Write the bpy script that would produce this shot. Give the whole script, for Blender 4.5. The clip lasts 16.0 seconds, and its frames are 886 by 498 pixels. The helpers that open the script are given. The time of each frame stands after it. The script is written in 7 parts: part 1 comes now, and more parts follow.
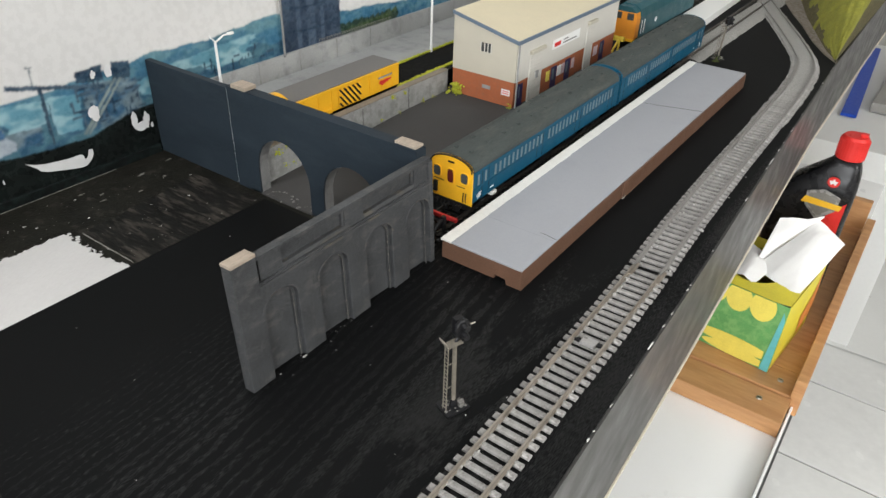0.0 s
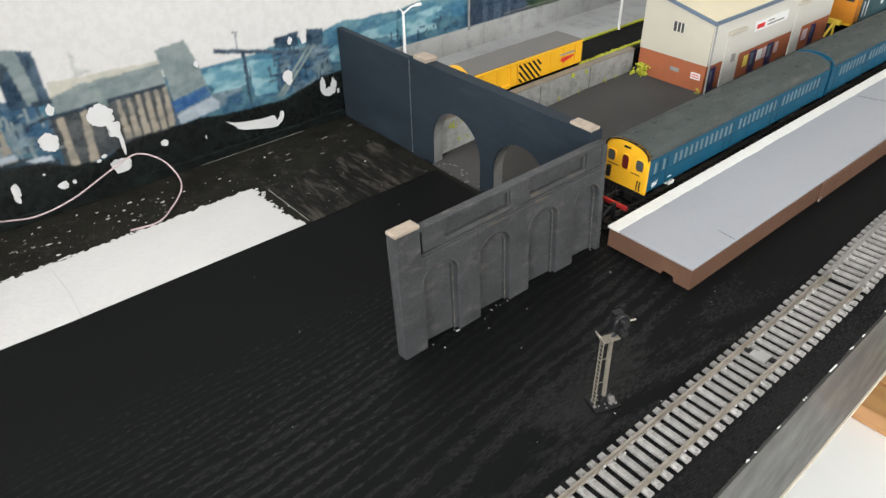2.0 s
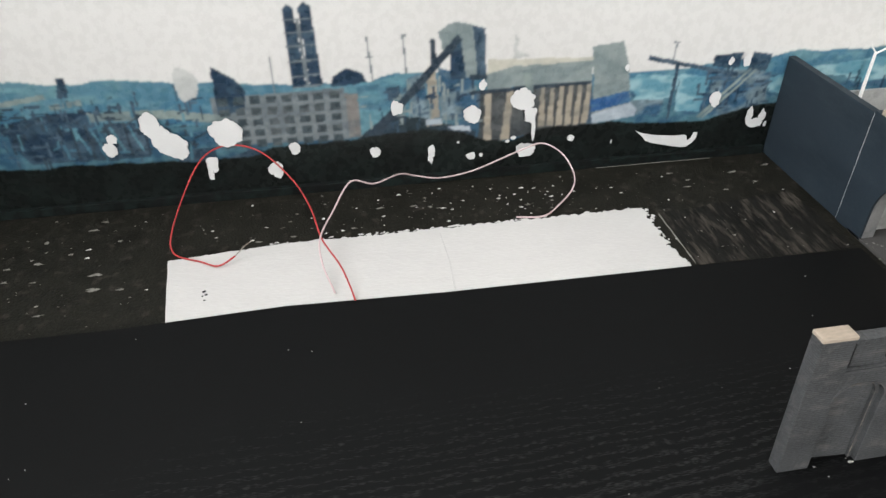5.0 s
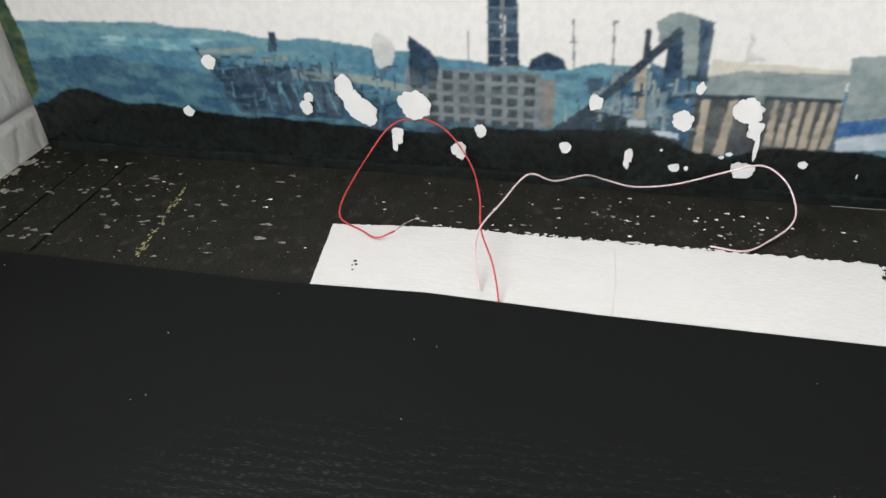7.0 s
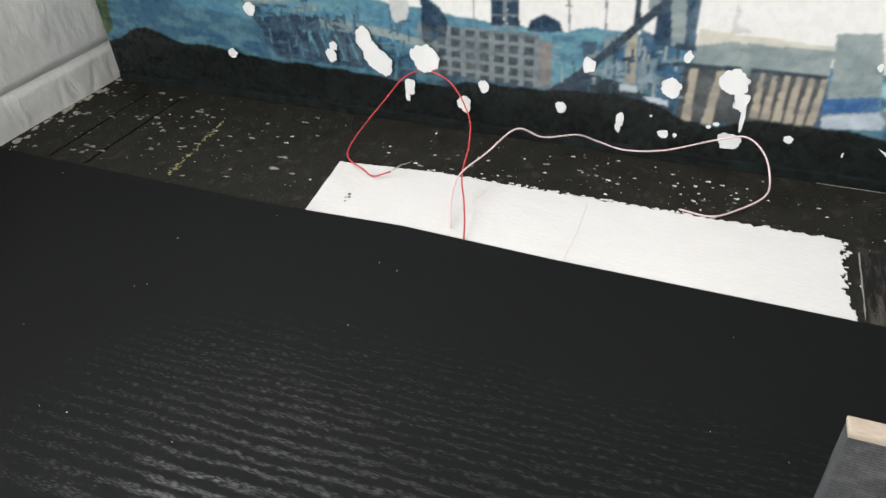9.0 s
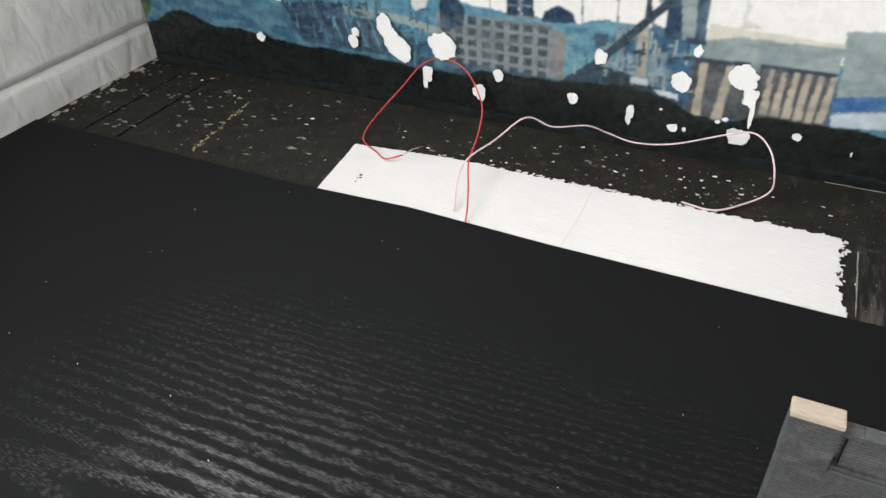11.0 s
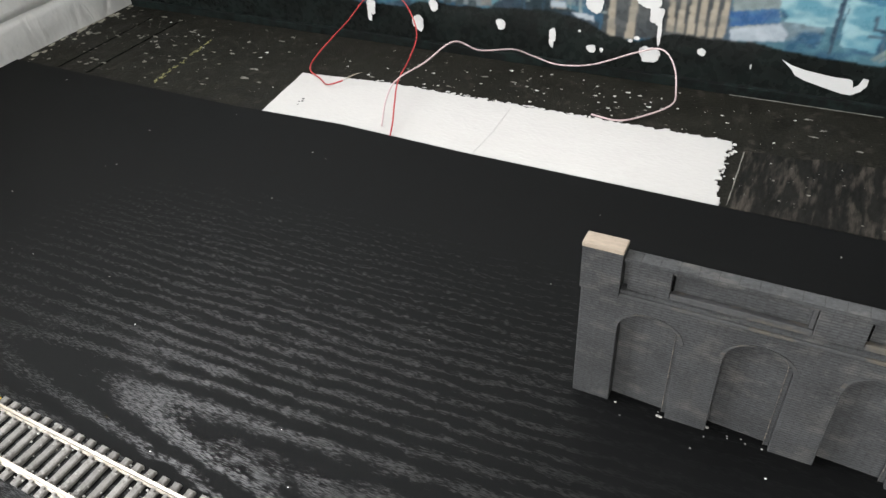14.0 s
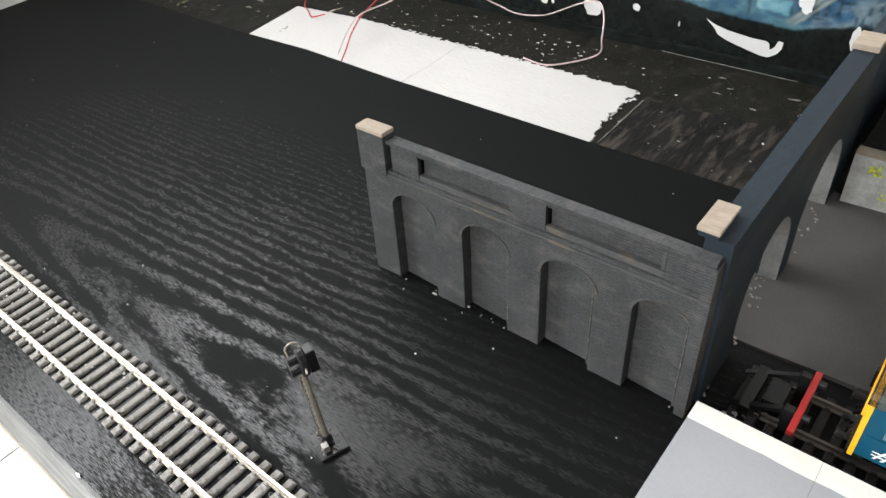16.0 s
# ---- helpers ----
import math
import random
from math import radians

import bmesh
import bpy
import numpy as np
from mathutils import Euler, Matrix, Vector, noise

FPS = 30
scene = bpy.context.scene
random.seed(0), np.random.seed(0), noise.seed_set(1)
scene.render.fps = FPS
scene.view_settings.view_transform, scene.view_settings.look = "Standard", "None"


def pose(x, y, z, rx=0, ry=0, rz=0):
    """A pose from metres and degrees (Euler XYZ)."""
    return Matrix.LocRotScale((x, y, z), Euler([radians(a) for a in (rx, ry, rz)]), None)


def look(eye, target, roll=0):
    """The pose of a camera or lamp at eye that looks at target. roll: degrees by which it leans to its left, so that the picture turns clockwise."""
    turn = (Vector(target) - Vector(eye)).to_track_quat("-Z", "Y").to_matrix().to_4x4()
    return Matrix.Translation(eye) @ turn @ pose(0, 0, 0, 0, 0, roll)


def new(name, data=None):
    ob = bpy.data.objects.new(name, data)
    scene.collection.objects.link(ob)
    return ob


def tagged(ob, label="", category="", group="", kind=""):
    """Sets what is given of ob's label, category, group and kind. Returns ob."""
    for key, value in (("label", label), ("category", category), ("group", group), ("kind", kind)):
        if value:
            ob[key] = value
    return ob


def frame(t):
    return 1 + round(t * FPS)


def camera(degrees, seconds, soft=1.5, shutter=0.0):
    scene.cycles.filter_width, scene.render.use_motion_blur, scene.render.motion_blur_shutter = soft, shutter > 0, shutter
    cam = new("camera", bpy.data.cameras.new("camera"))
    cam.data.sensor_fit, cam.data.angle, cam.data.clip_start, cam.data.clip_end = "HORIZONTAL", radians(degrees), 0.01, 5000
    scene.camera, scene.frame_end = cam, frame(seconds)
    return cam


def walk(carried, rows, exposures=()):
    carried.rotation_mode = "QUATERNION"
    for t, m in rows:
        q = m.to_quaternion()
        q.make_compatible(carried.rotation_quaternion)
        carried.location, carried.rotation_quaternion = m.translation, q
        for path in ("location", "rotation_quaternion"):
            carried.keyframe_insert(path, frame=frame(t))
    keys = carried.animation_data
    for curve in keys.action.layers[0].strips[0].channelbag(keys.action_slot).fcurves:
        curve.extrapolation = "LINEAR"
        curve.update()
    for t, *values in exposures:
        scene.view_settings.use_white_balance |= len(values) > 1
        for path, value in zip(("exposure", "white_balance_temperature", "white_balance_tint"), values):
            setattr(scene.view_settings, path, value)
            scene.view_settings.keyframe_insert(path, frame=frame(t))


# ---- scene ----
# ---- camera ----
cam = camera(63.7, 16.0, soft=1.5)
PATH = [
    (0, (0.1034, -0.1577, 0.2540), (-0.3738, 0.5316, -0.2912), 2.00),
    (0.5, (0.1009, -0.1584, 0.2523), (-0.3981, 0.5057, -0.3044), 1.58),
    (1, (0.0969, -0.1612, 0.2535), (-0.4312, 0.4773, -0.3064), 1.18),
    (1.5, (0.0989, -0.1590, 0.2522), (-0.4374, 0.4633, -0.3181), 1.09),
    (2, (0.0996, -0.1526, 0.2530), (-0.5315, 0.3685, -0.3217), -1.07),
    (2.5, (0.1161, -0.1478, 0.2476), (-0.5759, 0.2785, -0.3349), -1.27),
    (3, (0.1357, -0.1434, 0.2458), (-0.5932, 0.2005, -0.3462), -1.20),
    (3.5, (0.1520, -0.1262, 0.2469), (-0.6142, 0.1471, -0.3347), -0.79),
    (4, (0.1425, -0.1253, 0.2504), (-0.6405, 0.0829, -0.3358), -0.26),
    (4.5, (0.1024, -0.1451, 0.2582), (-0.7026, -0.0046, -0.3183), -1.18),
    (5, (0.0507, -0.1694, 0.2574), (-0.7500, -0.0450, -0.3287), -0.57),
    (5.2, (0.0388, -0.1688, 0.2533), (-0.7644, -0.0658, -0.3334), -1.45),
    (7.5, (0.0178, -0.1062, 0.2388), (-0.7439, -0.3600, -0.3573), -2.30),
    (8, (0.0310, -0.0769, 0.2392), (-0.7094, -0.3698, -0.3657), -2.55),
    (8.5, (0.0387, -0.0598, 0.2424), (-0.6911, -0.3710, -0.3662), -3.02),
    (10.8, (0.0389, -0.0385, 0.2389), (-0.6772, -0.3762, -0.3720), -3.75),
    (11, (0.0428, -0.0260, 0.2418), (-0.6559, -0.3966, -0.3702), -3.28),
    (11.5, (0.0483, -0.0058, 0.2427), (-0.6061, -0.4368, -0.3786), -3.76),
    (12, (0.0583, 0.0152, 0.2437), (-0.5705, -0.4558, -0.3750), -4.07),
    (12.5, (0.0635, 0.0373, 0.2416), (-0.5520, -0.4462, -0.3808), -4.56),
    (13, (0.0710, 0.0355, 0.2326), (-0.5524, -0.4299, -0.3958), -4.74),
    (13.5, (0.0679, 0.0393, 0.2290), (-0.5811, -0.3840, -0.4031), -5.89),
    (14, (0.0654, 0.0530, 0.2310), (-0.5959, -0.3403, -0.4078), -5.63),
    (14.5, (0.0626, 0.0951, 0.2301), (-0.5579, -0.3583, -0.4098), -5.48),
    (15, (0.0528, 0.1372, 0.2259), (-0.5188, -0.3570, -0.4291), -5.83),
    (15.5, (0.0489, 0.1724, 0.2251), (-0.5176, -0.3396, -0.4207), -5.98),
    (16, (0.0482, 0.1954, 0.2199), (-0.5090, -0.3261, -0.4262), -6.37),
]
EXPOSURES = [(0.0, -0.79), (1.0, -0.78), (1.5, -0.70), (2.0, -0.53), (3.0, -0.24), (3.5, -0.22), (4.2, -0.36), (5.0, -0.57), (7.5, -0.44), (8.5, -0.34), (11.0, -0.33), (12.5, -0.38), (16.0, -0.32)]
walk(cam, [(t, look(eye, target, roll)) for t, eye, target, roll in PATH], EXPOSURES)

# ---- world and light ----
world = bpy.data.worlds.new("sky")
scene.world = world
world.use_nodes = True
wn = world.node_tree
sky = wn.nodes.new("ShaderNodeTexSky")
sky.sky_type, sky.sun_disc = "NISHITA", False
sky.sun_elevation, sky.sun_rotation = radians(40), radians(200)
wn.links.new(sky.outputs[0], wn.nodes["Background"].inputs[0])
wn.nodes["Background"].inputs[1].default_value = 0.12


def area_lamp(name, m, w, h, watts, colour):
    d = bpy.data.lights.new(name, "AREA")
    d.shape, d.size, d.size_y, d.energy, d.color = "RECTANGLE", w, h, watts, colour
    ob = new(name, d)
    ob.matrix_world = m
    return ob


# lamps in three unseen window openings; the third is added to brighten the right
area_lamp("unseen_window_lamp", look((-0.1585, -0.60, 0.72), (-0.12, 1.0, 0.38)), 0.455, 0.60, 18.0, (0.97, 0.985, 1.0))
area_lamp("unseen_window_lamp", look((0.87, -2.13, 0.60), (0.55, 0.0, -0.1)), 1.44, 1.34, 114.0, (0.97, 0.985, 1.0))
area_lamp("unseen_window_lamp", look((2.40, 0.15, 0.92), (0.0, 0.25, -0.3)), 1.6, 1.10, 76.0, (1.0, 0.985, 0.955))


# ---- materials ----
def mat(name, colour, rough=0.6, metal=0.0, var=0.15, scale=120.0, bump=0.15, fine=900.0, stretch=(1, 1, 1), spec=0.3, island=0.0, second=None, mix=(0.45, 0.6)):
    """Colour with coarse blotches, fine grain, bump; second: a worn colour in blotches."""
    m = bpy.data.materials.new(name)
    m.use_nodes = True
    nt = m.node_tree
    b = nt.nodes["Principled BSDF"]
    L = nt.links.new
    tc = nt.nodes.new("ShaderNodeTexCoord")
    mp = nt.nodes.new("ShaderNodeMapping")
    mp.inputs["Scale"].default_value = stretch
    L(tc.outputs["Object"], mp.inputs[0])
    big = nt.nodes.new("ShaderNodeTexNoise")
    big.inputs["Scale"].default_value, big.inputs["Detail"].default_value = scale, 5
    sm = nt.nodes.new("ShaderNodeTexNoise")
    sm.inputs["Scale"].default_value, sm.inputs["Detail"].default_value = fine, 3
    L(mp.outputs[0], big.inputs[0]), L(mp.outputs[0], sm.inputs[0])
    add = nt.nodes.new("ShaderNodeMath")
    add.operation = "ADD"
    L(big.outputs[0], add.inputs[0]), L(sm.outputs[0], add.inputs[1])
    mr = nt.nodes.new("ShaderNodeMapRange")
    mr.inputs[1].default_value, mr.inputs[2].default_value = 0.6, 1.4
    mr.inputs[3].default_value, mr.inputs[4].default_value = 1 - var, 1 + var
    L(add.outputs[0], mr.inputs[0])
    val = mr.outputs[0]
    if island:
        oi = nt.nodes.new("ShaderNodeObjectInfo")
        r2 = nt.nodes.new("ShaderNodeMapRange")
        r2.inputs[3].default_value, r2.inputs[4].default_value = 1 - island, 1 + island
        L(oi.outputs["Random"], r2.inputs[0])
        mu = nt.nodes.new("ShaderNodeMath")
        mu.operation = "MULTIPLY"
        L(val, mu.inputs[0]), L(r2.outputs[0], mu.inputs[1])
        val = mu.outputs[0]
    hsv = nt.nodes.new("ShaderNodeHueSaturation")
    hsv.inputs["Color"].default_value = (*colour, 1)
    L(val, hsv.inputs["Value"])
    out = hsv.outputs[0]
    if second:
        rp = nt.nodes.new("ShaderNodeMapRange")
        rp.inputs[1].default_value, rp.inputs[2].default_value = mix
        n3 = nt.nodes.new("ShaderNodeTexNoise")
        n3.inputs["Scale"].default_value, n3.inputs["Detail"].default_value = scale * 1.7, 8
        n3.inputs["Roughness"].default_value = 0.65
        L(mp.outputs[0], n3.inputs[0]), L(n3.outputs[0], rp.inputs[0])
        mx = nt.nodes.new("ShaderNodeMix")
        mx.data_type = "RGBA"
        L(rp.outputs[0], mx.inputs["Factor"]), L(out, mx.inputs["A"])
        mx.inputs["B"].default_value = (*second, 1)
        out = mx.outputs["Result"]
    L(out, b.inputs["Base Color"])
    rr = nt.nodes.new("ShaderNodeMapRange")
    rr.inputs[1].default_value, rr.inputs[2].default_value = 0.3, 0.7
    rr.inputs[3].default_value, rr.inputs[4].default_value = max(rough - 0.1, 0.03), min(rough + 0.1, 1)
    L(big.outputs[0], rr.inputs[0]), L(rr.outputs[0], b.inputs["Roughness"])
    b.inputs["Metallic"].default_value = metal
    b.inputs["Specular IOR Level"].default_value = spec
    if bump:
        bp = nt.nodes.new("ShaderNodeBump")
        bp.inputs["Strength"].default_value, bp.inputs["Distance"].default_value = bump, 0.0006
        L(add.outputs[0], bp.inputs["Height"]), L(bp.outputs[0], b.inputs["Normal"])
    return m


def crease(m):
    """Adds crumpled embossed creases to a material's bump."""
    nt = m.node_tree
    L, N = nt.links.new, nt.nodes.new
    b = nt.nodes["Principled BSDF"]
    tc, mp, nz, vo = N("ShaderNodeTexCoord"), N("ShaderNodeMapping"), N("ShaderNodeTexNoise"), N("ShaderNodeTexVoronoi")
    mp.inputs["Rotation"].default_value = (0, radians(35), 0)
    mp.inputs["Scale"].default_value = (1, 1, 0.45)
    L(tc.outputs["Object"], mp.inputs[0])
    nz.inputs["Scale"].default_value, nz.inputs["Detail"].default_value = 22.0, 4.0
    L(mp.outputs[0], nz.inputs[0])
    ad = N("ShaderNodeMixRGB")
    ad.blend_type = "LINEAR_LIGHT"
    ad.inputs[0].default_value = 0.03
    L(mp.outputs[0], ad.inputs[1]), L(nz.outputs["Color"], ad.inputs[2])
    vo.feature = "DISTANCE_TO_EDGE"
    vo.inputs["Scale"].default_value = 34.0
    L(ad.outputs[0], vo.inputs["Vector"])
    rp = N("ShaderNodeMapRange")
    rp.interpolation_type = "SMOOTHSTEP"
    rp.inputs[2].default_value = 0.22
    L(vo.outputs["Distance"], rp.inputs[0])
    bp = N("ShaderNodeBump")
    bp.inputs["Strength"].default_value, bp.inputs["Distance"].default_value = 0.16, 0.004
    L(rp.outputs[0], bp.inputs["Height"]), L(b.inputs["Normal"].links[0].from_socket, bp.inputs["Normal"])
    L(bp.outputs[0], b.inputs["Normal"])


def wood_black():
    """Black veneered sheet: cathedral figure along y; worn dashes shine, the rest is matt."""
    m = bpy.data.materials.new("black_veneer")
    m.use_nodes = True
    nt = m.node_tree
    L = nt.links.new
    N = nt.nodes.new

    def op(kind, a, b=0.0, c=0.0):
        n = N("ShaderNodeMath")
        n.operation = kind
        for i, v in enumerate((a, b, c)):
            if isinstance(v, (int, float)):
                n.inputs[i].default_value = v
            else:
                L(v, n.inputs[i])
        return n.outputs[0]

    def noise_at(scale, detail, stretch):
        mp = N("ShaderNodeMapping")
        mp.inputs["Scale"].default_value = stretch
        L(tc.outputs["Object"], mp.inputs[0])
        n = N("ShaderNodeTexNoise")
        n.inputs["Scale"].default_value, n.inputs["Detail"].default_value = scale, detail
        L(mp.outputs[0], n.inputs[0])
        return n.outputs[0]

    def ramp(v, lo, hi, a=0.0, c=1.0):
        n = N("ShaderNodeMapRange")
        n.interpolation_type = "SMOOTHSTEP"
        n.inputs[1].default_value, n.inputs[2].default_value = lo, hi
        n.inputs[3].default_value, n.inputs[4].default_value = a, c
        L(v, n.inputs[0])
        return n.outputs[0]

    b = nt.nodes["Principled BSDF"]
    tc, sx = N("ShaderNodeTexCoord"), N("ShaderNodeSeparateXYZ")
    L(tc.outputs["Object"], sx.inputs[0])
    wander = noise_at(9.0, 2.0, (1, 0.25, 1))
    ripple = noise_at(60.0, 2.0, (1, 0.3, 1))
    u = op("MULTIPLY_ADD", wander, 0.034, op("ADD", sx.outputs["X"], 0.019))
    u = op("MULTIPLY_ADD", ripple, 0.0075, u)
    u = op("MULTIPLY_ADD", noise_at(260.0, 4.0, (1, 0.20, 1)), 0.0066, op("SUBTRACT", u, 0.0071))
    u2 = op("POWER", op("SQRT", op("MULTIPLY_ADD", u, u, 0.00012)), 1.35)
    ph = op("SUBTRACT", op("MULTIPLY", u2, 2000.0), op("MULTIPLY", sx.outputs["Y"], 58.0))
    band = op("SINE", ph)
    dash = noise_at(3600.0, 1.0, (1, 0.075, 1))
    grit = noise_at(420.0, 6.0, (1, 0.22, 1))
    patch = noise_at(20.0, 5.0, (1, 0.45, 1))
    # wear is heaviest along the front edge and dies out towards the strip and the platform
    zone = op("MULTIPLY", ramp(sx.outputs["X"], -0.220, -0.070), op("SUBTRACT", 1.0, ramp(sx.outputs["Y"], 0.09, 0.26)))
    zone = op("MULTIPLY", zone, ramp(sx.outputs["Y"], -0.38, -0.17))
    cloud = op("MULTIPLY", ramp(op("MULTIPLY_ADD", grit, 0.22, patch), 0.60, 0.74), ramp(sx.outputs["X"], -0.085, -0.03))
    ring = ramp(op("MULTIPLY_ADD", band, 0.55, op("MULTIPLY_ADD", grit, 1.9, op("MULTIPLY", patch, 1.4))), 1.20, 2.30)
    cover = op("MULTIPLY", zone, op("MAXIMUM", ring, op("MULTIPLY", cloud, 1.15)))
    lane = ramp(sx.outputs["X"], 0.010, 0.020)
    cover = op("MAXIMUM", cover, op("MULTIPLY", lane, ramp(patch, 0.30, 0.60, 0.35, 1.1)))
    field = op("MULTIPLY_ADD", cover, 0.25, op("MULTIPLY_ADD", dash, 1.25, -0.125))
    worn = op("MULTIPLY", ramp(field, 0.60, 0.84), ramp(cover, 0.02, 0.30))
    milk = op("MULTIPLY", op("MULTIPLY", cloud, zone), 0.50)
    worn = op("MAXIMUM", worn, milk)
    cr = N("ShaderNodeMix")
    cr.data_type = "RGBA"
    cr.inputs["A"].default_value, cr.inputs["B"].default_value = (0.0030, 0.0032, 0.0034, 1), (0.0042, 0.0045, 0.0048, 1)
    L(worn, cr.inputs["Factor"]), L(cr.outputs["Result"], b.inputs["Base Color"])
    L(ramp(worn, 0.0, 1.0, 0.68, 0.28), b.inputs["Roughness"])
    L(ramp(worn, 0.0, 1.0, 0.110, 0.345), b.inputs["Specular IOR Level"])
    bp = N("ShaderNodeBump")
    bp.inputs["Strength"].default_value, bp.inputs["Distance"].default_value = 0.010, 0.0002
    L(field, bp.inputs["Height"]), L(bp.outputs[0], b.inputs["Normal"])
    return m


M = {}
M["panel"] = wood_black()
M["panel_edge"] = mat("grey_worn_edge", (0.030, 0.029, 0.027), 0.38, var=0.3, scale=55, fine=500, stretch=(1, 0.6, 1), bump=0.15, second=(0.018, 0.018, 0.017), mix=(0.50, 0.70), spec=0.75)
M["raw_edge"] = mat("raw_fibreboard", (0.62, 0.56, 0.46), 0.8)
# black of the plank joints, and of the shade painted at the parapet panel ends
M["groove"] = mat("dark_groove_and_shade", (0.003, 0.003, 0.003), 0.9, var=0.4, spec=0.05)
M["base"] = mat("rough_black_paint", (0.0125, 0.0118, 0.0092), 0.65, var=0.6, scale=60, bump=0.8, fine=650, second=(0.040, 0.035, 0.029), mix=(0.56, 0.72), spec=0.10)
M["smear"] = mat("scuffed_grey_paint", (0.010, 0.0095, 0.0085), 0.65, var=0.6, scale=95, bump=0.8, fine=650, stretch=(0.20, 1, 1), second=(0.088, 0.076, 0.063), mix=(0.50, 0.76), spec=0.10)
M["white_paint"] = mat("brushed_white_paint", (0.53, 0.518, 0.505), 0.55, var=0.04, scale=90, bump=0.5, fine=700, stretch=(1, 0.35, 1))
M["seam"] = mat("greyish_paint_seam", (0.475, 0.465, 0.455), 0.6, var=0.1)
M["fleck_grey"] = mat("dirty_fleck", (0.19, 0.185, 0.165), 0.8, var=0.5, scale=500)
M["fleck"] = mat("white_fleck", (0.7, 0.69, 0.66), 0.7, var=0.1)
M["wall_print_sky"] = mat("print_sky", (0.622, 0.615, 0.60), 0.28, var=0.05, scale=9, bump=0.0)
M["print"] = mat("printed_photograph", (0.5, 0.5, 0.5), 0.28, var=0.04, scale=200, bump=0, spec=0.2)
ink_node = M["print"].node_tree.nodes.new("ShaderNodeVertexColor")
ink_node.layer_name = "ink"
M["print"].node_tree.links.new(ink_node.outputs[0], M["print"].node_tree.nodes["Hue/Saturation/Value"].inputs["Color"])
M["p_ghost"] = mat("print_ghost", (0.5, 0.48, 0.46), 0.28, var=0.15, scale=200, bump=0, spec=0.2)
M["p_black"] = mat("print_black_ground", (0.008, 0.009, 0.009), 0.4, var=0.5, scale=70, bump=0, second=(0.013, 0.019, 0.018), spec=0.1)
M["p_wall"] = mat("print_concrete_wall", (0.32, 0.325, 0.32), 0.6, var=0.18, scale=34, bump=0.1, second=(0.20, 0.205, 0.205), mix=(0.5, 0.75))
M["torn"] = mat("torn_white_paper", (0.66, 0.66, 0.66), 0.6, var=0.03)
M["foam"] = mat("white_foam_brick", (0.70, 0.70, 0.685), 0.6, var=0.05, scale=30, bump=0.4, fine=160)
crease(M["foam"])
M["stained"] = mat("stained_wall_foot", (0.33, 0.31, 0.26), 0.8, var=0.4, scale=200, second=(0.5, 0.49, 0.45), mix=(0.5, 0.7))
M["plaster"] = mat("room_plaster", (0.52, 0.51, 0.49), 0.8, var=0.04, scale=5, fine=90)
M["ceiling"] = mat("ceiling_paint", (0.62, 0.62, 0.61), 0.9, var=0.03, scale=5)
M["tile"] = mat("white_floor_tile", (0.74, 0.74, 0.72), 0.22, var=0.05, scale=7, bump=0.03, fine=60, island=0.04, second=(0.68, 0.68, 0.66), mix=(0.5, 0.8))
M["grout"] = mat("grey_grout", (0.17, 0.17, 0.165), 0.9)
M["frame_white"] = mat("white_window_frame", (0.75, 0.75, 0.74), 0.4, var=0.03)
def brick_relief(m, w, h, joint, depth):
    """Adds courses of fine brick to a material's bump, on faces that look along x."""
    nt = m.node_tree
    L, N = nt.links.new, nt.nodes.new
    b = nt.nodes["Principled BSDF"]
    tc, sx, cx = N("ShaderNodeTexCoord"), N("ShaderNodeSeparateXYZ"), N("ShaderNodeCombineXYZ")
    L(tc.outputs["Object"], sx.inputs[0])
    L(sx.outputs["Y"], cx.inputs["X"]), L(sx.outputs["Z"], cx.inputs["Y"])
    br = N("ShaderNodeTexBrick")
    br.inputs["Scale"].default_value = 1.0
    br.inputs["Brick Width"].default_value, br.inputs["Row Height"].default_value = w, h
    br.inputs["Mortar Size"].default_value, br.inputs["Mortar Smooth"].default_value = joint, 0.3
    L(cx.outputs[0], br.inputs["Vector"])
    old = b.inputs["Normal"].links[0].from_socket if b.inputs["Normal"].links else None
    tone = b.inputs["Base Color"].links[0].from_socket
    mx = N("ShaderNodeMix")
    mx.data_type = "RGBA"
    fc = N("ShaderNodeMath")
    fc.operation, fc.inputs[1].default_value = "MULTIPLY", 0.34
    L(br.outputs["Fac"], fc.inputs[0]), L(fc.outputs[0], mx.inputs["Factor"]), L(tone, mx.inputs["A"])
    mx.inputs["B"].default_value = (0.016, 0.016, 0.017, 1)
    L(mx.outputs["Result"], b.inputs["Base Color"])
    bp = N("ShaderNodeBump")
    bp.invert = True
    bp.inputs["Strength"].default_value, bp.inputs["Distance"].default_value = depth, 0.0004
    L(br.outputs["Fac"], bp.inputs["Height"])
    if old:
        L(old, bp.inputs["Normal"])
    L(bp.outputs[0], b.inputs["Normal"])
    return m


M["wall_model"] = mat("charcoal_model_wall", (0.058, 0.060, 0.062), 0.62, var=0.40, scale=75, bump=0.6, fine=1100, stretch=(1, 0.6, 1.2), second=(0.125, 0.120, 0.112), mix=(0.52, 0.78), spec=0.14)
brick_relief(M["wall_model"], 0.0062, 0.00112, 0.00022, 0.7)
M["wall_worn"] = mat("scuffed_model_wall", (0.060, 0.061, 0.063), 0.6, var=0.3, scale=90, bump=0.4, fine=1200, stretch=(1, 0.4, 1), second=(0.130, 0.112, 0.084), mix=(0.5, 0.72), spec=0.2)
M["wall_chip"] = mat("chipped_and_lit_pale_edge", (0.085, 0.082, 0.078), 0.7, var=0.4, scale=200, second=(0.24, 0.215, 0.175), mix=(0.50, 0.62), spec=0.2)
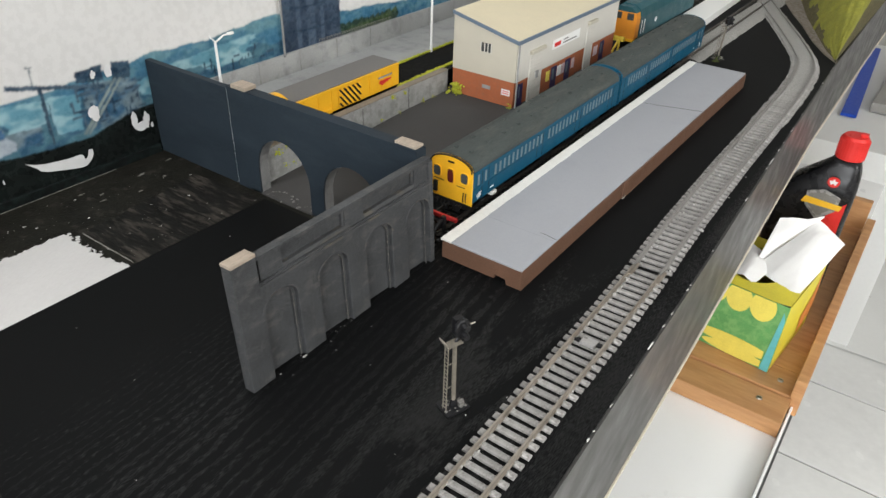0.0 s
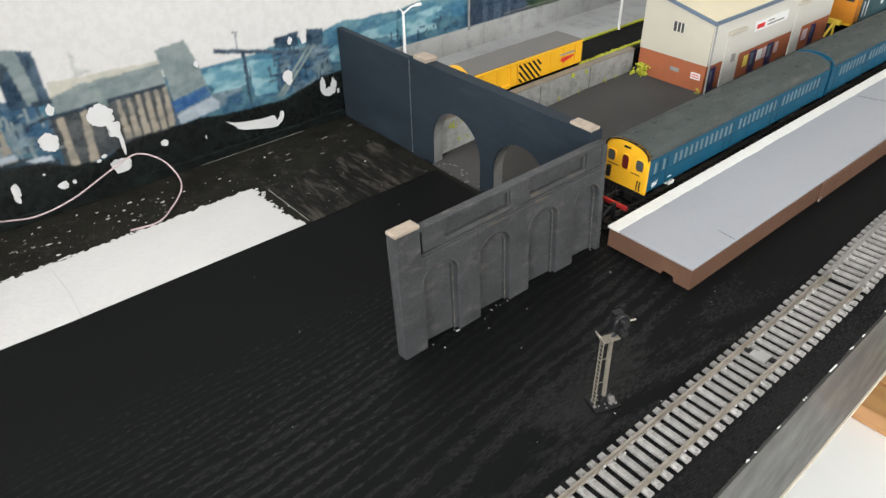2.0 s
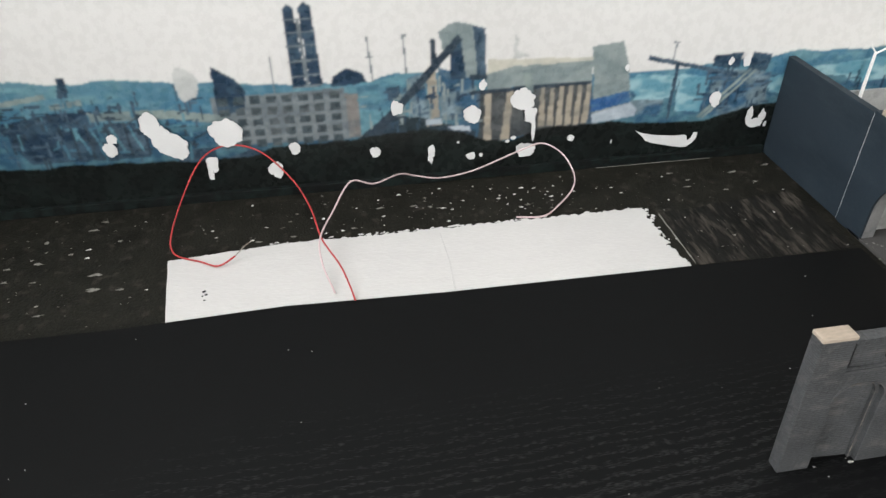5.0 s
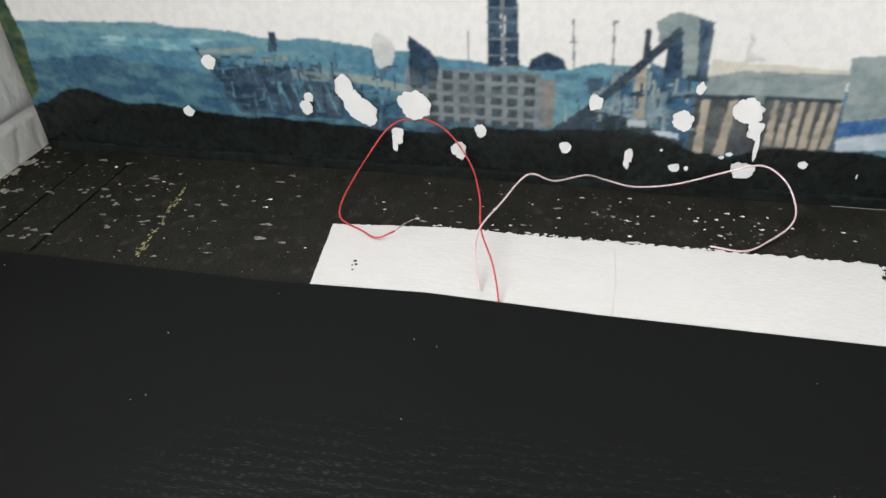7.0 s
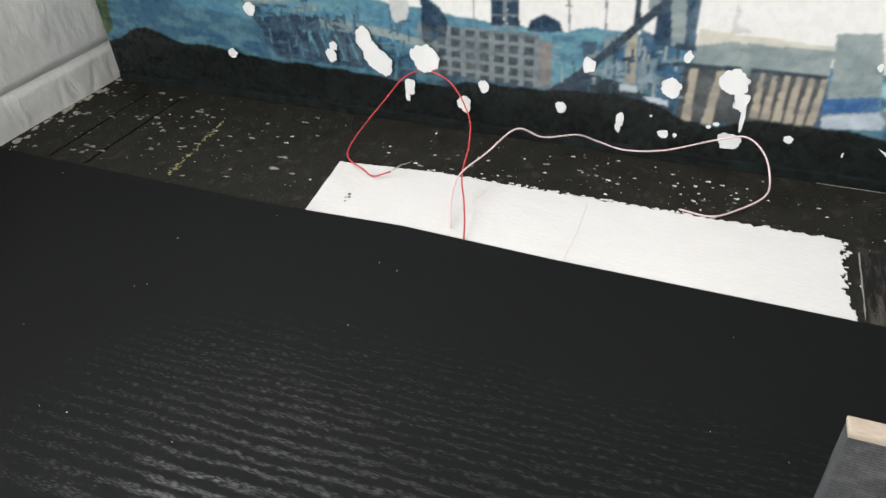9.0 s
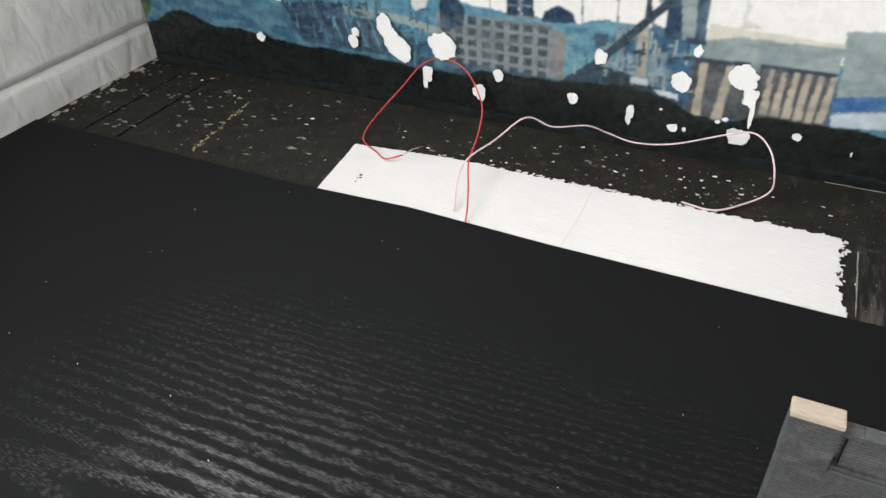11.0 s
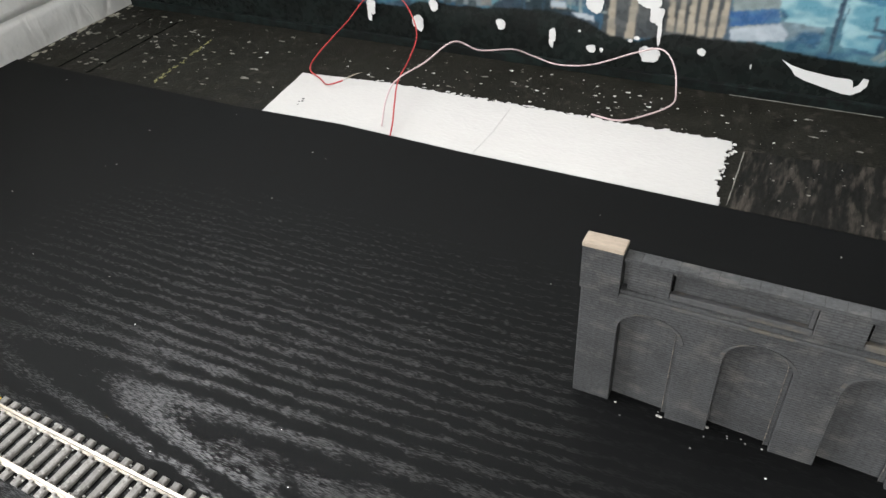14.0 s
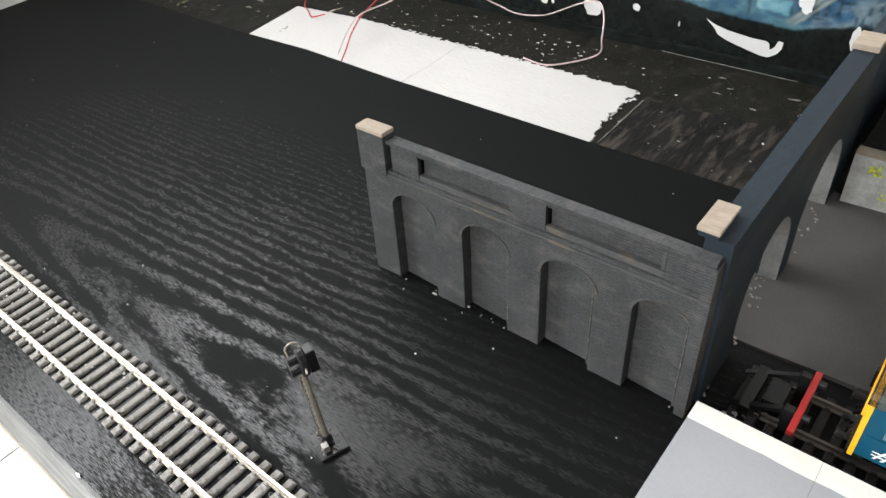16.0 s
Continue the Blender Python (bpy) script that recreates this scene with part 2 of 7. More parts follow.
# pale grey; on the arches it also carries the light falling on the jambs
M["arch_lining"] = mat("bare_lit_grey_lining", (0.19, 0.19, 0.185), 0.75, var=0.2, scale=80, second=(0.12, 0.12, 0.12), mix=(0.5, 0.75), spec=0.2)
M["arch_board"] = mat("slate_painted_board", (0.0182, 0.0262, 0.0345), 0.62, var=0.22, scale=26, bump=0.3, stretch=(0.5, 1, 2.2), second=(0.027, 0.038, 0.047), mix=(0.5, 0.8), spec=0.16)
M["raw_wood"] = mat("raw_wood_block", (0.32, 0.265, 0.21), 0.75, var=0.2, scale=300, stretch=(1, 0.3, 1))
M["plat_grey"] = mat("platform_grey", (0.295, 0.303, 0.322), 0.6, var=0.05, scale=24, bump=0.1, second=(0.27, 0.278, 0.30), mix=(0.55, 0.8))
M["plat_white"] = mat("platform_white_edge", (0.70, 0.69, 0.65), 0.6, var=0.08, scale=150)
M["plat_brown"] = mat("platform_brown", (0.105, 0.054, 0.033), 0.65, var=0.25, scale=90, bump=0.3)
M["sleeper"] = mat("weathered_sleeper", (0.275, 0.265, 0.252), 0.8, var=0.3, scale=300, bump=0.6, island=0.16, second=(0.14, 0.13, 0.12), mix=(0.48, 0.7))
M["rail"] = mat("nickel_rail", (0.40, 0.36, 0.31), 0.42, 0.85, var=0.2, scale=120, stretch=(1, 0.2, 1), second=(0.25, 0.2, 0.15), mix=(0.5, 0.8))
M["rail_grey"] = mat("weathered_grey_rail", (0.26, 0.25, 0.235), 0.6, 0.5, var=0.2, scale=120, stretch=(1, 0.2, 1))
M["loco_orange"] = mat("faded_orange_paint", (0.72, 0.27, 0.03), 0.5, var=0.12, scale=90)
M["crumb"] = mat("pale_ballast_crumb", (0.40, 0.39, 0.37), 0.9, var=0.2, scale=400)
M["chair"] = mat("rail_fixing", (0.30, 0.29, 0.27), 0.8, var=0.2)
M["ballast"] = mat("grey_ballast", (0.33, 0.32, 0.30), 0.9, var=0.35, scale=500, bump=1.0, fine=1500, second=(0.2, 0.2, 0.19))
M["rubble"] = mat("dull_rubble", (0.14, 0.135, 0.125), 0.9, var=0.4, scale=500, bump=0.6)
M["bed_black"] = mat("black_track_bed", (0.007, 0.007, 0.007), 0.8, var=0.5, scale=200, bump=0.8, spec=0.1)
M["yellow"] = mat("bright_yellow_plastic", (0.78, 0.57, 0.07), 0.5, var=0.14, scale=150)
M["amber"] = mat("warning_yellow", (0.80, 0.42, 0.02), 0.42, var=0.06, scale=90)
M["red_dull"] = mat("dull_red_plastic", (0.40, 0.025, 0.025), 0.5, var=0.15)
M["red"] = mat("red_plastic", (0.62, 0.035, 0.03), 0.4, var=0.08)
M["black"] = mat("black_plastic", (0.009, 0.009, 0.010), 0.4, var=0.3)
M["steel"] = mat("grey_metal_model", (0.24, 0.23, 0.215), 0.45, 0.5, var=0.2, scale=300)
M["rail_blue"] = mat("rail_blue_paint", (0.004, 0.062, 0.112), 0.5, var=0.10, scale=60, spec=0.18, second=(0.008, 0.05, 0.08), mix=(0.55, 0.85))
M["roof_grey"] = mat("weathered_roof", (0.050, 0.058, 0.055), 0.75, var=0.28, scale=70, stretch=(1, 0.25, 1), second=(0.085, 0.088, 0.078), mix=(0.52, 0.75), spec=0.2)
M["cover_grey"] = mat("faded_wagon_cover", (0.145, 0.138, 0.13), 0.75, var=0.15, scale=60)
M["rail_dark"] = mat("grimy_rail", (0.10, 0.09, 0.08), 0.55, 0.6, var=0.3, scale=120)
M["glass"] = mat("model_glazing", (0.115, 0.155, 0.175), 0.4, var=0.2, scale=200, bump=0)
M["dark_glass"] = mat("dark_glazing", (0.06, 0.065, 0.065), 0.15, var=0.3, scale=200, bump=0)
M["white_mark"] = mat("white_marking", (0.75, 0.75, 0.75), 0.5, var=0.05)
M["tarmac"] = mat("yard_tarmac", (0.060, 0.058, 0.056), 0.9, var=0.18, scale=40, bump=0.4, fine=1500, spec=0.1)
M["cream"] = mat("cream_cladding", (0.47, 0.44, 0.36), 0.6, var=0.05, scale=60)
M["white_clad"] = mat("white_cladding", (0.56, 0.54, 0.49), 0.6, var=0.05, scale=60)
M["roof_cream"] = mat("sand_roof_sheet", (0.56, 0.50, 0.36), 0.65, var=0.07, scale=60)
M["trim_blue"] = mat("slate_blue_trim", (0.12, 0.16, 0.21), 0.55, var=0.1)
M["brick"] = mat("orange_brick", (0.34, 0.105, 0.045), 0.8, var=0.14, scale=160, bump=0.4, second=(0.27, 0.11, 0.06), mix=(0.5, 0.8))
M["purple"] = mat("navy_door", (0.03, 0.02, 0.075), 0.45, var=0.1)
M["concrete"] = mat("concrete_card", (0.30, 0.30, 0.29), 0.8, var=0.2, scale=70, bump=0.3, second=(0.22, 0.22, 0.21))
M["platform_ledge"] = mat("grey_brown_ledge", (0.20, 0.17, 0.13), 0.7, var=0.25, scale=120)
M["flock"] = mat("yellow_green_flock", (0.40, 0.42, 0.04), 0.9, var=0.4, scale=400, bump=0.8)
M["glue"] = mat("dried_glue", (0.22, 0.21, 0.09), 0.7, var=0.4, scale=300)
M["flock_dark"] = mat("dark_green_flock", (0.07, 0.085, 0.025), 0.9, var=0.4, scale=300, bump=0.8)
M["hill"] = mat("olive_flock_hill", (0.20, 0.195, 0.030), 0.95, var=0.4, scale=60, bump=1.0, fine=700, second=(0.15, 0.165, 0.03), mix=(0.5, 0.8))
M["hill_side"] = mat("earthy_hill_side", (0.10, 0.085, 0.04), 0.95, var=0.5, scale=120, bump=1.0, fine=700, second=(0.05, 0.05, 0.02), mix=(0.45, 0.65))
M["verge"] = mat("pale_stony_verge", (0.21, 0.185, 0.155), 0.95, var=0.3, scale=150, bump=0.8, fine=700, second=(0.13, 0.11, 0.08))
M["white_card"] = mat("white_card", (0.74, 0.74, 0.72), 0.6, var=0.03)
M["lamp_white"] = mat("white_lamp_post", (0.78, 0.78, 0.76), 0.4, var=0.04)
M["signal_grey"] = mat("pale_grey_casting", (0.145, 0.13, 0.105), 0.55, var=0.3, scale=300)
M["wire_red"] = mat("red_wire", (0.43, 0.045, 0.045), 0.45, var=0.12)
M["wire_pink"] = mat("pale_pink_wire", (0.56, 0.43, 0.44), 0.45, var=0.12)
M["loco"] = mat("blue_green_loco", (0.02, 0.075, 0.09), 0.45, var=0.15, scale=90)
M["pine"] = mat("varnished_pine", (0.50, 0.27, 0.12), 0.42, var=0.15, scale=60, stretch=(0.12, 1, 1), second=(0.42, 0.21, 0.09))
M["cabinet"] = mat("white_laminate", (0.90, 0.90, 0.88), 0.35, var=0.02, scale=20, bump=0.02)
M["oil_black"] = mat("black_bottle_plastic", (0.012, 0.012, 0.013), 0.28, var=0.1, scale=60, bump=0.05)
M["oil_red"] = mat("red_cap", (0.60, 0.03, 0.025), 0.35, var=0.05)
M["label_dark"] = mat("label_maroon", (0.10, 0.012, 0.012), 0.35, var=0.3, scale=40, bump=0)
M["label_silver"] = mat("label_silver", (0.35, 0.34, 0.33), 0.3, 0.4, var=0.2)
M["label_yellow"] = mat("label_yellow", (0.75, 0.42, 0.03), 0.35, var=0.1)
M["card_yellow"] = mat("box_yellow", (0.72, 0.62, 0.06), 0.45, var=0.15, scale=40, bump=0)
M["card_green"] = mat("box_green", (0.12, 0.33, 0.10), 0.45, var=0.3, scale=40, bump=0, second=(0.2, 0.42, 0.14))
M["card_petal"] = mat("box_petal", (0.80, 0.66, 0.12), 0.45, var=0.12, scale=60, bump=0)
M["card_teal"] = mat("box_teal", (0.13, 0.45, 0.45), 0.45, var=0.15, bump=0)
M["card_orange"] = mat("box_orange", (0.70, 0.25, 0.06), 0.45, var=0.15, bump=0)
M["tissue"] = mat("white_tissue", (0.82, 0.81, 0.79), 0.9, var=0.04, scale=60)
M["blue_card"] = mat("blue_plastic", (0.01, 0.06, 0.42), 0.45, var=0.05)
M["tan_card"] = mat("tan_cardboard", (0.5, 0.40, 0.28), 0.8, var=0.08)
M["grey_plastic"] = mat("grey_plastic", (0.3, 0.29, 0.27), 0.5, var=0.1)


# ---- helpers ----
def link(name, bm, material, parent=None, label="", smooth=False):
    me = bpy.data.meshes.new(name)
    bm.to_mesh(me)
    bm.free()
    for k in material if isinstance(material, (list, tuple)) else [material]:
        me.materials.append(M[k])
    if smooth:
        for p in me.polygons:
            p.use_smooth = True
    ob = new(name, me)
    if parent:
        ob.parent = parent
    if label:
        tagged(ob, label)
    return ob


def part(name, bm, material, parent, label="", smooth=False):
    return link(name, bm, material, parent, label, smooth)


def thing(name, label, category, group="", kind="", at=None):
    ob = new(name)
    ob.empty_display_size = 0.01
    if at:
        ob.location = at
    return tagged(ob, label, category, group, kind)


def box(x0, x1, y0, y1, z0, z1, bevel=0.0, bm=None):
    own = bmesh.new()
    vs = [own.verts.new(p) for p in ((x0, y0, z0), (x1, y0, z0), (x1, y1, z0), (x0, y1, z0), (x0, y0, z1), (x1, y0, z1), (x1, y1, z1), (x0, y1, z1))]
    for f in ((3, 2, 1, 0), (4, 5, 6, 7), (0, 1, 5, 4), (1, 2, 6, 5), (2, 3, 7, 6), (3, 0, 4, 7)):
        own.faces.new([vs[i] for i in f])
    if bevel:
        bmesh.ops.bevel(own, geom=own.edges[:], offset=bevel, segments=2, affect="EDGES", profile=0.7)
    return own if bm is None else join(bm, own)


def join(bm, other):
    me = bpy.data.meshes.new("tmp")
    other.to_mesh(me)
    other.free()
    bm.from_mesh(me)
    bpy.data.meshes.remove(me)
    return bm


def prism(pts, axis, a, b, bevel=0.0, bm=None):
    """A closed outline of 2D points, extruded along an axis from a to b. Outline planes: x -> (y, z), y -> (x, z), z -> (x, y)."""
    own = bmesh.new()

    def at(p, v):
        return {"x": (v, p[0], p[1]), "y": (p[0], v, p[1]), "z": (p[0], p[1], v)}[axis]
    lo = [own.verts.new(at(p, a)) for p in pts]
    hi = [own.verts.new(at(p, b)) for p in pts]
    n = len(pts)
    own.faces.new(lo), own.faces.new(hi)
    for i in range(n):
        own.faces.new((lo[i], lo[(i + 1) % n], hi[(i + 1) % n], hi[i]))
    bmesh.ops.recalc_face_normals(own, faces=own.faces[:])
    if bevel:
        bmesh.ops.bevel(own, geom=own.edges[:], offset=bevel, segments=1, affect="EDGES")
    return own if bm is None else join(bm, own)


def tube(pts, r, sides=8, bm=None, caps=True):
    """A round bar along points; r a number or one radius per point."""
    own = bmesh.new()
    pts = [Vector(p) for p in pts]
    rings = []
    for i, p in enumerate(pts):
        d = (pts[min(i + 1, len(pts) - 1)] - pts[max(i - 1, 0)]).normalized()
        u = d.cross(Vector((0.13, 0.21, 0.97)) if abs(d.z) < 0.95 else Vector((1, 0.02, 0))).normalized()
        v = d.cross(u)
        rad = r[i] if isinstance(r, (list, tuple)) else r
        rings.append([own.verts.new(p + rad * (math.cos(2 * math.pi * k / sides) * u + math.sin(2 * math.pi * k / sides) * v)) for k in range(sides)])
    for a, b in zip(rings, rings[1:]):
        for k in range(sides):
            own.faces.new((a[k], a[(k + 1) % sides], b[(k + 1) % sides], b[k]))
    if caps:
        own.faces.new(rings[0]), own.faces.new(rings[-1])
    bmesh.ops.recalc_face_normals(own, faces=own.faces[:])
    return own if bm is None else join(bm, own)


def flat(pts, place, bm=None):
    own = bmesh.new()
    f = own.faces.new([own.verts.new(place(*p)) for p in pts])
    bmesh.ops.triangulate(own, faces=[f])
    return own if bm is None else join(bm, own)


def spline(pts, n=10):
    """Catmull-Rom through points."""
    P = [Vector(p) for p in pts]
    P = [2 * P[0] - P[1]] + P + [2 * P[-1] - P[-2]]
    out = []
    for i in range(1, len(P) - 2):
        a, b, c, d = P[i - 1:i + 3]
        for k in range(n):
            t = k / n
            out.append(0.5 * ((2 * b) + (c - a) * t + (2 * a - 5 * b + 4 * c - d) * t * t + (3 * b - a - 3 * c + d) * t ** 3))
    return out + [P[-2]]


def blob(cy, cz, ry, rz, rnd, n=18, rough=0.3):
    """Ragged outline of a torn or painted spot."""
    ph = rnd.random() * 6

    def swell(c, v, w):
        return 1 + rough * (noise.noise((c * 1.3 + ph, v * 1.3, w)) + 0.5 * noise.noise((c * 3 + ph, v * 3, w + 3)) + 0.35 * noise.noise((c * 8, v * 8 + ph, w + 7)))
    out = []
    for k in range(n):
        a = 2 * math.pi * k / n
        g = swell(math.cos(a), math.sin(a), ph)
        out.append((cy + ry * g * math.cos(a), cz + rz * g * math.sin(a)))
    return out


rng = random.Random(5)

# ---- the room ----
FLOOR, CEIL = -1.02, 1.55
X0, X1, Y0, Y1 = -0.41, 2.36, -0.545, 3.3
YB = -2.1
ob = link("floor", box(X0 - 0.1, X1 + 0.1, YB - 0.1, Y1 + 0.1, FLOOR - 0.1, FLOOR - 0.004), "grout")
floor = tagged(ob, "white ceramic tiled floor with grey joints", "floor", kind="structure")
ob = link("ceiling", box(X0 - 0.1, X1 + 0.1, YB - 0.1, Y1 + 0.1, CEIL, CEIL + 0.1), "ceiling")
tagged(ob, "plain white painted ceiling", "ceiling", kind="structure")
ob = link("wall_back", box(X0 - 0.1, X0, YB, Y1, FLOOR - 0.004, CEIL), "plaster")
tagged(ob, "plain white plaster wall behind the layout", "wall", kind="structure")
ob = link("wall_far", box(X0 - 0.1, X1 + 0.1, Y1, Y1 + 0.1, FLOOR - 0.004, CEIL), "plaster")
tagged(ob, "plain white plaster wall at the far end", "wall", kind="structure")


def wall_with_window(name, label, axis, a, b, u0, u1, w):
    """A wall along u (x or y) with one window opening w = (u, u, z, z)."""
    bm = bmesh.new()
    for lo, hi, z0, z1 in ((u0, w[0], FLOOR - 0.004, CEIL), (w[1], u1, FLOOR - 0.004, CEIL), (w[0], w[1], FLOOR - 0.004, w[2]), (w[0], w[1], w[3], CEIL)):
        box(*((lo, hi, a, b) if axis == "x" else (a, b, lo, hi)), z0, z1, bm=bm)
    return tagged(link(name, bm, "plaster"), label, "wall", kind="structure")


def window(name, axis, a, b, w):
    win = thing(name, "white framed window opening, set out of view to hold a lamp", "window", kind="structure")
    t = 0.035

    def bx(u0, u1, z0, z1, c=a, d=b):
        return box(*((u0, u1, c, d) if axis == "x" else (c, d, u0, u1)), z0, z1, 0.003)
    mid = (w[0] + w[1]) / 2
    for r in ((w[0], w[0] + t, w[2], w[3]), (w[1] - t, w[1], w[2], w[3]), (mid - t / 2, mid + t / 2, w[2] + t, w[3] - t), (w[0] + t, w[1] - t, w[2], w[2] + t), (w[0] + t, w[1] - t, w[3] - t, w[3])):
        part("window_frame", bx(*r), "frame_white", win)
    return win


WL = (-0.392, 0.075, 0.41, 1.03)
bm = bmesh.new()
for x0, x1, z0, z1 in ((X0, -0.06, FLOOR - 0.004, -0.10), (X0, 0.095, -0.10, WL[2]), (X0, WL[0], WL[2], WL[3]), (WL[1], 0.095, WL[2], WL[3]), (X0, 0.095, WL[3], CEIL)):
    box(x0, x1, Y0 - 0.1, Y0, z0, z1, bm=bm)
tagged(link("wall_left", bm, "plaster"), "white wall faced with embossed foam bricks", "wall", kind="structure")
window("window_1", "x", Y0 - 0.07, Y0 - 0.03, WL)
# window added out of view for the lamp that brightens the right side
WR = (-0.69, 0.99, 0.34, 1.50)
wall_with_window("wall_right", "plain white plaster wall with an added window", "y", X1, X1 + 0.1, YB, Y1, WR)
window("added_window_2", "y", X1 + 0.04, X1 + 0.08, WR)
WB = (0.12, 1.62, -0.10, 1.30)
wall_with_window("wall_bay", "plain white plaster wall with a wide window", "x", YB - 0.1, YB, X0 - 0.1, X1 + 0.1, WB)
window("window_3", "x", YB - 0.07, YB - 0.03, WB)

# ---- the layout table ----
EDGE = [(0.036, -0.535), (0.032, 0.02), (0.0265, 0.20), (0.019, 0.41), (0.007, 0.765), (0.004, 1.1), (0.002, 1.7)]
bm = prism([(-0.40, -0.54)] + [(x - 0.0015, y) for x, y in EDGE] + [(-0.40, 1.7)], "z", -0.098, -0.0012)
table = tagged(link("layout_table", bm, "base"), "thick black-painted layout baseboard with rough scuffed top", "baseboard", kind="structure")
bm = prism([(x - 0.0014, y) for x, y in EDGE] + [(x + 0.0004, y) for x, y in EDGE[::-1]], "z", -0.0965, -0.0006)
part("fascia", bm, "panel_edge", table, "worn grey painted fascia")
bm = prism([(x - 0.004, y) for x, y in EDGE] + [(x + 0.0014, y) for x, y in EDGE[::-1]], "z", -0.1005, -0.0968)
part("lower_lip", bm, "raw_edge", table, "pale unpainted lower edge")
for x in (-0.36, -0.15):
    for y in (-0.45, 0.6, 1.6):
        part("table_leg", box(x - 0.025, x + 0.025, y - 0.025, y + 0.025, FLOOR, -0.1, 0.003), "raw_edge", table)

bm = prism([(-0.2595, -0.533)] + [(x - 0.001, y) for x, y in EDGE] + [(-0.172, 1.7), (-0.172, 0.137), (-0.2585, 0.1375), (-0.259, 0.03), (-0.2595, -0.12), (-0.2625, -0.21), (-0.258, -0.30)], "z", -0.0011, 0.0, 0.0)
tagged(link("black_panel", bm, "panel"), "matt black wood-grained sheet covering the layout top", "panel", kind="structure")

# scraped pale edge spots along the sheet's front
bm = bmesh.new()
for y, l in ((0.155, 0.008), (0.19, 0.003), (0.10, 0.003), (0.36, 0.006), (0.44, 0.015), (0.52, 0.006), (-0.09, 0.006)):
    ex = np.interp(y, [e[1] for e in EDGE], [e[0] for e in EDGE])
    flat([(ex - 0.0006 - 0.0005 * rng.random(), y + l * k / 5 - l / 2) for k in range(6)] + [(ex - 0.0002, y + l * k / 5 - l / 2) for k in range(5, -1, -1)], lambda x, yy: (x, yy, 0.0002), bm)
for k in range(34):
    y, l = rng.uniform(-0.3, 0.75), rng.uniform(0.0008, 0.0035)
    ex = np.interp(y, [e[1] for e in EDGE], [e[0] for e in EDGE])
    flat(blob(ex - 0.0006, y, 0.0005, l / 2, rng, 9, 0.8), lambda a, b: (min(a, ex), b, 0.0003 + 0.000002 * k), bm)
part("chipped_edge", bm, "fleck", table)


# ---- painted white strip and the rough base behind the sheet ----
def ragged(a, b, n, amp, f=60):
    """Points from a to b with a hand-painted wobble."""
    a, b = Vector(a), Vector(b)
    s = (b - a).orthogonal().normalized()
    return [tuple(a.lerp(b, k / n) + s * amp * (noise.noise((k * f / n, a.x * 50, b.y * 50)) + 0.5 * noise.noise((k * f * 3 / n, 3.1, a.y * 70)))) for k in range(n)]


pts = ragged((-0.2592, -0.274), (-0.2592, 0.028), 40, 0.0) + ragged((-0.2592, 0.0290), (-0.284, 0.0235), 50, 0.0026, 9) + ragged((-0.284, 0.0235), (-0.3255, 0.0240), 70, 0.0030, 11)
pts += ragged((-0.3255, 0.0240), (-0.3240, -0.13), 220, 0.0017, 60) + ragged((-0.3240, -0.13), (-0.3245, -0.21), 110, 0.0017, 32) + ragged((-0.3245, -0.21), (-0.3175, -0.281), 90, 0.0008, 24) + ragged((-0.3175, -0.281), (-0.2592, -0.274), 16, 0.0003, 6)
strip = tagged(link("white_strip", prism(pts, "z", -0.0012, -0.0004), "white_paint"), "hand-painted white strip on the black base", "paint strip")
part("seam", prism([(-0.2605, -0.1145), (-0.2605, -0.1135), (-0.288, -0.1122), (-0.319, -0.1135), (-0.319, -0.1141), (-0.288, -0.1132)], "z", -0.00035, -0.00022), "seam", strip, "grey joint line")
bm = bmesh.new()
for cx, cy, r in ((-0.2835, -0.2560, 0.0011), (-0.2805, -0.2545, 0.0009), (-0.2795, -0.2565, 0.0006), (-0.2755, -0.2550, 0.0007)):
    flat(blob(cx, cy, r, r, rng, 9), lambda x, y: (x, y, -0.00025), bm)
part("ink_spots", bm, "black", strip)

bm = bmesh.new()
for k in range(46):
    y = rng.uniform(-0.22, 0.024)
    flat(blob(-0.3246 - 0.0016 * rng.random() ** 1.6, y, rng.uniform(0.0004, 0.0013), rng.uniform(0.0005, 0.0022), rng, 9, 0.9), lambda a, b: (a, b, -0.00039 + 0.000001 * k), bm)
for k in range(14):
    flat(blob(rng.uniform(-0.322, -0.262), 0.0240 + 0.003 * rng.random(), rng.uniform(0.0005, 0.0018), rng.uniform(0.0005, 0.0016), rng, 9, 0.9), lambda a, b: (a, b, -0.00039 + 0.000001 * k), bm)
tagged(part("paint_lump", bm, "white_paint", strip), "", kind="stuff")
# flecks of white paint on the rough base, thickest behind the strip
bm = bmesh.new()
for k in range(300):
    y = rng.uniform(-0.5, 0.135) if k % 4 == 0 else rng.gauss(-0.06, 0.085)
    if not -0.52 < y < 0.135:
        continue
    x = rng.uniform(-0.376, -0.330) if -0.28 < y < 0.03 else rng.uniform(-0.375, -0.265)
    r = 0.00010 + 0.00085 * rng.random() ** 6
    flat(blob(x, y, r, r * rng.uniform(0.8, 2.2), rng, 9, 1.1), lambda a, b: (a, b, -0.0009), bm)
tagged(link("paint_flecks", bm, "fleck"), "flecks and drips of white paint on black base", "paint flecks", kind="stuff")
bm = bmesh.new()
for k in range(150):
    x, y = rng.uniform(-0.378, -0.264), -0.29 - 0.235 * rng.random() ** 0.7
    r = 0.0003 + 0.0013 * rng.random() ** 3
    flat(blob(x, y, r, r * rng.uniform(0.8, 1.9), rng, 10, 1.1), lambda a, b: (a, b, -0.00086 + 0.000001 * k), bm)
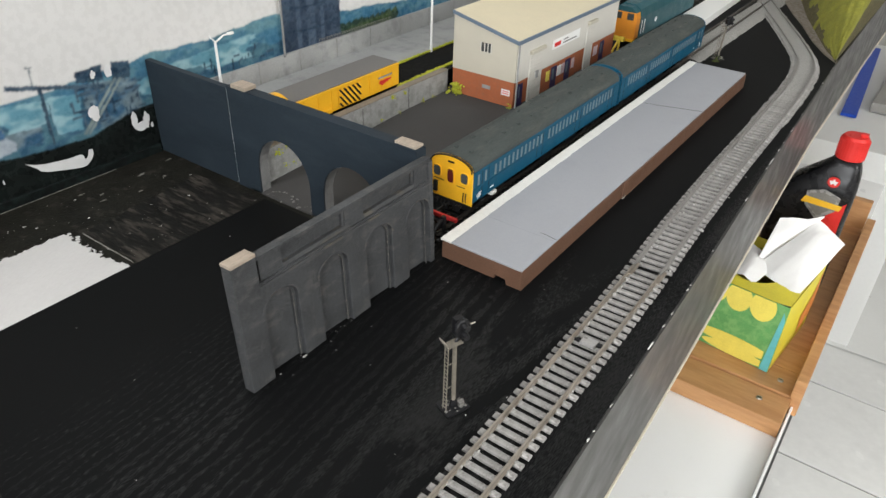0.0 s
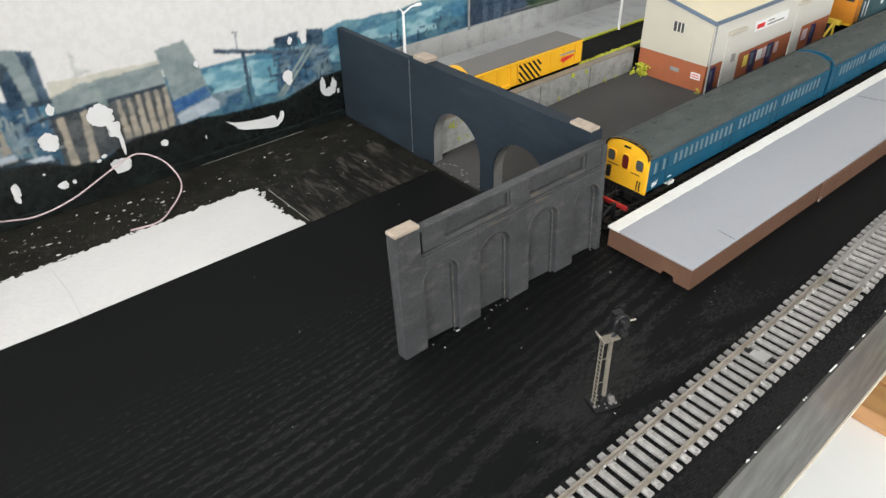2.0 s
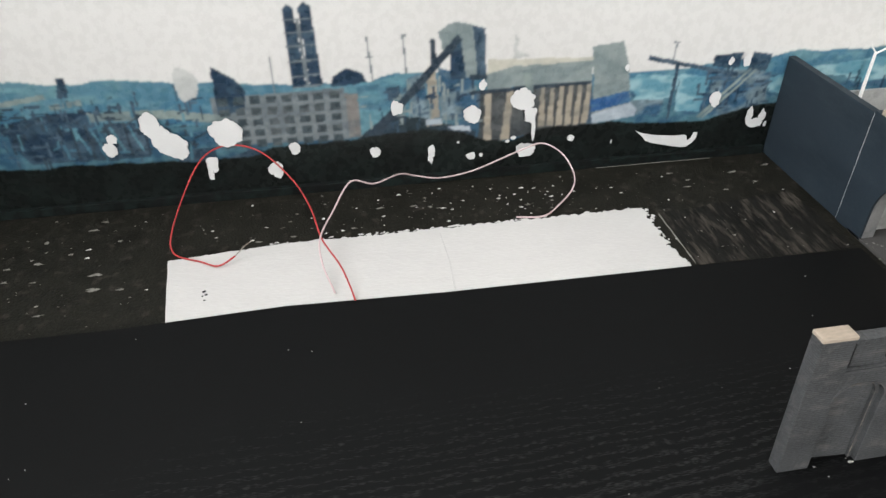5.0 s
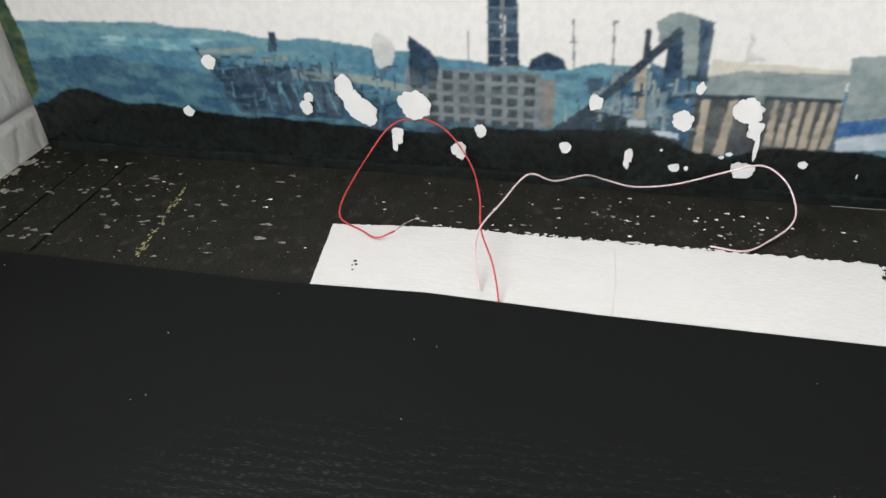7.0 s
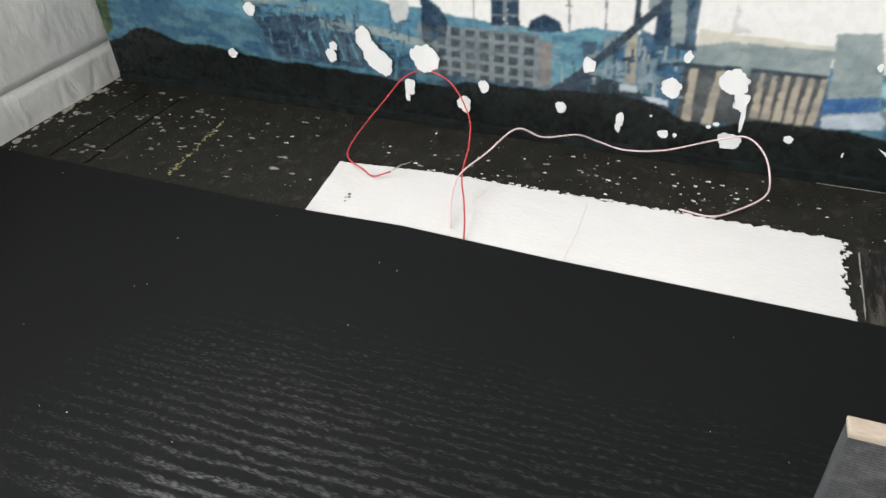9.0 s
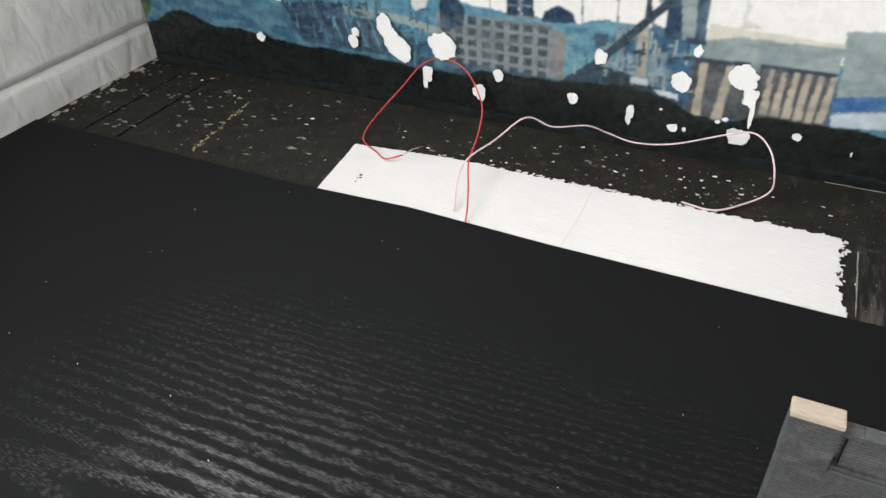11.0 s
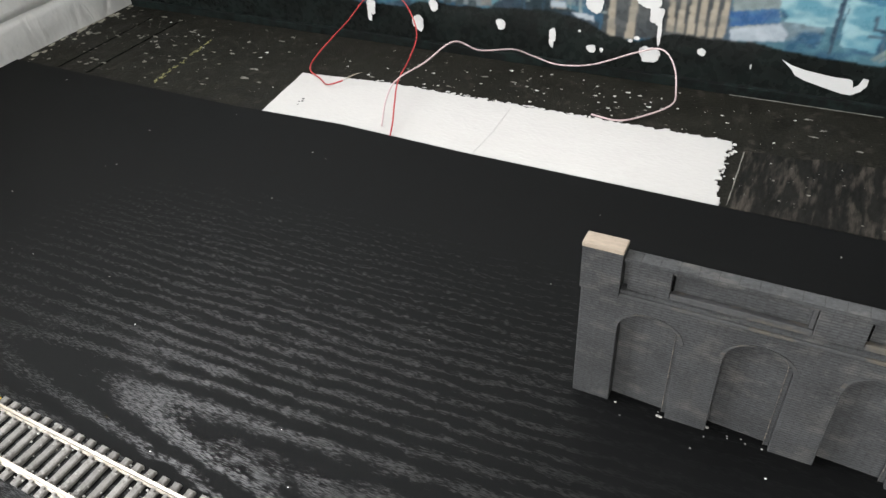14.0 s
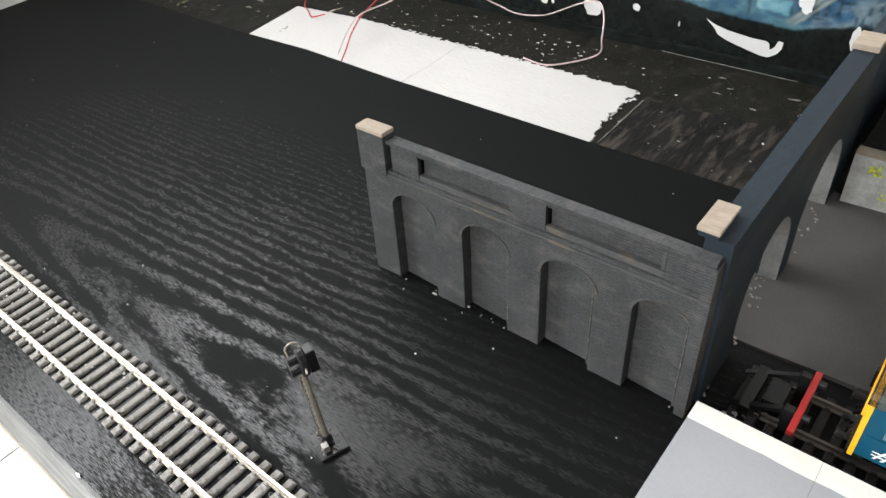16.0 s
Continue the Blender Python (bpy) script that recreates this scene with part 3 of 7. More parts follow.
for x, y, rx, ry in ((-0.352, -0.423, 0.0015, 0.006), (-0.369, -0.452, 0.0015, 0.0025), (-0.331, -0.465, 0.0012, 0.003), (-0.318, -0.43, 0.0015, 0.003), (-0.293, -0.42, 0.001, 0.004), (-0.302, -0.40, 0.0012, 0.003), (-0.284, -0.47, 0.0012, 0.003), (-0.278, -0.345, 0.001, 0.004), (-0.297, -0.318, 0.0015, 0.006), (-0.294, -0.305, 0.001, 0.004), (-0.36, 0.105, 0.0012, 0.004), (-0.345, 0.115, 0.001, 0.002), (-0.338, 0.09, 0.001, 0.002), (-0.366, 0.06, 0.001, 0.003), (-0.366, 0.134, 0.001, 0.004), (-0.355, 0.07, 0.0012, 0.002)):
    for k in range(5):
        r = rng.uniform(0.35, 0.75)
        flat(blob(x + rng.gauss(0, rx * 0.5), y + rng.gauss(0, ry * 0.35), rx * r, ry * r * 0.6, rng, 14, 1.1), lambda a, b: (a, b, -0.00070 + 0.000004 * k), bm)
tagged(link("dirty_flecks", bm, "fleck_grey"), "greyish flecks of old paint near the corner", "paint flecks", kind="stuff")
bm = bmesh.new()
for k in range(420):
    y = rng.uniform(-0.52, 0.135)
    x = rng.uniform(-0.380, -0.327) if -0.28 < y < 0.03 else rng.uniform(-0.380, -0.263)
    if noise.noise((x * 45, y * 22, 3.3)) < -0.05:
        continue
    r = 0.00015 + 0.0009 * rng.random() ** 5
    flat(blob(x, y, r, r * rng.uniform(0.7, 2.4), rng, 9, 1.2), lambda a, b: (a, b, -0.00088 + 0.0000004 * k), bm)
tagged(link("grey_grains", bm, "fleck_grey"), "grains of grey grit stuck in the black paint", "paint flecks", kind="stuff")
bm = prism(ragged((-0.2605, 0.034), (-0.2605, 0.136), 20, 0.0) + ragged((-0.262, 0.136), (-0.330, 0.132), 16, 0.002, 6) + ragged((-0.330, 0.132), (-0.318, 0.034), 24, 0.003, 8) + ragged((-0.318, 0.034), (-0.2605, 0.034), 10, 0.0), "z", -0.0011, -0.00095)
tagged(link("brushed_smears", bm, "smear"), "dry-brushed grey smears on the black base", "paint smears", kind="stuff")
part("edge_batten", prism(ragged((-0.262, 0.0322), (-0.318, 0.0318), 24, 0.0004, 9) + ragged((-0.318, 0.0324), (-0.262, 0.0327), 24, 0.0004, 9), "z", -0.0012, -0.0007), "fleck_grey", strip, "thin pale joint line")
# yellowish glue line and dark plank joints near the corner
bm = bmesh.new()
for k in range(60):
    f = rng.random()
    flat(blob(-0.267 - 0.078 * f, -0.3845 - 0.010 * f + rng.gauss(0, 0.0012), rng.uniform(0.0004, 0.0022), rng.uniform(0.0003, 0.0008), rng, 8, 0.7), lambda a, b: (a, b, -0.00085 + 0.000001 * k), bm)
tagged(link("glue_line", bm, "glue"), "yellow-green smear line of dried glue", "glue mark")
for y in (-0.452, -0.485):
    tagged(link("plank_joint", prism(ragged((-0.262, y - 0.0007), (-0.366, y - 0.0004), 40, 0.0008, 16) + ragged((-0.366, y + 0.0004), (-0.262, y + 0.0009), 40, 0.0008, 14), "z", -0.0012, -0.0009), "groove"), "dark joint line in the rough base", "joint line")

# ---- backdrop: a printed sheet on the wall, drawn as flat shapes ----
BX = -0.387
board = link("backdrop_board", box(BX - 0.02, BX, -0.530, 1.6, -0.001, 0.62), "wall_print_sky")
tagged(board, "printed industrial skyline backdrop sheet with pale sky", "backdrop", kind="structure")


def pr(pts, layer, bm=None):
    return flat(pts, lambda y, z: (BX + 0.00025 * layer, y, z), bm)


# inks of the printed photograph: colour, its second tone, spread
INK = {
    "hill": ((0.036, 0.112, 0.182), (0.105, 0.205, 0.235), 0.16), "slope": ((0.028, 0.074, 0.120), (0.060, 0.130, 0.165), 0.2),
    "dark": ((0.016, 0.032, 0.055), (0.035, 0.062, 0.09), 0.4), "steel": ((0.055, 0.085, 0.115), (0.028, 0.05, 0.075), 0.4),
    "pale": ((0.185, 0.225, 0.215), (0.13, 0.165, 0.17), 0.15), "frame": ((0.135, 0.155, 0.165), (0.10, 0.12, 0.135), 0.2),
    "bay": ((0.036, 0.050, 0.058), (0.065, 0.078, 0.082), 0.3), "brick": ((0.155, 0.145, 0.138), (0.11, 0.115, 0.115), 0.2),
    "teal": ((0.085, 0.185, 0.225), (0.055, 0.125, 0.175), 0.25), "machine": ((0.030, 0.075, 0.125), (0.12, 0.165, 0.19), 0.45),
    "hopper": ((0.19, 0.225, 0.225), (0.15, 0.185, 0.19), 0.08), "cream": ((0.40, 0.39, 0.335), (0.35, 0.345, 0.30), 0.05),
    "blue": ((0.027, 0.077, 0.185), (0.05, 0.11, 0.2), 0.25), "white": ((0.34, 0.38, 0.42), (0.27, 0.31, 0.35), 0.12),
    "conveyor": ((0.022, 0.034, 0.048), (0.03, 0.045, 0.06), 0.3), "column": ((0.275, 0.245, 0.198), (0.205, 0.19, 0.16), 0.12),
    "black": ((0.0065, 0.0080, 0.0076), (0.0085, 0.0115, 0.0108), 0.2), "tank": ((0.026, 0.040, 0.064), (0.042, 0.062, 0.092), 0.15), "tanklit": ((0.050, 0.072, 0.105), (0.042, 0.062, 0.092), 0.15),
    "shadow": ((0.040, 0.046, 0.050), (0.066, 0.072, 0.074), 0.2), "haze": ((0.024, 0.040, 0.056), (0.014, 0.024, 0.030), 0.3), "mist": ((0.085, 0.205, 0.260), (0.215, 0.345, 0.385), 0.10), "tree": ((0.02, 0.04, 0.03), (0.05, 0.075, 0.035), 0.4), "ghost": ((0.36, 0.37, 0.365), (0.40, 0.41, 0.40), 0.05)}
PRINT = []


def quad(y0, y1, z0, z1, ink, layer):
    PRINT.append((layer, ink, [(y0, z0), (y1, z0), (y1, z1), (y0, z1)]))


def ridge(ys, zs, amp, ink, layer, n=120, low=-0.01):
    out = []
    for k in range(n + 1):
        y = ys[0] + (ys[-1] - ys[0]) * k / n
        out.append((y, float(np.interp(y, ys, zs)) + amp * noise.noise((y * 60, 2.0, amp * 900)) + 0.4 * amp * noise.noise((y * 240, 5.0, 1.0))))
    PRINT.append((layer, ink, out + [(ys[-1], low), (ys[0], low)]))


def shapes(ink, layer, polys):
    PRINT.extend((layer, ink, p) for p in polys)


ridge([-0.54, -0.47, -0.415, -0.374, -0.335, -0.29, -0.25, -0.218, -0.158, -0.124, -0.09, 0.0, 0.04, 0.1, 0.15, 0.2, 0.28, 0.33, 0.44, 0.63], [0.092, 0.094, 0.095, 0.0917, 0.0888, 0.0866, 0.0827, 0.079, 0.0757, 0.0805, 0.078, 0.07, 0.068, 0.072, 0.077, 0.076, 0.081, 0.07, 0.06, 0.05], 0.003, "hill", 1)
ridge([-0.54, -0.45, -0.37, -0.3, -0.22, -0.12, 0.0, 0.05, 0.12, 0.15, 0.22, 0.4], [0.066, 0.07, 0.06, 0.058, 0.055, 0.062, 0.055, 0.057, 0.06, 0.058, 0.06, 0.05], 0.005, "slope", 2)
shapes("dark", 4.0, [
    [(-0.3759, 0.0651), (-0.3433, 0.0698), (-0.3214, 0.0696), (-0.3208, 0.0356), (-0.3659, 0.0355), (-0.3726, 0.0482)],
    [(-0.2454, 0.0928), (-0.2322, 0.0844), (-0.2266, 0.0754), (-0.2289, 0.0634), (-0.246, 0.0589)],
    [(-0.3351, 0.0914), (-0.3307, 0.0917), (-0.3312, 0.0789), (-0.3383, 0.0779)],
    [(-0.3896, 0.0807), (-0.3863, 0.0799), (-0.3726, 0.059), (-0.376, 0.0566)],
])
shapes("steel", 4.1, [
    [(-0.3172, 0.0606), (-0.2904, 0.0599), (-0.2931, 0.0352), (-0.3198, 0.0346)],
    [(-0.2776, 0.0379), (-0.2521, 0.0385), (-0.2526, 0.0297), (-0.2762, 0.0293)],
    [(-0.2474, 0.0292), (-0.2254, 0.036), (-0.2184, 0.0293), (-0.2185, 0.0205), (-0.2487, 0.0236)],
])
shapes("pale", 5.0, [
    [(-0.3868, 0.0778), (-0.3454, 0.0822), (-0.3443, 0.0789), (-0.3849, 0.0744)],
    [(-0.3446, 0.0748), (-0.3255, 0.0775), (-0.3255, 0.0737), (-0.344, 0.0716)],
    [(-0.3248, 0.0683), (-0.2792, 0.0674), (-0.2409, 0.0599), (-0.2412, 0.0532), (-0.2715, 0.06), (-0.3246, 0.0627)],
    [(-0.2837, 0.0181), (-0.2257, 0.0183), (-0.2258, 0.017), (-0.2839, 0.0163)],
])
shapes("frame", 3, [
    [(-0.2487, 0.0729), (-0.218, 0.0725), (-0.1649, 0.0731), (-0.1639, 0.0368), (-0.2183, 0.0382), (-0.2505, 0.0373)],
])
shapes("bay", 5.05, [
    [(y, z), (y + 0.0064, z + 0.0002), (y + 0.0062, z - 0.0050), (y - 0.0003, z - 0.0052)]
    for y, z in ((-0.2450 + 0.01005 * i, 0.0718 - 0.0076 * j - 0.00012 * i) for j in range(5) for i in range(8))
])
shapes("dark", 4.2, [
    [(-0.1972, 0.1252), (-0.194, 0.1279), (-0.1905, 0.1255), (-0.1883, 0.0754), (-0.1967, 0.0753)],
    [(-0.1878, 0.1256), (-0.1843, 0.1287), (-0.1805, 0.126), (-0.1779, 0.0755), (-0.186, 0.0752)],
])
shapes("frame", 5.1, [
    [(-0.198, 0.1191), (-0.1798, 0.1195), (-0.1797, 0.1185), (-0.198, 0.118)],
    [(-0.1978, 0.1111), (-0.1794, 0.1116), (-0.1794, 0.1106), (-0.1978, 0.11)],
    [(-0.1976, 0.1026), (-0.179, 0.1032), (-0.179, 0.1021), (-0.1976, 0.1014)],
    [(-0.1975, 0.0929), (-0.1786, 0.0937), (-0.1785, 0.0925), (-0.1974, 0.0917)],
    [(-0.1973, 0.0831), (-0.1781, 0.084), (-0.1781, 0.0829), (-0.1972, 0.0819)],
    [(-0.1971, 0.0758), (-0.1778, 0.0769), (-0.1778, 0.0757), (-0.1971, 0.0747)],
    [(-0.1896, 0.1195), (-0.1879, 0.1196), (-0.1864, 0.0752), (-0.1883, 0.075)],
])
shapes("brick", 5.15, [
    [(-0.1646, 0.0692), (-0.1568, 0.0689), (-0.1559, 0.0377), (-0.1642, 0.0374)],
])
shapes("teal", 3, [
    [(-0.1574, 0.0737), (-0.1237, 0.0801), (-0.1058, 0.0783), (-0.1005, 0.0421), (-0.1559, 0.0385)],
])
shapes("dark", 2.8, [
    [(-0.1738, 0.0739), (-0.1714, 0.0813), (-0.1623, 0.0859), (-0.1528, 0.0822), (-0.1501, 0.0754)],
])
shapes("conveyor", 7, [
    [(-0.1638, 0.0248), (-0.0908, 0.1033), (-0.0875, 0.0994), (-0.1576, 0.0229)],
    [(-0.1086, 0.1021), (-0.1055, 0.1013), (-0.1042, 0.0859), (-0.1085, 0.0822)],
    [(-0.0827, 0.0644), (0.0015, 0.0659), (0.0017, 0.0633), (-0.0822, 0.0617)],
    [(-0.0829, 0.0755), (-0.0711, 0.0754), (-0.0707, 0.0717), (-0.0823, 0.0719)],
])
shapes("machine", 4.3, [
    [(-0.1038, 0.0822), (-0.0803, 0.0749), (-0.0754, 0.0451), (-0.1018, 0.0447)],
    [(-0.1233, 0.0767), (-0.113, 0.0795), (-0.1087, 0.0412), (-0.1209, 0.0419)],
])
shapes("dark", 5.2, [
    [(-0.0955, 0.0953), (-0.0885, 0.0993), (-0.0849, 0.073), (-0.0956, 0.0739)],
    [(-0.138, 0.0706), (-0.129, 0.0714), (-0.1284, 0.0616), (-0.1366, 0.0618)],
])
shapes("hopper", 4.4, [
    [(-0.1031, 0.1056), (-0.0972, 0.1098), (-0.0906, 0.1112), (-0.0808, 0.1088), (-0.076, 0.0744), (-0.0851, 0.0741), (-0.0894, 0.0987), (-0.1002, 0.0935)],
])
shapes("steel", 5.25, [
    [(-0.081, 0.1085), (-0.0728, 0.1059), (-0.0714, 0.0743), (-0.0773, 0.0745)],
])
shapes("column", 5.3, [
    [(-0.1116, 0.0768), (-0.1053, 0.0798), (-0.1027, 0.0467), (-0.1092, 0.0464)],
    [(-0.1118, 0.0436), (-0.1009, 0.0444), (-0.1008, 0.0415), (-0.1114, 0.0409)],
])
shapes("hopper", 5.35, [
    [(-0.0728, 0.0753), (-0.0531, 0.08), (0.0014, 0.08), (0.0016, 0.0655), (-0.0708, 0.0648)],
])
shapes("cream", 6, [
    [(-0.0706, 0.0854), (-0.0557, 0.0845), (0.0011, 0.0821), (0.0018, 0.0797), (-0.0529, 0.0795), (-0.0711, 0.0754)],
])
shapes("steel", 4.45, [
    [(-0.0783, 0.0637), (0.0023, 0.0654), (0.0058, 0.0337), (-0.0725, 0.0265)],
])
shapes("column", 6, [
    [(-0.0718, 0.0612), (-0.0679, 0.0613), (-0.067, 0.0266), (-0.0722, 0.0272)],
    [(-0.0569, 0.0616), (-0.0526, 0.0619), (-0.0541, 0.0262), (-0.0602, 0.0262)],
    [(-0.0335, 0.0629), (-0.0306, 0.063), (-0.0291, 0.0341), (-0.0338, 0.0339)],
    [(-0.0268, 0.0631), (-0.024, 0.0632), (-0.0228, 0.0341), (-0.0275, 0.0339)],
    [(-0.0203, 0.0632), (-0.0174, 0.0633), (-0.0166, 0.034), (-0.0212, 0.0338)],
    [(-0.0138, 0.0633), (-0.0109, 0.0634), (-0.0104, 0.034), (-0.015, 0.0338)],
    [(-0.0073, 0.0634), (-0.0045, 0.0636), (-0.0043, 0.034), (-0.0088, 0.0338)],
    [(-0.0009, 0.0636), (0.0019, 0.0637), (0.0018, 0.034), (-0.0027, 0.0338)],
])
shapes("pale", 7, [
    [(-0.0467, 0.0769), (-0.0409, 0.0771), (-0.0384, 0.0601), (-0.0438, 0.0599)],
])
shapes("hopper", 5.4, [
    [(-0.0005, 0.0893), (0.021, 0.092), (0.0274, 0.0726), (0.0336, 0.0394), (0.0053, 0.0357), (0.0033, 0.0661)],
])
shapes("blue", 6, [
    [(0.0024, 0.0516), (0.0297, 0.0563), (0.0321, 0.0478), (0.0043, 0.042)],
])
shapes("white", 8, [
    [(0.0044, 0.0406), (0.0319, 0.047), (0.0374, 0.0419), (0.0361, 0.0365), (0.0059, 0.0333)],
    [(-0.0984, 0.0403), (-0.0819, 0.0391), (-0.0813, 0.0354), (-0.0924, 0.0368)],
])
shapes("frame", 2.9, [
    [(-0.1489, 0.1052), (-0.1478, 0.1053), (-0.1457, 0.0763), (-0.1468, 0.0762)],
    [(-0.1263, 0.1054), (-0.1251, 0.1055), (-0.1235, 0.0786), (-0.1246, 0.0785)],
    [(-0.2092, 0.0966), (-0.2084, 0.0966), (-0.2083, 0.0723), (-0.2091, 0.0722)],
    [(-0.1497, 0.0926), (-0.1454, 0.0929), (-0.1453, 0.092), (-0.1496, 0.0917)],
    [(-0.1269, 0.1061), (-0.123, 0.1053), (-0.1232, 0.1042), (-0.1267, 0.1047)],
])
shapes("steel", 5.0, [
    [(0.0404, 0.0805), (0.1086, 0.0638), (0.1082, 0.0609), (0.0399, 0.0773)],
    [(0.0609, 0.0743), (0.0634, 0.0736), (0.0631, 0.0381), (0.0605, 0.039)],
])
shapes("dark", 5.1, [
    [(0.0883, 0.0772), (0.1089, 0.0786), (0.1081, 0.0665), (0.088, 0.0699)],
    [(0.1164, 0.0781), (0.1313, 0.0754), (0.1296, 0.0632), (0.1152, 0.0653)],
])
shapes("frame", 5.2, [
    [(0.0587, 0.0884), (0.0597, 0.0881), (0.0589, 0.0766), (0.0578, 0.0769)],
    [(0.0564, 0.0893), (0.062, 0.0885), (0.0617, 0.0874), (0.0563, 0.0881)],
])
shapes("machine", 4.3, [
    [(0.0927, 0.0684), (0.1343, 0.062), (0.1345, 0.0402), (0.1263, 0.0279), (0.0948, 0.0324), (0.0889, 0.0467)],
    [(0.0321, 0.0492), (0.0567, 0.0479), (0.055, 0.0358), (0.0321, 0.0385)],
])
shapes("pale", 6, [
    [(0.0837, 0.0321), (0.1167, 0.0664), (0.1184, 0.0655), (0.0862, 0.0305)],
    [(0.0869, 0.0307), (0.1212, 0.0655), (0.1226, 0.0644), (0.0892, 0.0303)],
])
quad(0.285, 0.36, 0.040, 0.2, "tank", 4)
for a, b in ((0.302, 0.308), (0.316, 0.326), (0.333, 0.338)):
    quad(a, b, 0.040, 0.2, "tanklit", 4.5)
for z in (0.062, 0.083, 0.106):
    bow_ = [(0.285 + 0.075 * k / 12, z - 0.0042 * math.sin(math.pi * k / 12)) for k in range(13)]
    shapes("dark", 5, [bow_ + [(y, v + 0.0017) for y, v in bow_[::-1]]])
for k in range(10):
    shapes("tree", 3, [blob(0.362 + 0.009 * k, 0.048, 0.007, 0.006, rng, 10, 0.5)])
shapes("shadow", 4.6, [[(-0.075, 0.0635), (0.001, 0.0645), (0.001, 0.033), (-0.076, 0.025)]])
shapes("haze", 4.7, [[(-0.139, 0.052), (-0.114, 0.048), (-0.078, 0.035), (-0.077, 0.026), (-0.148, 0.021), (-0.159, 0.036)]])
shapes("teal", 5.6, [[(-0.157, 0.075), (-0.140, 0.077), (-0.140, 0.059), (-0.155, 0.045)]])
shapes("white", 6, [[(-0.112, 0.0460), (-0.102, 0.0460), (-0.101, 0.0425), (-0.112, 0.0422)]])
for y in (-0.337, -0.328, -0.316, -0.305, -0.294):
    quad(y, y + 0.0016, 0.037, 0.061, "conveyor", 5.9)
    shapes("teal", 5.85, [[(y + 0.002, 0.058), (y + 0.0075, 0.040), (y + 0.009, 0.040), (y + 0.0035, 0.058)]])
shapes("mist", 4.2, [[(0.065, 0.066), (0.088, 0.062), (0.085, 0.036), (0.066, 0.038)]])
shapes("mist", 2.5, [blob(0.046, 0.058, 0.018, 0.010, rng, 40, 0.5), blob(0.205, 0.060, 0.055, 0.008, rng, 50, 0.6), blob(0.155, 0.052, 0.022, 0.008, rng, 40, 0.5), blob(-0.42, 0.082, 0.040, 0.004, rng, 40, 0.7)])
shapes("tree", 9, [[(-0.535, 0.03), (-0.519, 0.045), (-0.516, 0.08), (-0.521, 0.13), (-0.535, 0.14)]])
shapes("ghost", 9, [blob(-0.262, 0.083, 0.0075, 0.0105, rng, 20, 0.3), [(-0.053, 0.1012), (-0.0501, 0.0973), (-0.0517, 0.0906), (-0.042, 0.0857), (-0.0536, 0.0847), (-0.0536, 0.0936)]])
# litter of pipes and girders in the works
rp = random.Random(23)


def litter(ink, layer, y0, y1, z0, z1, n, slim):
    for k in range(n):
        y, z = rp.uniform(y0, y1), rp.uniform(z0, z1)
        l, w = rp.uniform(0.003, 0.011), slim * rp.uniform(0.6, 1.5)
        a = rp.choice((0, 0, 90, 90, 90, 90, 24)) + rp.uniform(-2, 2)
        c, s = math.cos(radians(a)), math.sin(radians(a))
        PRINT.append((layer, ink, [(y + c * u * l - s * v * w, z + s * u * l + c * v * w) for u, v in ((-0.5, -0.5), (0.5, -0.5), (0.5, 0.5), (-0.5, 0.5))]))


for ink, layer, y0, y1, z0, z1, n, slim in (
        ("conveyor", 5.5, -0.378, -0.255, 0.036, 0.078, 80, 0.0013), ("steel", 5.7, -0.378, -0.255, 0.034, 0.076, 50, 0.0013), ("teal", 5.8, -0.378, -0.255, 0.034, 0.076, 40, 0.0012),
        ("dark", 5.5, -0.155, -0.075, 0.042, 0.072, 50, 0.0014), ("hopper", 5.7, -0.155, -0.075, 0.042, 0.072, 34, 0.0013),
        ("dark", 5.5, 0.085, 0.135, 0.036, 0.066, 26, 0.0014), ("steel", 5.7, 0.06, 0.135, 0.036, 0.066, 24, 0.0014), ("dark", 3.5, 0.16, 0.28, 0.045, 0.062, 18, 0.0012)):
    litter(ink, layer, y0, y1, z0, z1, n, slim)
ridge([-0.54, -0.514, -0.499, -0.485, -0.454, -0.426, -0.378, -0.322, -0.283, -0.272, -0.225, -0.216, -0.163, -0.111, -0.083, -0.072, -0.051, -0.028, 0.021, 0.06, 0.09, 0.13, 0.145], [0.030, 0.035, 0.044, 0.047, 0.038, 0.039, 0.033, 0.033, 0.031, 0.029, 0.030, 0.036, 0.0356, 0.0394, 0.034, 0.027, 0.0262, 0.0325, 0.034, 0.029, 0.03, 0.038, 0.038], 0.0018, "black", 8, 200)


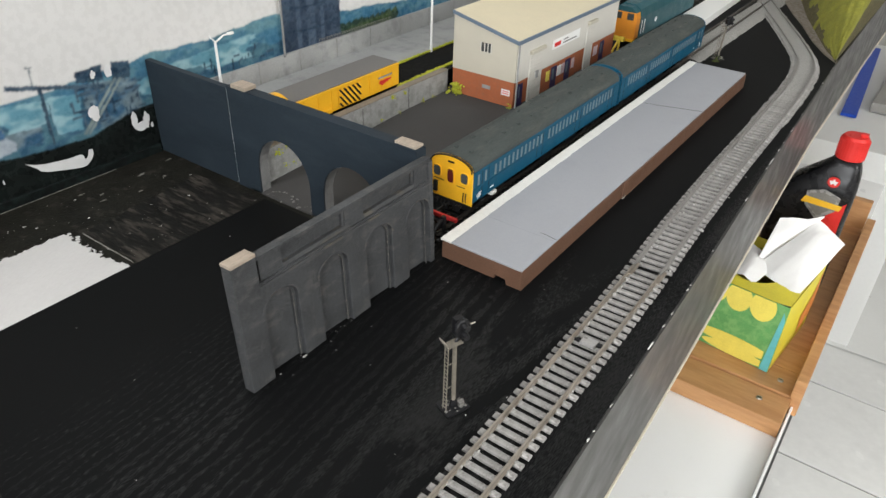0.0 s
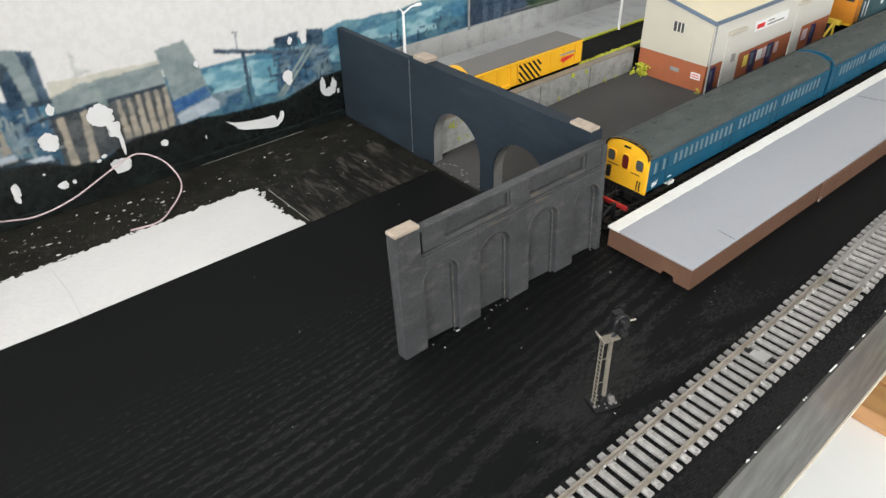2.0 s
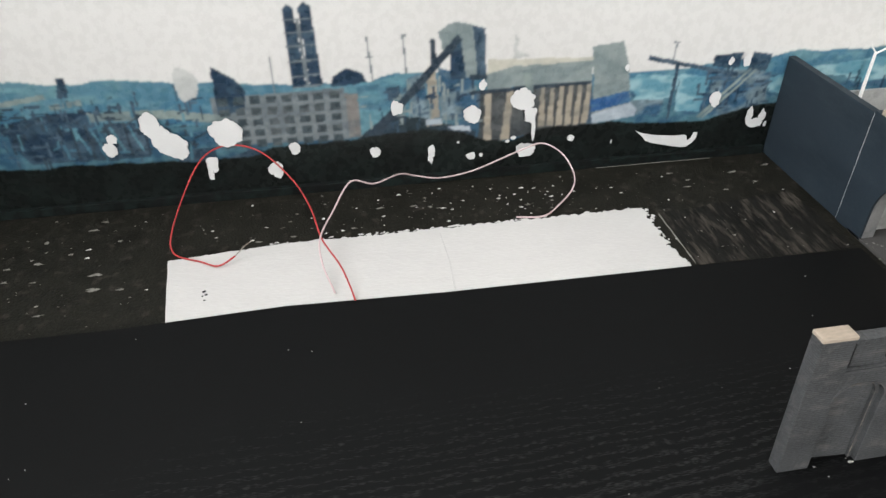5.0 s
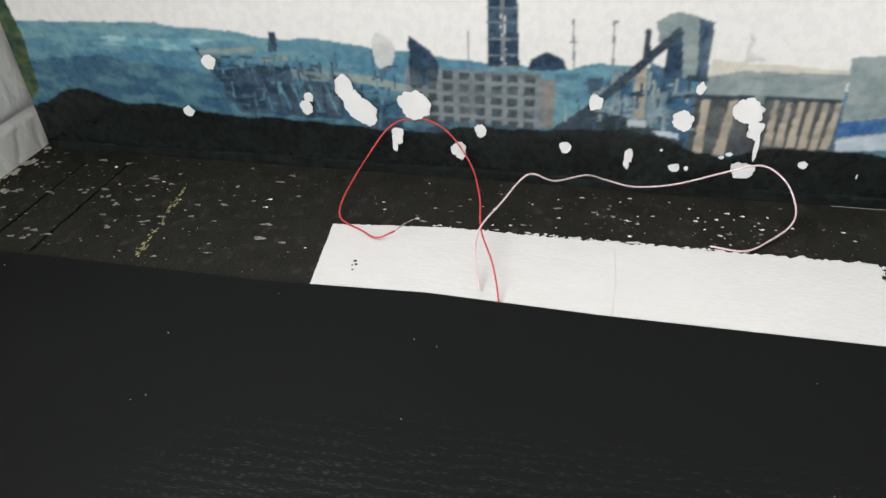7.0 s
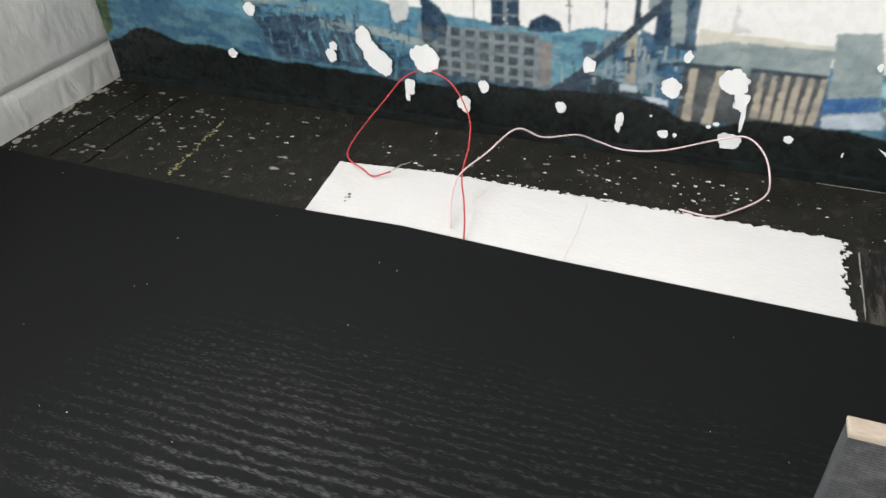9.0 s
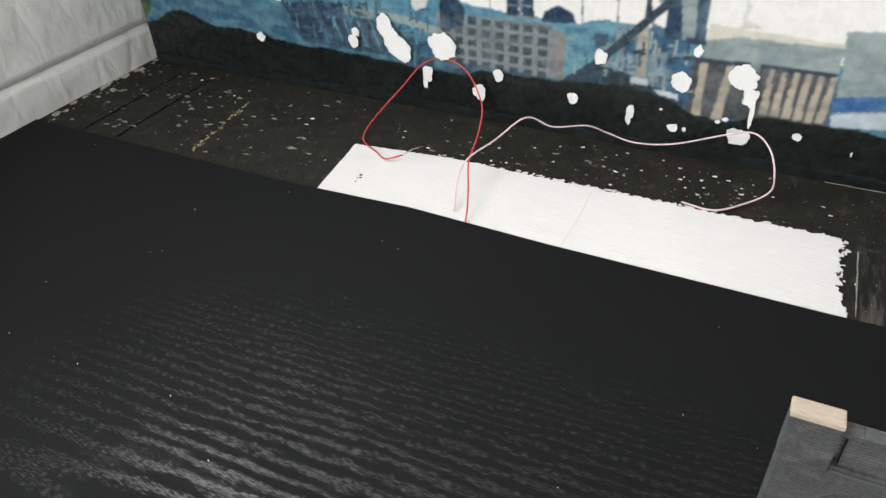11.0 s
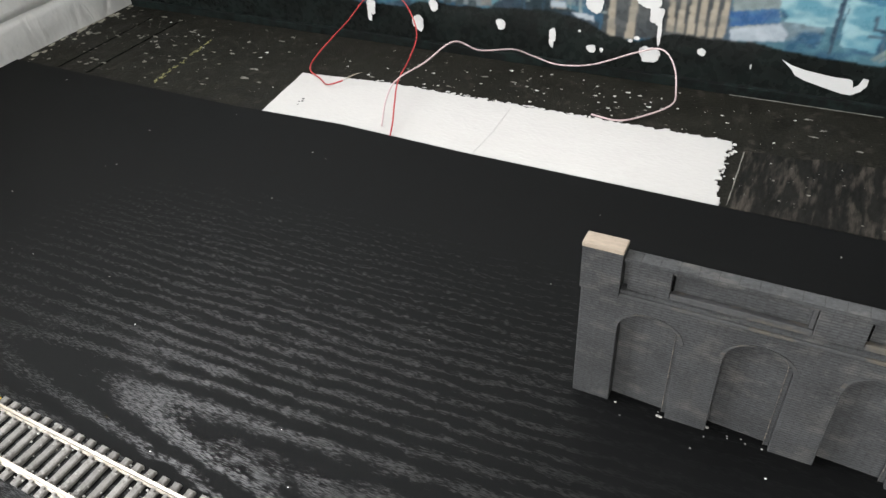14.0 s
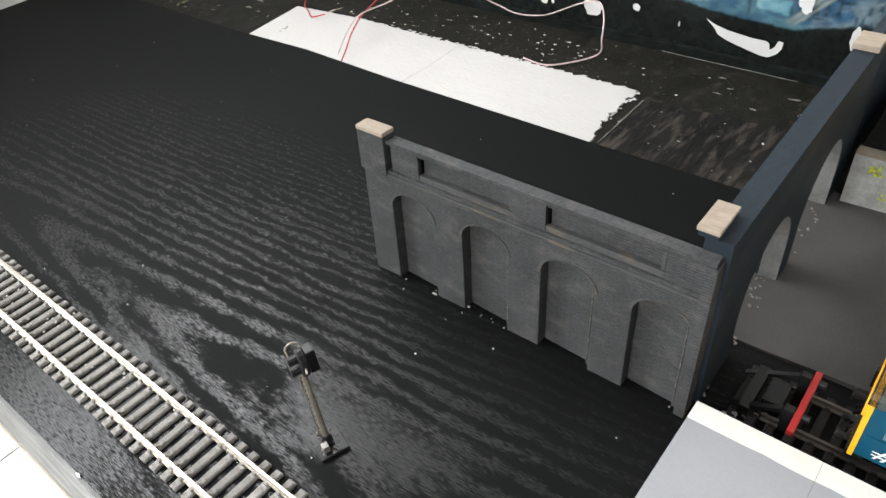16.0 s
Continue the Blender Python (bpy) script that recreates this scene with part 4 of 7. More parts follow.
def printed_sheet():
    """The photograph as inks on a fine flat mesh, softened like an enlarged print."""
    cell, ya, za = 0.0008, -0.5295, -0.0005
    ny, nz = 1438, 200
    g = np.random.default_rng(4)

    def field(sy, sz):
        cy, cz = int(ny * cell / sy) + 3, int(nz * cell / sz) + 3
        r = g.random((cz, cy))
        u, v = np.arange(ny) * cell / sy, np.arange(nz) * cell / sz
        iu, iv = u.astype(int), v.astype(int)
        fu, fv = u - iu, v - iv
        fu, fv = (fu * fu * (3 - 2 * fu))[None, :], (fv * fv * (3 - 2 * fv))[:, None]
        a, b = r[iv][:, iu], r[iv][:, iu + 1]
        c, d = r[iv + 1][:, iu], r[iv + 1][:, iu + 1]
        return (a * (1 - fu) + b * fu) * (1 - fv) + (c * (1 - fu) + d * fu) * fv
    fine = 0.5 * field(0.0022, 0.0016) + 0.5 * field(0.005, 0.003)
    wide = 0.6 * field(0.016, 0.006) + 0.4 * field(0.006, 0.0028)
    Y = ya + cell * np.arange(ny)[None, :] + 0.0006 * (field(0.004, 0.004) - 0.5)
    Z = za + cell * np.arange(nz)[:, None] + 0.0006 * (field(0.004, 0.004) - 0.5)
    img = np.empty((nz, ny, 3))
    img[:] = np.array((0.512, 0.506, 0.494)) * (1 + 0.05 * (field(0.09, 0.04) - 0.5))[:, :, None]
    for layer, ink, poly in sorted(PRINT, key=lambda p: p[0]):
        a, b, spread = INK[ink]
        P = np.array(poly)
        i0, i1 = (max(int((P[:, 0].min() - ya) / cell) - 2, 0), min(int((P[:, 0].max() - ya) / cell) + 3, ny))
        j0, j1 = (max(int((P[:, 1].min() - za) / cell) - 2, 0), min(int((P[:, 1].max() - za) / cell) + 3, nz))
        if i1 <= i0 or j1 <= j0:
            continue
        yy, zz = Y[j0:j1, i0:i1], Z[j0:j1, i0:i1]
        inside = np.zeros(yy.shape, bool)
        for (p0, q0), (p1, q1) in zip(poly, poly[1:] + poly[:1]):
            if q0 != q1:
                inside ^= ((q0 > zz) != (q1 > zz)) & (yy < (p1 - p0) * (zz - q0) / (q1 - q0) + p0)
        m = np.clip((wide[j0:j1, i0:i1] - 0.42) / 0.22, 0, 1)
        if ink == "hill":
            m = np.clip(0.55 * m + np.clip((zz - 0.060) / 0.03, 0, 1) * 0.6, 0, 1)
        m = m[:, :, None]
        tone = (np.array(a) * (1 - m) + np.array(b) * m) * (1 + 2 * spread * (fine[j0:j1, i0:i1] - 0.5))[:, :, None]
        img[j0:j1, i0:i1][inside] = tone[inside]
    k = np.exp(-0.5 * (np.arange(-4, 5) / 0.65) ** 2)
    k /= k.sum()
    for axis in (0, 1):
        pad = np.pad(img, [(4, 4) if i == axis else (0, 0) for i in range(3)], mode="edge")
        n = img.shape[axis]
        img = sum(w * np.take(pad, np.arange(i, i + n), axis=axis) for i, w in enumerate(k))
    img *= 1.22
    me = bpy.data.meshes.new("print_image")
    yy, zz = np.meshgrid(ya + cell * np.arange(ny), za + cell * np.arange(nz))
    co = np.stack((np.full(ny * nz, BX + 0.0004), yy.ravel(), zz.ravel()), 1)
    idx = np.arange(ny * nz).reshape(nz, ny)
    quads = np.stack((idx[:-1, :-1], idx[:-1, 1:], idx[1:, 1:], idx[1:, :-1]), -1).reshape(-1, 4)
    me.vertices.add(ny * nz)
    me.vertices.foreach_set("co", co.ravel())
    me.loops.add(quads.size)
    me.loops.foreach_set("vertex_index", quads.ravel().astype(np.int32))
    me.polygons.add(len(quads))
    me.polygons.foreach_set("loop_start", np.arange(0, quads.size, 4, dtype=np.int32))
    me.update(calc_edges=True)
    at = me.color_attributes.new("ink", "FLOAT_COLOR", "POINT")
    at.data.foreach_set("color", np.concatenate((img.reshape(-1, 3), np.ones((ny * nz, 1))), 1).astype(np.float32).ravel())
    me.materials.append(M["print"])
    ob = new("print_image", me)
    ob.parent = board
    tagged(ob, "soft blue photograph of works, hills and towers")


printed_sheet()
bm = bmesh.new()
for cy, cz, ry, rz in ((-0.288, 0.059, 0.0058, 0.0085), (-0.283, 0.049, 0.0066, 0.0085), (-0.275, 0.043, 0.0085, 0.0085), (-0.243, 0.050, 0.010, 0.0095), (-0.255, 0.029, 0.004, 0.006), (-0.257, 0.021, 0.002, 0.004), (-0.215, 0.0205, 0.0048, 0.0055), (-0.201, 0.035, 0.0035, 0.0045), (-0.148, 0.027, 0.0035, 0.004), (-0.132, 0.058, 0.0042, 0.005), (-0.109, 0.0235, 0.0028, 0.0045), (-0.110, 0.0185, 0.0018, 0.0035), (-0.0815, 0.0175, 0.0036, 0.0026)):
    pr(blob(cy, cz, ry, rz, rng, 56, 0.30), 10 + 60 * abs(cy + cz), bm)
for cy, cz, ry, rz in ((-0.0745, 0.0175, 0.0013, 0.0014), (-0.0805, 0.0485, 0.0062, 0.0062), (-0.074, 0.069, 0.0025, 0.0035), (-0.046, 0.056, 0.0085, 0.0075), (-0.040, 0.045, 0.0045, 0.006), (-0.0375, 0.034, 0.0014, 0.008), (-0.0425, 0.0185, 0.0068, 0.0055), (-0.0095, 0.0245, 0.0028, 0.0024), (-0.315, 0.045, 0.004, 0.005), (-0.312, 0.052, 0.0035, 0.003), (-0.377, 0.073, 0.0045, 0.005), (-0.40, 0.038, 0.004, 0.0035)):
    pr(blob(cy, cz, ry, rz, rng, 56, 0.30), 10 + 60 * abs(cy + cz), bm)
for cy, cz, ry, rz in ((0.094, 0.046, 0.0042, 0.005), (0.112, 0.073, 0.003, 0.0042), (0.1, 0.0735, 0.0018, 0.003), (0.124, 0.030, 0.0025, 0.007), (0.134, 0.029, 0.0025, 0.006), (0.129, 0.0245, 0.006, 0.0035), (0.138, 0.023, 0.0013, 0.002), (0.025, 0.074, 0.0015, 0.002), (0.021, 0.019, 0.0006, 0.0016), (-0.0905, 0.0285, 0.001, 0.0008), (-0.0555, 0.026, 0.0015, 0.0012), (-0.0515, 0.0285, 0.002, 0.0012)):
    pr(blob(cy, cz, ry, rz, rng, 40, 0.36), 10 + 10 * abs(cy + cz), bm)
smile = [(0.0375, 0.0265), (0.044, 0.0235), (0.052, 0.0215), (0.060, 0.0205), (0.068, 0.0195), (0.0765, 0.0195), (0.0785, 0.0185), (0.0795, 0.0145), (0.082, 0.0165), (0.0835, 0.021), (0.0865, 0.0205), (0.0865, 0.0165), (0.084, 0.0125), (0.0795, 0.0095), (0.075, 0.0095), (0.068, 0.011), (0.060, 0.0130), (0.052, 0.0150), (0.0465, 0.0175), (0.0445, 0.0205)]
pr(smile, 10, bm)
part("torn_spots", bm, "torn", board, "torn white paper patches")
part("lower_batten", box(BX, BX + 0.0035, -0.527, 0.142, -0.0012, 0.005, 0.0004), "p_black", board, "thin black batten")
part("gap_line", box(BX + 0.0036, BX + 0.0040, 0.012, 0.10, -0.0012, -0.0009), "fleck_grey", board, "thin pale gap line")

# foam brick facing on the left wall
rows = [(-0.045, 0.0290), (0.0297, 0.1065), (0.1072, 0.1845), (0.1852, 0.247)]
base_brick = {}
rb = random.Random(11)
for r, (z0, z1) in enumerate(rows):
    pitch = 0.2 if r else 0.6
    x = X0 + 0.02 - (0.01 if r % 2 else 0.11)
    while x < 0.09:
        xa, xb = max(x, BX - 0.016), min(x + pitch - 0.0007, 0.094)
        if xb > xa + 0.01:
            bm = bmesh.new()
            nx, nz = 44, 20
            g = [[bm.verts.new((xa + (xb - xa) * i / nx, Y0 + 0.012 - 0.0022 * (1 if i in (0, nx) or j in (0, nz) else 0) + 0.0010 * noise.ridged_multi_fractal((x + 9 * i / nx * 0.5, r * 3.1 + j / nz * 1.9, 4.0), 1.0, 2.0, 4, 1.0, 2.0) * (0 if i in (0, nx) or j in (0, nz) else 1), z0 + (z1 - z0) * j / nz)) for j in range(nz + 1)] for i in range(nx + 1)]
            for i in range(nx):
                for j in range(nz):
                    bm.faces.new((g[i][j], g[i][j + 1], g[i + 1][j + 1], g[i + 1][j]))
            part("brick", bm, "foam", bpy.data.objects["wall_left"], smooth=True)
        x += pitch
part("brick_backing", box(BX - 0.016, 0.0935, Y0, Y0 + 0.0095, -0.045, 0.247), "foam", bpy.data.objects["wall_left"])
bm = bmesh.new()
for k in range(130):
    x, d = -0.385 + 0.3 * rb.random(), rb.random() ** 2
    r = rb.uniform(0.0006, 0.0026) * (1.1 - 0.7 * d)
    flat(blob(x, Y0 + 0.0145 + 0.016 * d, r * 1.4, r, rb, 10, 0.9), lambda a, b: (a, b, -0.0009 + 0.0000015 * k), bm)
part("paint_edge", bm, "stained", bpy.data.objects["wall_left"])

# ---- retaining wall with four blind arches ----
ARCHES = ((0.0135, 0.0355), (0.0505, 0.0725), (0.0875, 0.110), (0.1245, 0.1455))


def arch_line(a, b, inset=0.0, half=False):
    """Left foot, over the crown, to the right foot of one blind arch, drawn in by inset."""
    c, w = (a + b) / 2, (b - a) / 2 - inset
    top = [(c - w * math.cos(math.pi * k / 16), 0.0395 + (0.0088 - inset) * math.sin(math.pi * k / 16)) for k in range(8 if half else 0, 17)]
    return ([] if half else [(c - w, 0.0)]) + top + [(c + w, 0.0)]


def retaining_wall():
    t = thing("retaining_wall", "charcoal model retaining wall with four blind brick arches", "model wall")
    END = 0.1488
    part("back_slab", box(-0.0064, -0.0056, -0.001, END, 0.0, 0.0690), "wall_model", t)
    part("parapet_core", box(-0.0055, -0.0043, -0.001, END, 0.0546, 0.0690), "wall_model", t)
    out = [(-0.001, 0.0)]
    for a, b in ARCHES:
        out += arch_line(a, b)
    out += [(END, 0.0), (END, 0.0545), (-0.001, 0.0545)]
    part("arcade", prism(out, "x", -0.0055, 0.0, 0.00025), "wall_model", t)
    for k, (a, b) in enumerate(ARCHES):
        part("arch_rebate", prism(arch_line(a + 0.0001, b - 0.0001, 0.0, True) + arch_line(a, b, 0.0017, True)[::-1], "x", -0.0041, -0.0026), "wall_model", t)
        # sunk brick infill, deepest at its left jamb
        bm = prism(arch_line(a, b, 0.0002), "x", -0.0055, -0.0036)
        for v in bm.verts:
            if v.co.x > -0.005:
                v.co.x = -0.0052 + 0.0012 * (v.co.y - a) / (b - a)
        part("arch_infill", bm, "wall_model", t)
        ring = arch_line(a - 0.0012, b + 0.0012, -0.0002)[1:-1] + arch_line(a, b)[1:-1][::-1]
        part("arch_ring", prism(ring, "x", -0.0002, 0.0003), "wall_worn", t)
        # chipped paint and the edge highlight of the right jamb, both in one pale colour
        part("worn_lit_arris", tube([(-0.0025, y, z) for y, z in arch_line(a, b, 0.0017, True)[4:]], 0.00017, 6), "wall_chip", t, "pale line of chipped paint and painted highlight along the arch edge")
    part("string_course", box(-0.0042, 0.0007, 0.0130, END + 0.0004, 0.0546, 0.0559, 0.0003), "wall_worn", t)
    part("string_course", box(-0.0042, 0.0002, 0.0130, END, 0.0560, 0.0574, 0.0003), "wall_model", t)
    part("parapet_panel", box(-0.0042, -0.0034, 0.0130, END, 0.0575, 0.0690), "wall_model", t)
    for y0, y1 in ((0.0150, 0.0293), (0.0738, 0.0882), (0.1331, END)):
        part("parapet_pier", box(-0.0034, -0.0007, y0, y1, 0.0575, 0.0690, 0.0002), "wall_model", t)
    for y0, y1 in ((0.0294, 0.0737), (0.0883, 0.1330)):
        part("panel_rail", box(-0.0034, -0.0009, y0, y1, 0.0575, 0.0600, 0.0003), "wall_worn", t)
        part("panel_rail", box(-0.0034, -0.0009, y0, y1, 0.0680, 0.0690, 0.0002), "wall_model", t)
        part("panel_bead", box(-0.0034, -0.0014, y1 - 0.0016, y1 - 0.0002, 0.0601, 0.0679, 0.0003), "wall_worn", t)
        # shade on the recess's left edge, put in as a black strip
        part("panel_end_shade", box(-0.0034, -0.0022, y0 + 0.0001, y0 + 0.0008, 0.0602, 0.0679), "groove", t, "black strip standing for the shade at the panel's end")
    part("coping", box(-0.0058, -0.0003, 0.0131, END, 0.0691, 0.0708, 0.0003), "wall_model", t)
    part("end_pilaster", box(-0.0058, 0.0010, -0.0014, 0.0128, 0.0546, 0.0726, 0.0003), "wall_model", t)
    part("cap", box(-0.0060, 0.0012, -0.0016, 0.0130, 0.0727, 0.0745, 0.0005), "raw_wood", t, "bare wood capping block")
    part("end_pier", box(-0.0070, 0.0004, 0.1456, END + 0.0008, 0.0, 0.0690, 0.0003), "wall_model", t)
    bm = bmesh.new()
    rw = random.Random(31)
    for k in range(11):
        a, b = rw.choice(ARCHES)
        a = b - 0.0035 if k % 2 else a
        r = rw.uniform(0.0002, 0.0007)
        v = bmesh.ops.create_icosphere(bm, subdivisions=1, radius=r)["verts"]
        bmesh.ops.transform(bm, matrix=pose(rw.uniform(-0.0022, 0.0006), rw.uniform(a, b), r * 0.4) @ Matrix.Diagonal((1, 1.6, 0.6, 1)), verts=v)
    tagged(part("foot_crumbs", bm, "crumb", t), "", kind="stuff")
    t.matrix_world = pose(-0.1153, 0.0006, 0.0, 0, -3.0, 0.4)
    return t


retaining_wall()


# ---- two-arch bridge wall across the layout ----
def arch_wall():
    t = thing("arch_wall", "slate blue painted board wall with two open arches", "model wall")
    y0, y1, H = 0.1425, 0.1515, 0.0755
    part("plain_board", box(-0.3855, -0.2925, y0 + 0.001, y1 - 0.003, -0.001, H - 0.002, 0.0003), "arch_board", t)
    out = [(-0.2918, -0.001)]
    for a, b in ((-0.2675, -0.2165), (-0.2040, -0.1530)):
        c, w = (a + b) / 2, (b - a) / 2
        out += [(a, -0.001), (a, 0.020)]
        out += [(c - w * math.cos(math.pi * k / 18), 0.020 + 0.0275 * math.sin(math.pi * k / 18)) for k in range(1, 18)]
        out += [(b, 0.020), (b, -0.001)]
    out += [(-0.1255, -0.001), (-0.1255, H), (-0.2918, H)]
    part("arched_board", prism(out, "y", y0, y1), "arch_board", t)
    for a, b in ((-0.2675, -0.2165), (-0.2040, -0.1530)):
        c, w = (a + b) / 2, (b - a) / 2

        def bow(d):
            return [(c - w + d, -0.0008)] + [(c - (w - d) * math.cos(math.pi * k / 18), 0.020 + (0.0275 - d) * math.sin(math.pi * k / 18)) for k in range(19)] + [(c + w - d, -0.0008)]
        # thin lining whose paler grey puts the jambs' light into the colour
        part("arch_lining", prism(bow(0.0001) + bow(0.0005)[::-1], "y", y0 + 0.0012, y1 - 0.0002), "arch_lining", t, "bare grey inner face of the arch, paled for the light on it")
    part("joint", box(-0.2925, -0.2918, y0 + 0.0004, y1 - 0.004, 0.0, H - 0.002), "fleck", t, "thin pale filler joint")
    part("cap", box(-0.286, -0.272, y0 - 0.0006, y1 + 0.001, H + 0.0002, H + 0.003, 0.0004), "raw_wood", t, "bare wood capping block")
    part("corner_block", box(-0.1395, -0.1245, y0 - 0.0022, y1 - 0.0046, H + 0.0002, H + 0.0022, 0.0004), "arch_board", t)
    part("cap", box(-0.1398, -0.1240, y0 - 0.0027, y1 - 0.0042, H + 0.0023, H + 0.0040, 0.0005), "raw_wood", t, "bare wood capping block")
    return t


arch_wall()
bm = bmesh.new()
for k in range(90):
    a = rng.choice(((-0.266, -0.218), (-0.202, -0.155), (-0.152, -0.128)))
    x, y, r = rng.uniform(*a), rng.uniform(0.141, 0.152), rng.uniform(0.0003, 0.0011)
    v = bmesh.ops.create_icosphere(bm, subdivisions=1, radius=r)["verts"]
    bmesh.ops.transform(bm, matrix=pose(x, y, r * 0.5, rng.uniform(0, 90), rng.uniform(0, 90), 0) @ Matrix.Diagonal((1, 1.5, 0.8, 1)), verts=v)
tagged(link("rubble", bm, "rubble"), "loose grey rubble under the arches", "rubble", kind="stuff")


# ---- platform ----
def platform():
    t = thing("platform", "long grey station platform with white edge and brown sides", "platform")
    y0, y1, z = 0.1540, 0.6065, 0.0150
    side = [(-0.1135, 0.001), (-0.1135, z - 0.0012), (-0.0555, z - 0.0012), (-0.0550, 0.0), (-0.0655, 0.0), (-0.0665, 0.0035), (-0.0735, 0.004), (-0.0745, 0.001)]
    part("body", prism(side, "y", y0 + 0.0006, 0.3005, 0.0002), "plat_brown", t, "brown painted sides")
    part("body", prism([(x + 0.0012, zz) for x, zz in side], "y", 0.3012, y1, 0.0002), "plat_brown", t)
    n = 88
    edge = [(-0.1062 + 0.0006 * noise.noise((k * 0.35, 3.0, 1.0)) + 0.00035 * noise.noise((k * 1.3, 8.0, 1.0)), y0 + (y1 - y0) * k / n) for k in range(n + 1)]
    for lo, hi in ((0, 8), (8, 59), (59, n)):
        seg = edge[lo:hi + 1]
        g = 0.00005
        part("deck", prism([(seg[0][0], seg[0][1] + g)] + seg[1:-1] + [(seg[-1][0], seg[-1][1] - g), (-0.0552, seg[-1][1] - g), (-0.0552, seg[0][1] + g)], "z", z - 0.0011, z), "plat_grey", t, "smooth grey painted deck")
        part("white_edge", prism([(seg[0][0] - 0.00005, seg[0][1] + g)] + [(x - 0.00005, y) for x, y in seg[1:-1]] + [(seg[-1][0] - 0.00005, seg[-1][1] - g), (-0.1144, seg[-1][1] - g), (-0.1144, seg[0][1] + g)], "z", z - 0.0011, z + 0.0001), "plat_white", t, "white painted platform edge")
    part("scratch", prism([(-0.056, 0.1975), (-0.056, 0.1979), (-0.068, 0.1992), (-0.068, 0.1990)], "z", z, z + 0.0001), "black", t)
    part("deck_line", prism([(-0.0556, 0.4722), (-0.0556, 0.4730), (-0.080, 0.4655), (-0.104, 0.4585), (-0.104, 0.4580), (-0.080, 0.4649)], "z", z, z + 0.0001), "tarmac", t, "faint dark joint across the deck")
    bm = bmesh.new()
    for y, w in ((0.3008, 0.0012), (0.304, 0.0005)):
        flat(blob(0.0015, y, 0.0012, w * 0.5, rng, 10, 0.7), lambda a, b: (-0.0535, b, a), bm)
    part("chip", bm, "fleck", t)
    return t


platform()

# ---- track in front ----
CENTRE = [(0.0, -0.2365), (0.0, 0.1), (-0.0012, 0.205), (-0.0042, 0.275), (-0.0070, 0.4), (-0.0078, 0.5), (-0.0085, 0.58), (-0.0100, 0.64), (-0.0135, 0.69), (-0.0205, 0.73), (-0.036, 0.775), (-0.064, 0.84), (-0.0935, 0.905), (-0.112, 0.945), (-0.15, 1.03), (-0.2, 1.15), (-0.24, 1.25)]
line = [v for v in spline([(x, y, 0) for x, y in CENTRE], 40)]
dist = [0.0]
for a, b in zip(line, line[1:]):
    dist.append(dist[-1] + (b - a).length)


def along(s):
    s = min(max(s, 0), dist[-1] - 1e-6)
    i = int(np.searchsorted(dist, s, "right")) - 1
    f = (s - dist[i]) / max(dist[i + 1] - dist[i], 1e-9)
    d = (line[i + 1] - line[i]).normalized()
    return line[i].lerp(line[i + 1], f), d


def rail_mesh(pts_fn, s0, s1, step, off, z0=0.0016):
    prof = [(-0.0012, 0.0), (0.0012, 0.0), (0.0012, 0.0004), (0.00035, 0.0008), (0.00035, 0.0018), (0.0006, 0.0021), (0.0006, 0.0027), (-0.0006, 0.0027), (-0.0006, 0.0021), (-0.00035, 0.0018), (-0.00035, 0.0008), (-0.0012, 0.0004)]
    bm = bmesh.new()
    rings = []
    n = max(int((s1 - s0) / step), 1)
    for k in range(n + 1):
        p, d = pts_fn(s0 + (s1 - s0) * k / n)
        nrm = Vector((d.y, -d.x, 0))
        rings.append([bm.verts.new(p + nrm * (off + a) + Vector((0, 0, z0 + b))) for a, b in prof])
    m = len(prof)
    for a, b in zip(rings, rings[1:]):
        for k in range(m):
            bm.faces.new((a[k], a[(k + 1) % m], b[(k + 1) % m], b[k]))
    bm.faces.new(rings[0]), bm.faces.new(rings[-1])
    bmesh.ops.recalc_face_normals(bm, faces=bm.faces[:])
    return bm


def sleeper_mesh(name, material):
    bm = box(-0.0138, 0.0138, -0.0017, 0.0017, -0.0004, 0.0017)
    bmesh.ops.bevel(bm, geom=[e for e in bm.edges if e.calc_length() > 0.003 and all(v.co.z > 0.001 for v in e.verts)], offset=0.0005, segments=1, affect="EDGES")
    for s in (-1, 1):
        for o in (-0.0014, 0.0014):
            box(s * 0.0087 + o - 0.0005, s * 0.0087 + o + 0.0005, -0.0009, 0.0009, 0.0015, 0.0024, bm=bm)
    me = bpy.data.meshes.new(name)
    bm.to_mesh(me)
    bm.free()
    me.materials.append(M[material])
    return me


PITCH = 0.0066
track = thing("railway_track", "model railway track with grey weathered sleepers and nickel rails", "model track")
part("rail", rail_mesh(along, 0.002, 0.4545, 0.02, -0.00872), "rail", track)
part("rail", rail_mesh(along, 0.002, 0.4535, 0.02, 0.00872), "rail", track)
part("rail", rail_mesh(along, 0.4550, 1.45, 0.012, -0.00872), "rail_grey", track)
part("rail", rail_mesh(along, 0.4540, 1.45, 0.012, 0.00872), "rail_grey", track)
me = sleeper_mesh("sleeper", "sleeper")
k, s = 0, 0.006
while s < 1.2:
    p, d = along(s)
    ob = new("sleeper", me)
    ob.parent = track
    ob.matrix_world = Matrix.Translation(p) @ pose(rng.uniform(-0.0002, 0.0002), 0, rng.uniform(-0.0001, 0.0001), 0, 0, math.degrees(math.atan2(-d.x, d.y)) + rng.uniform(-1.2, 1.2))
    s += PITCH + (0.0024 if 0.449 < s < 0.4556 else 0.0)
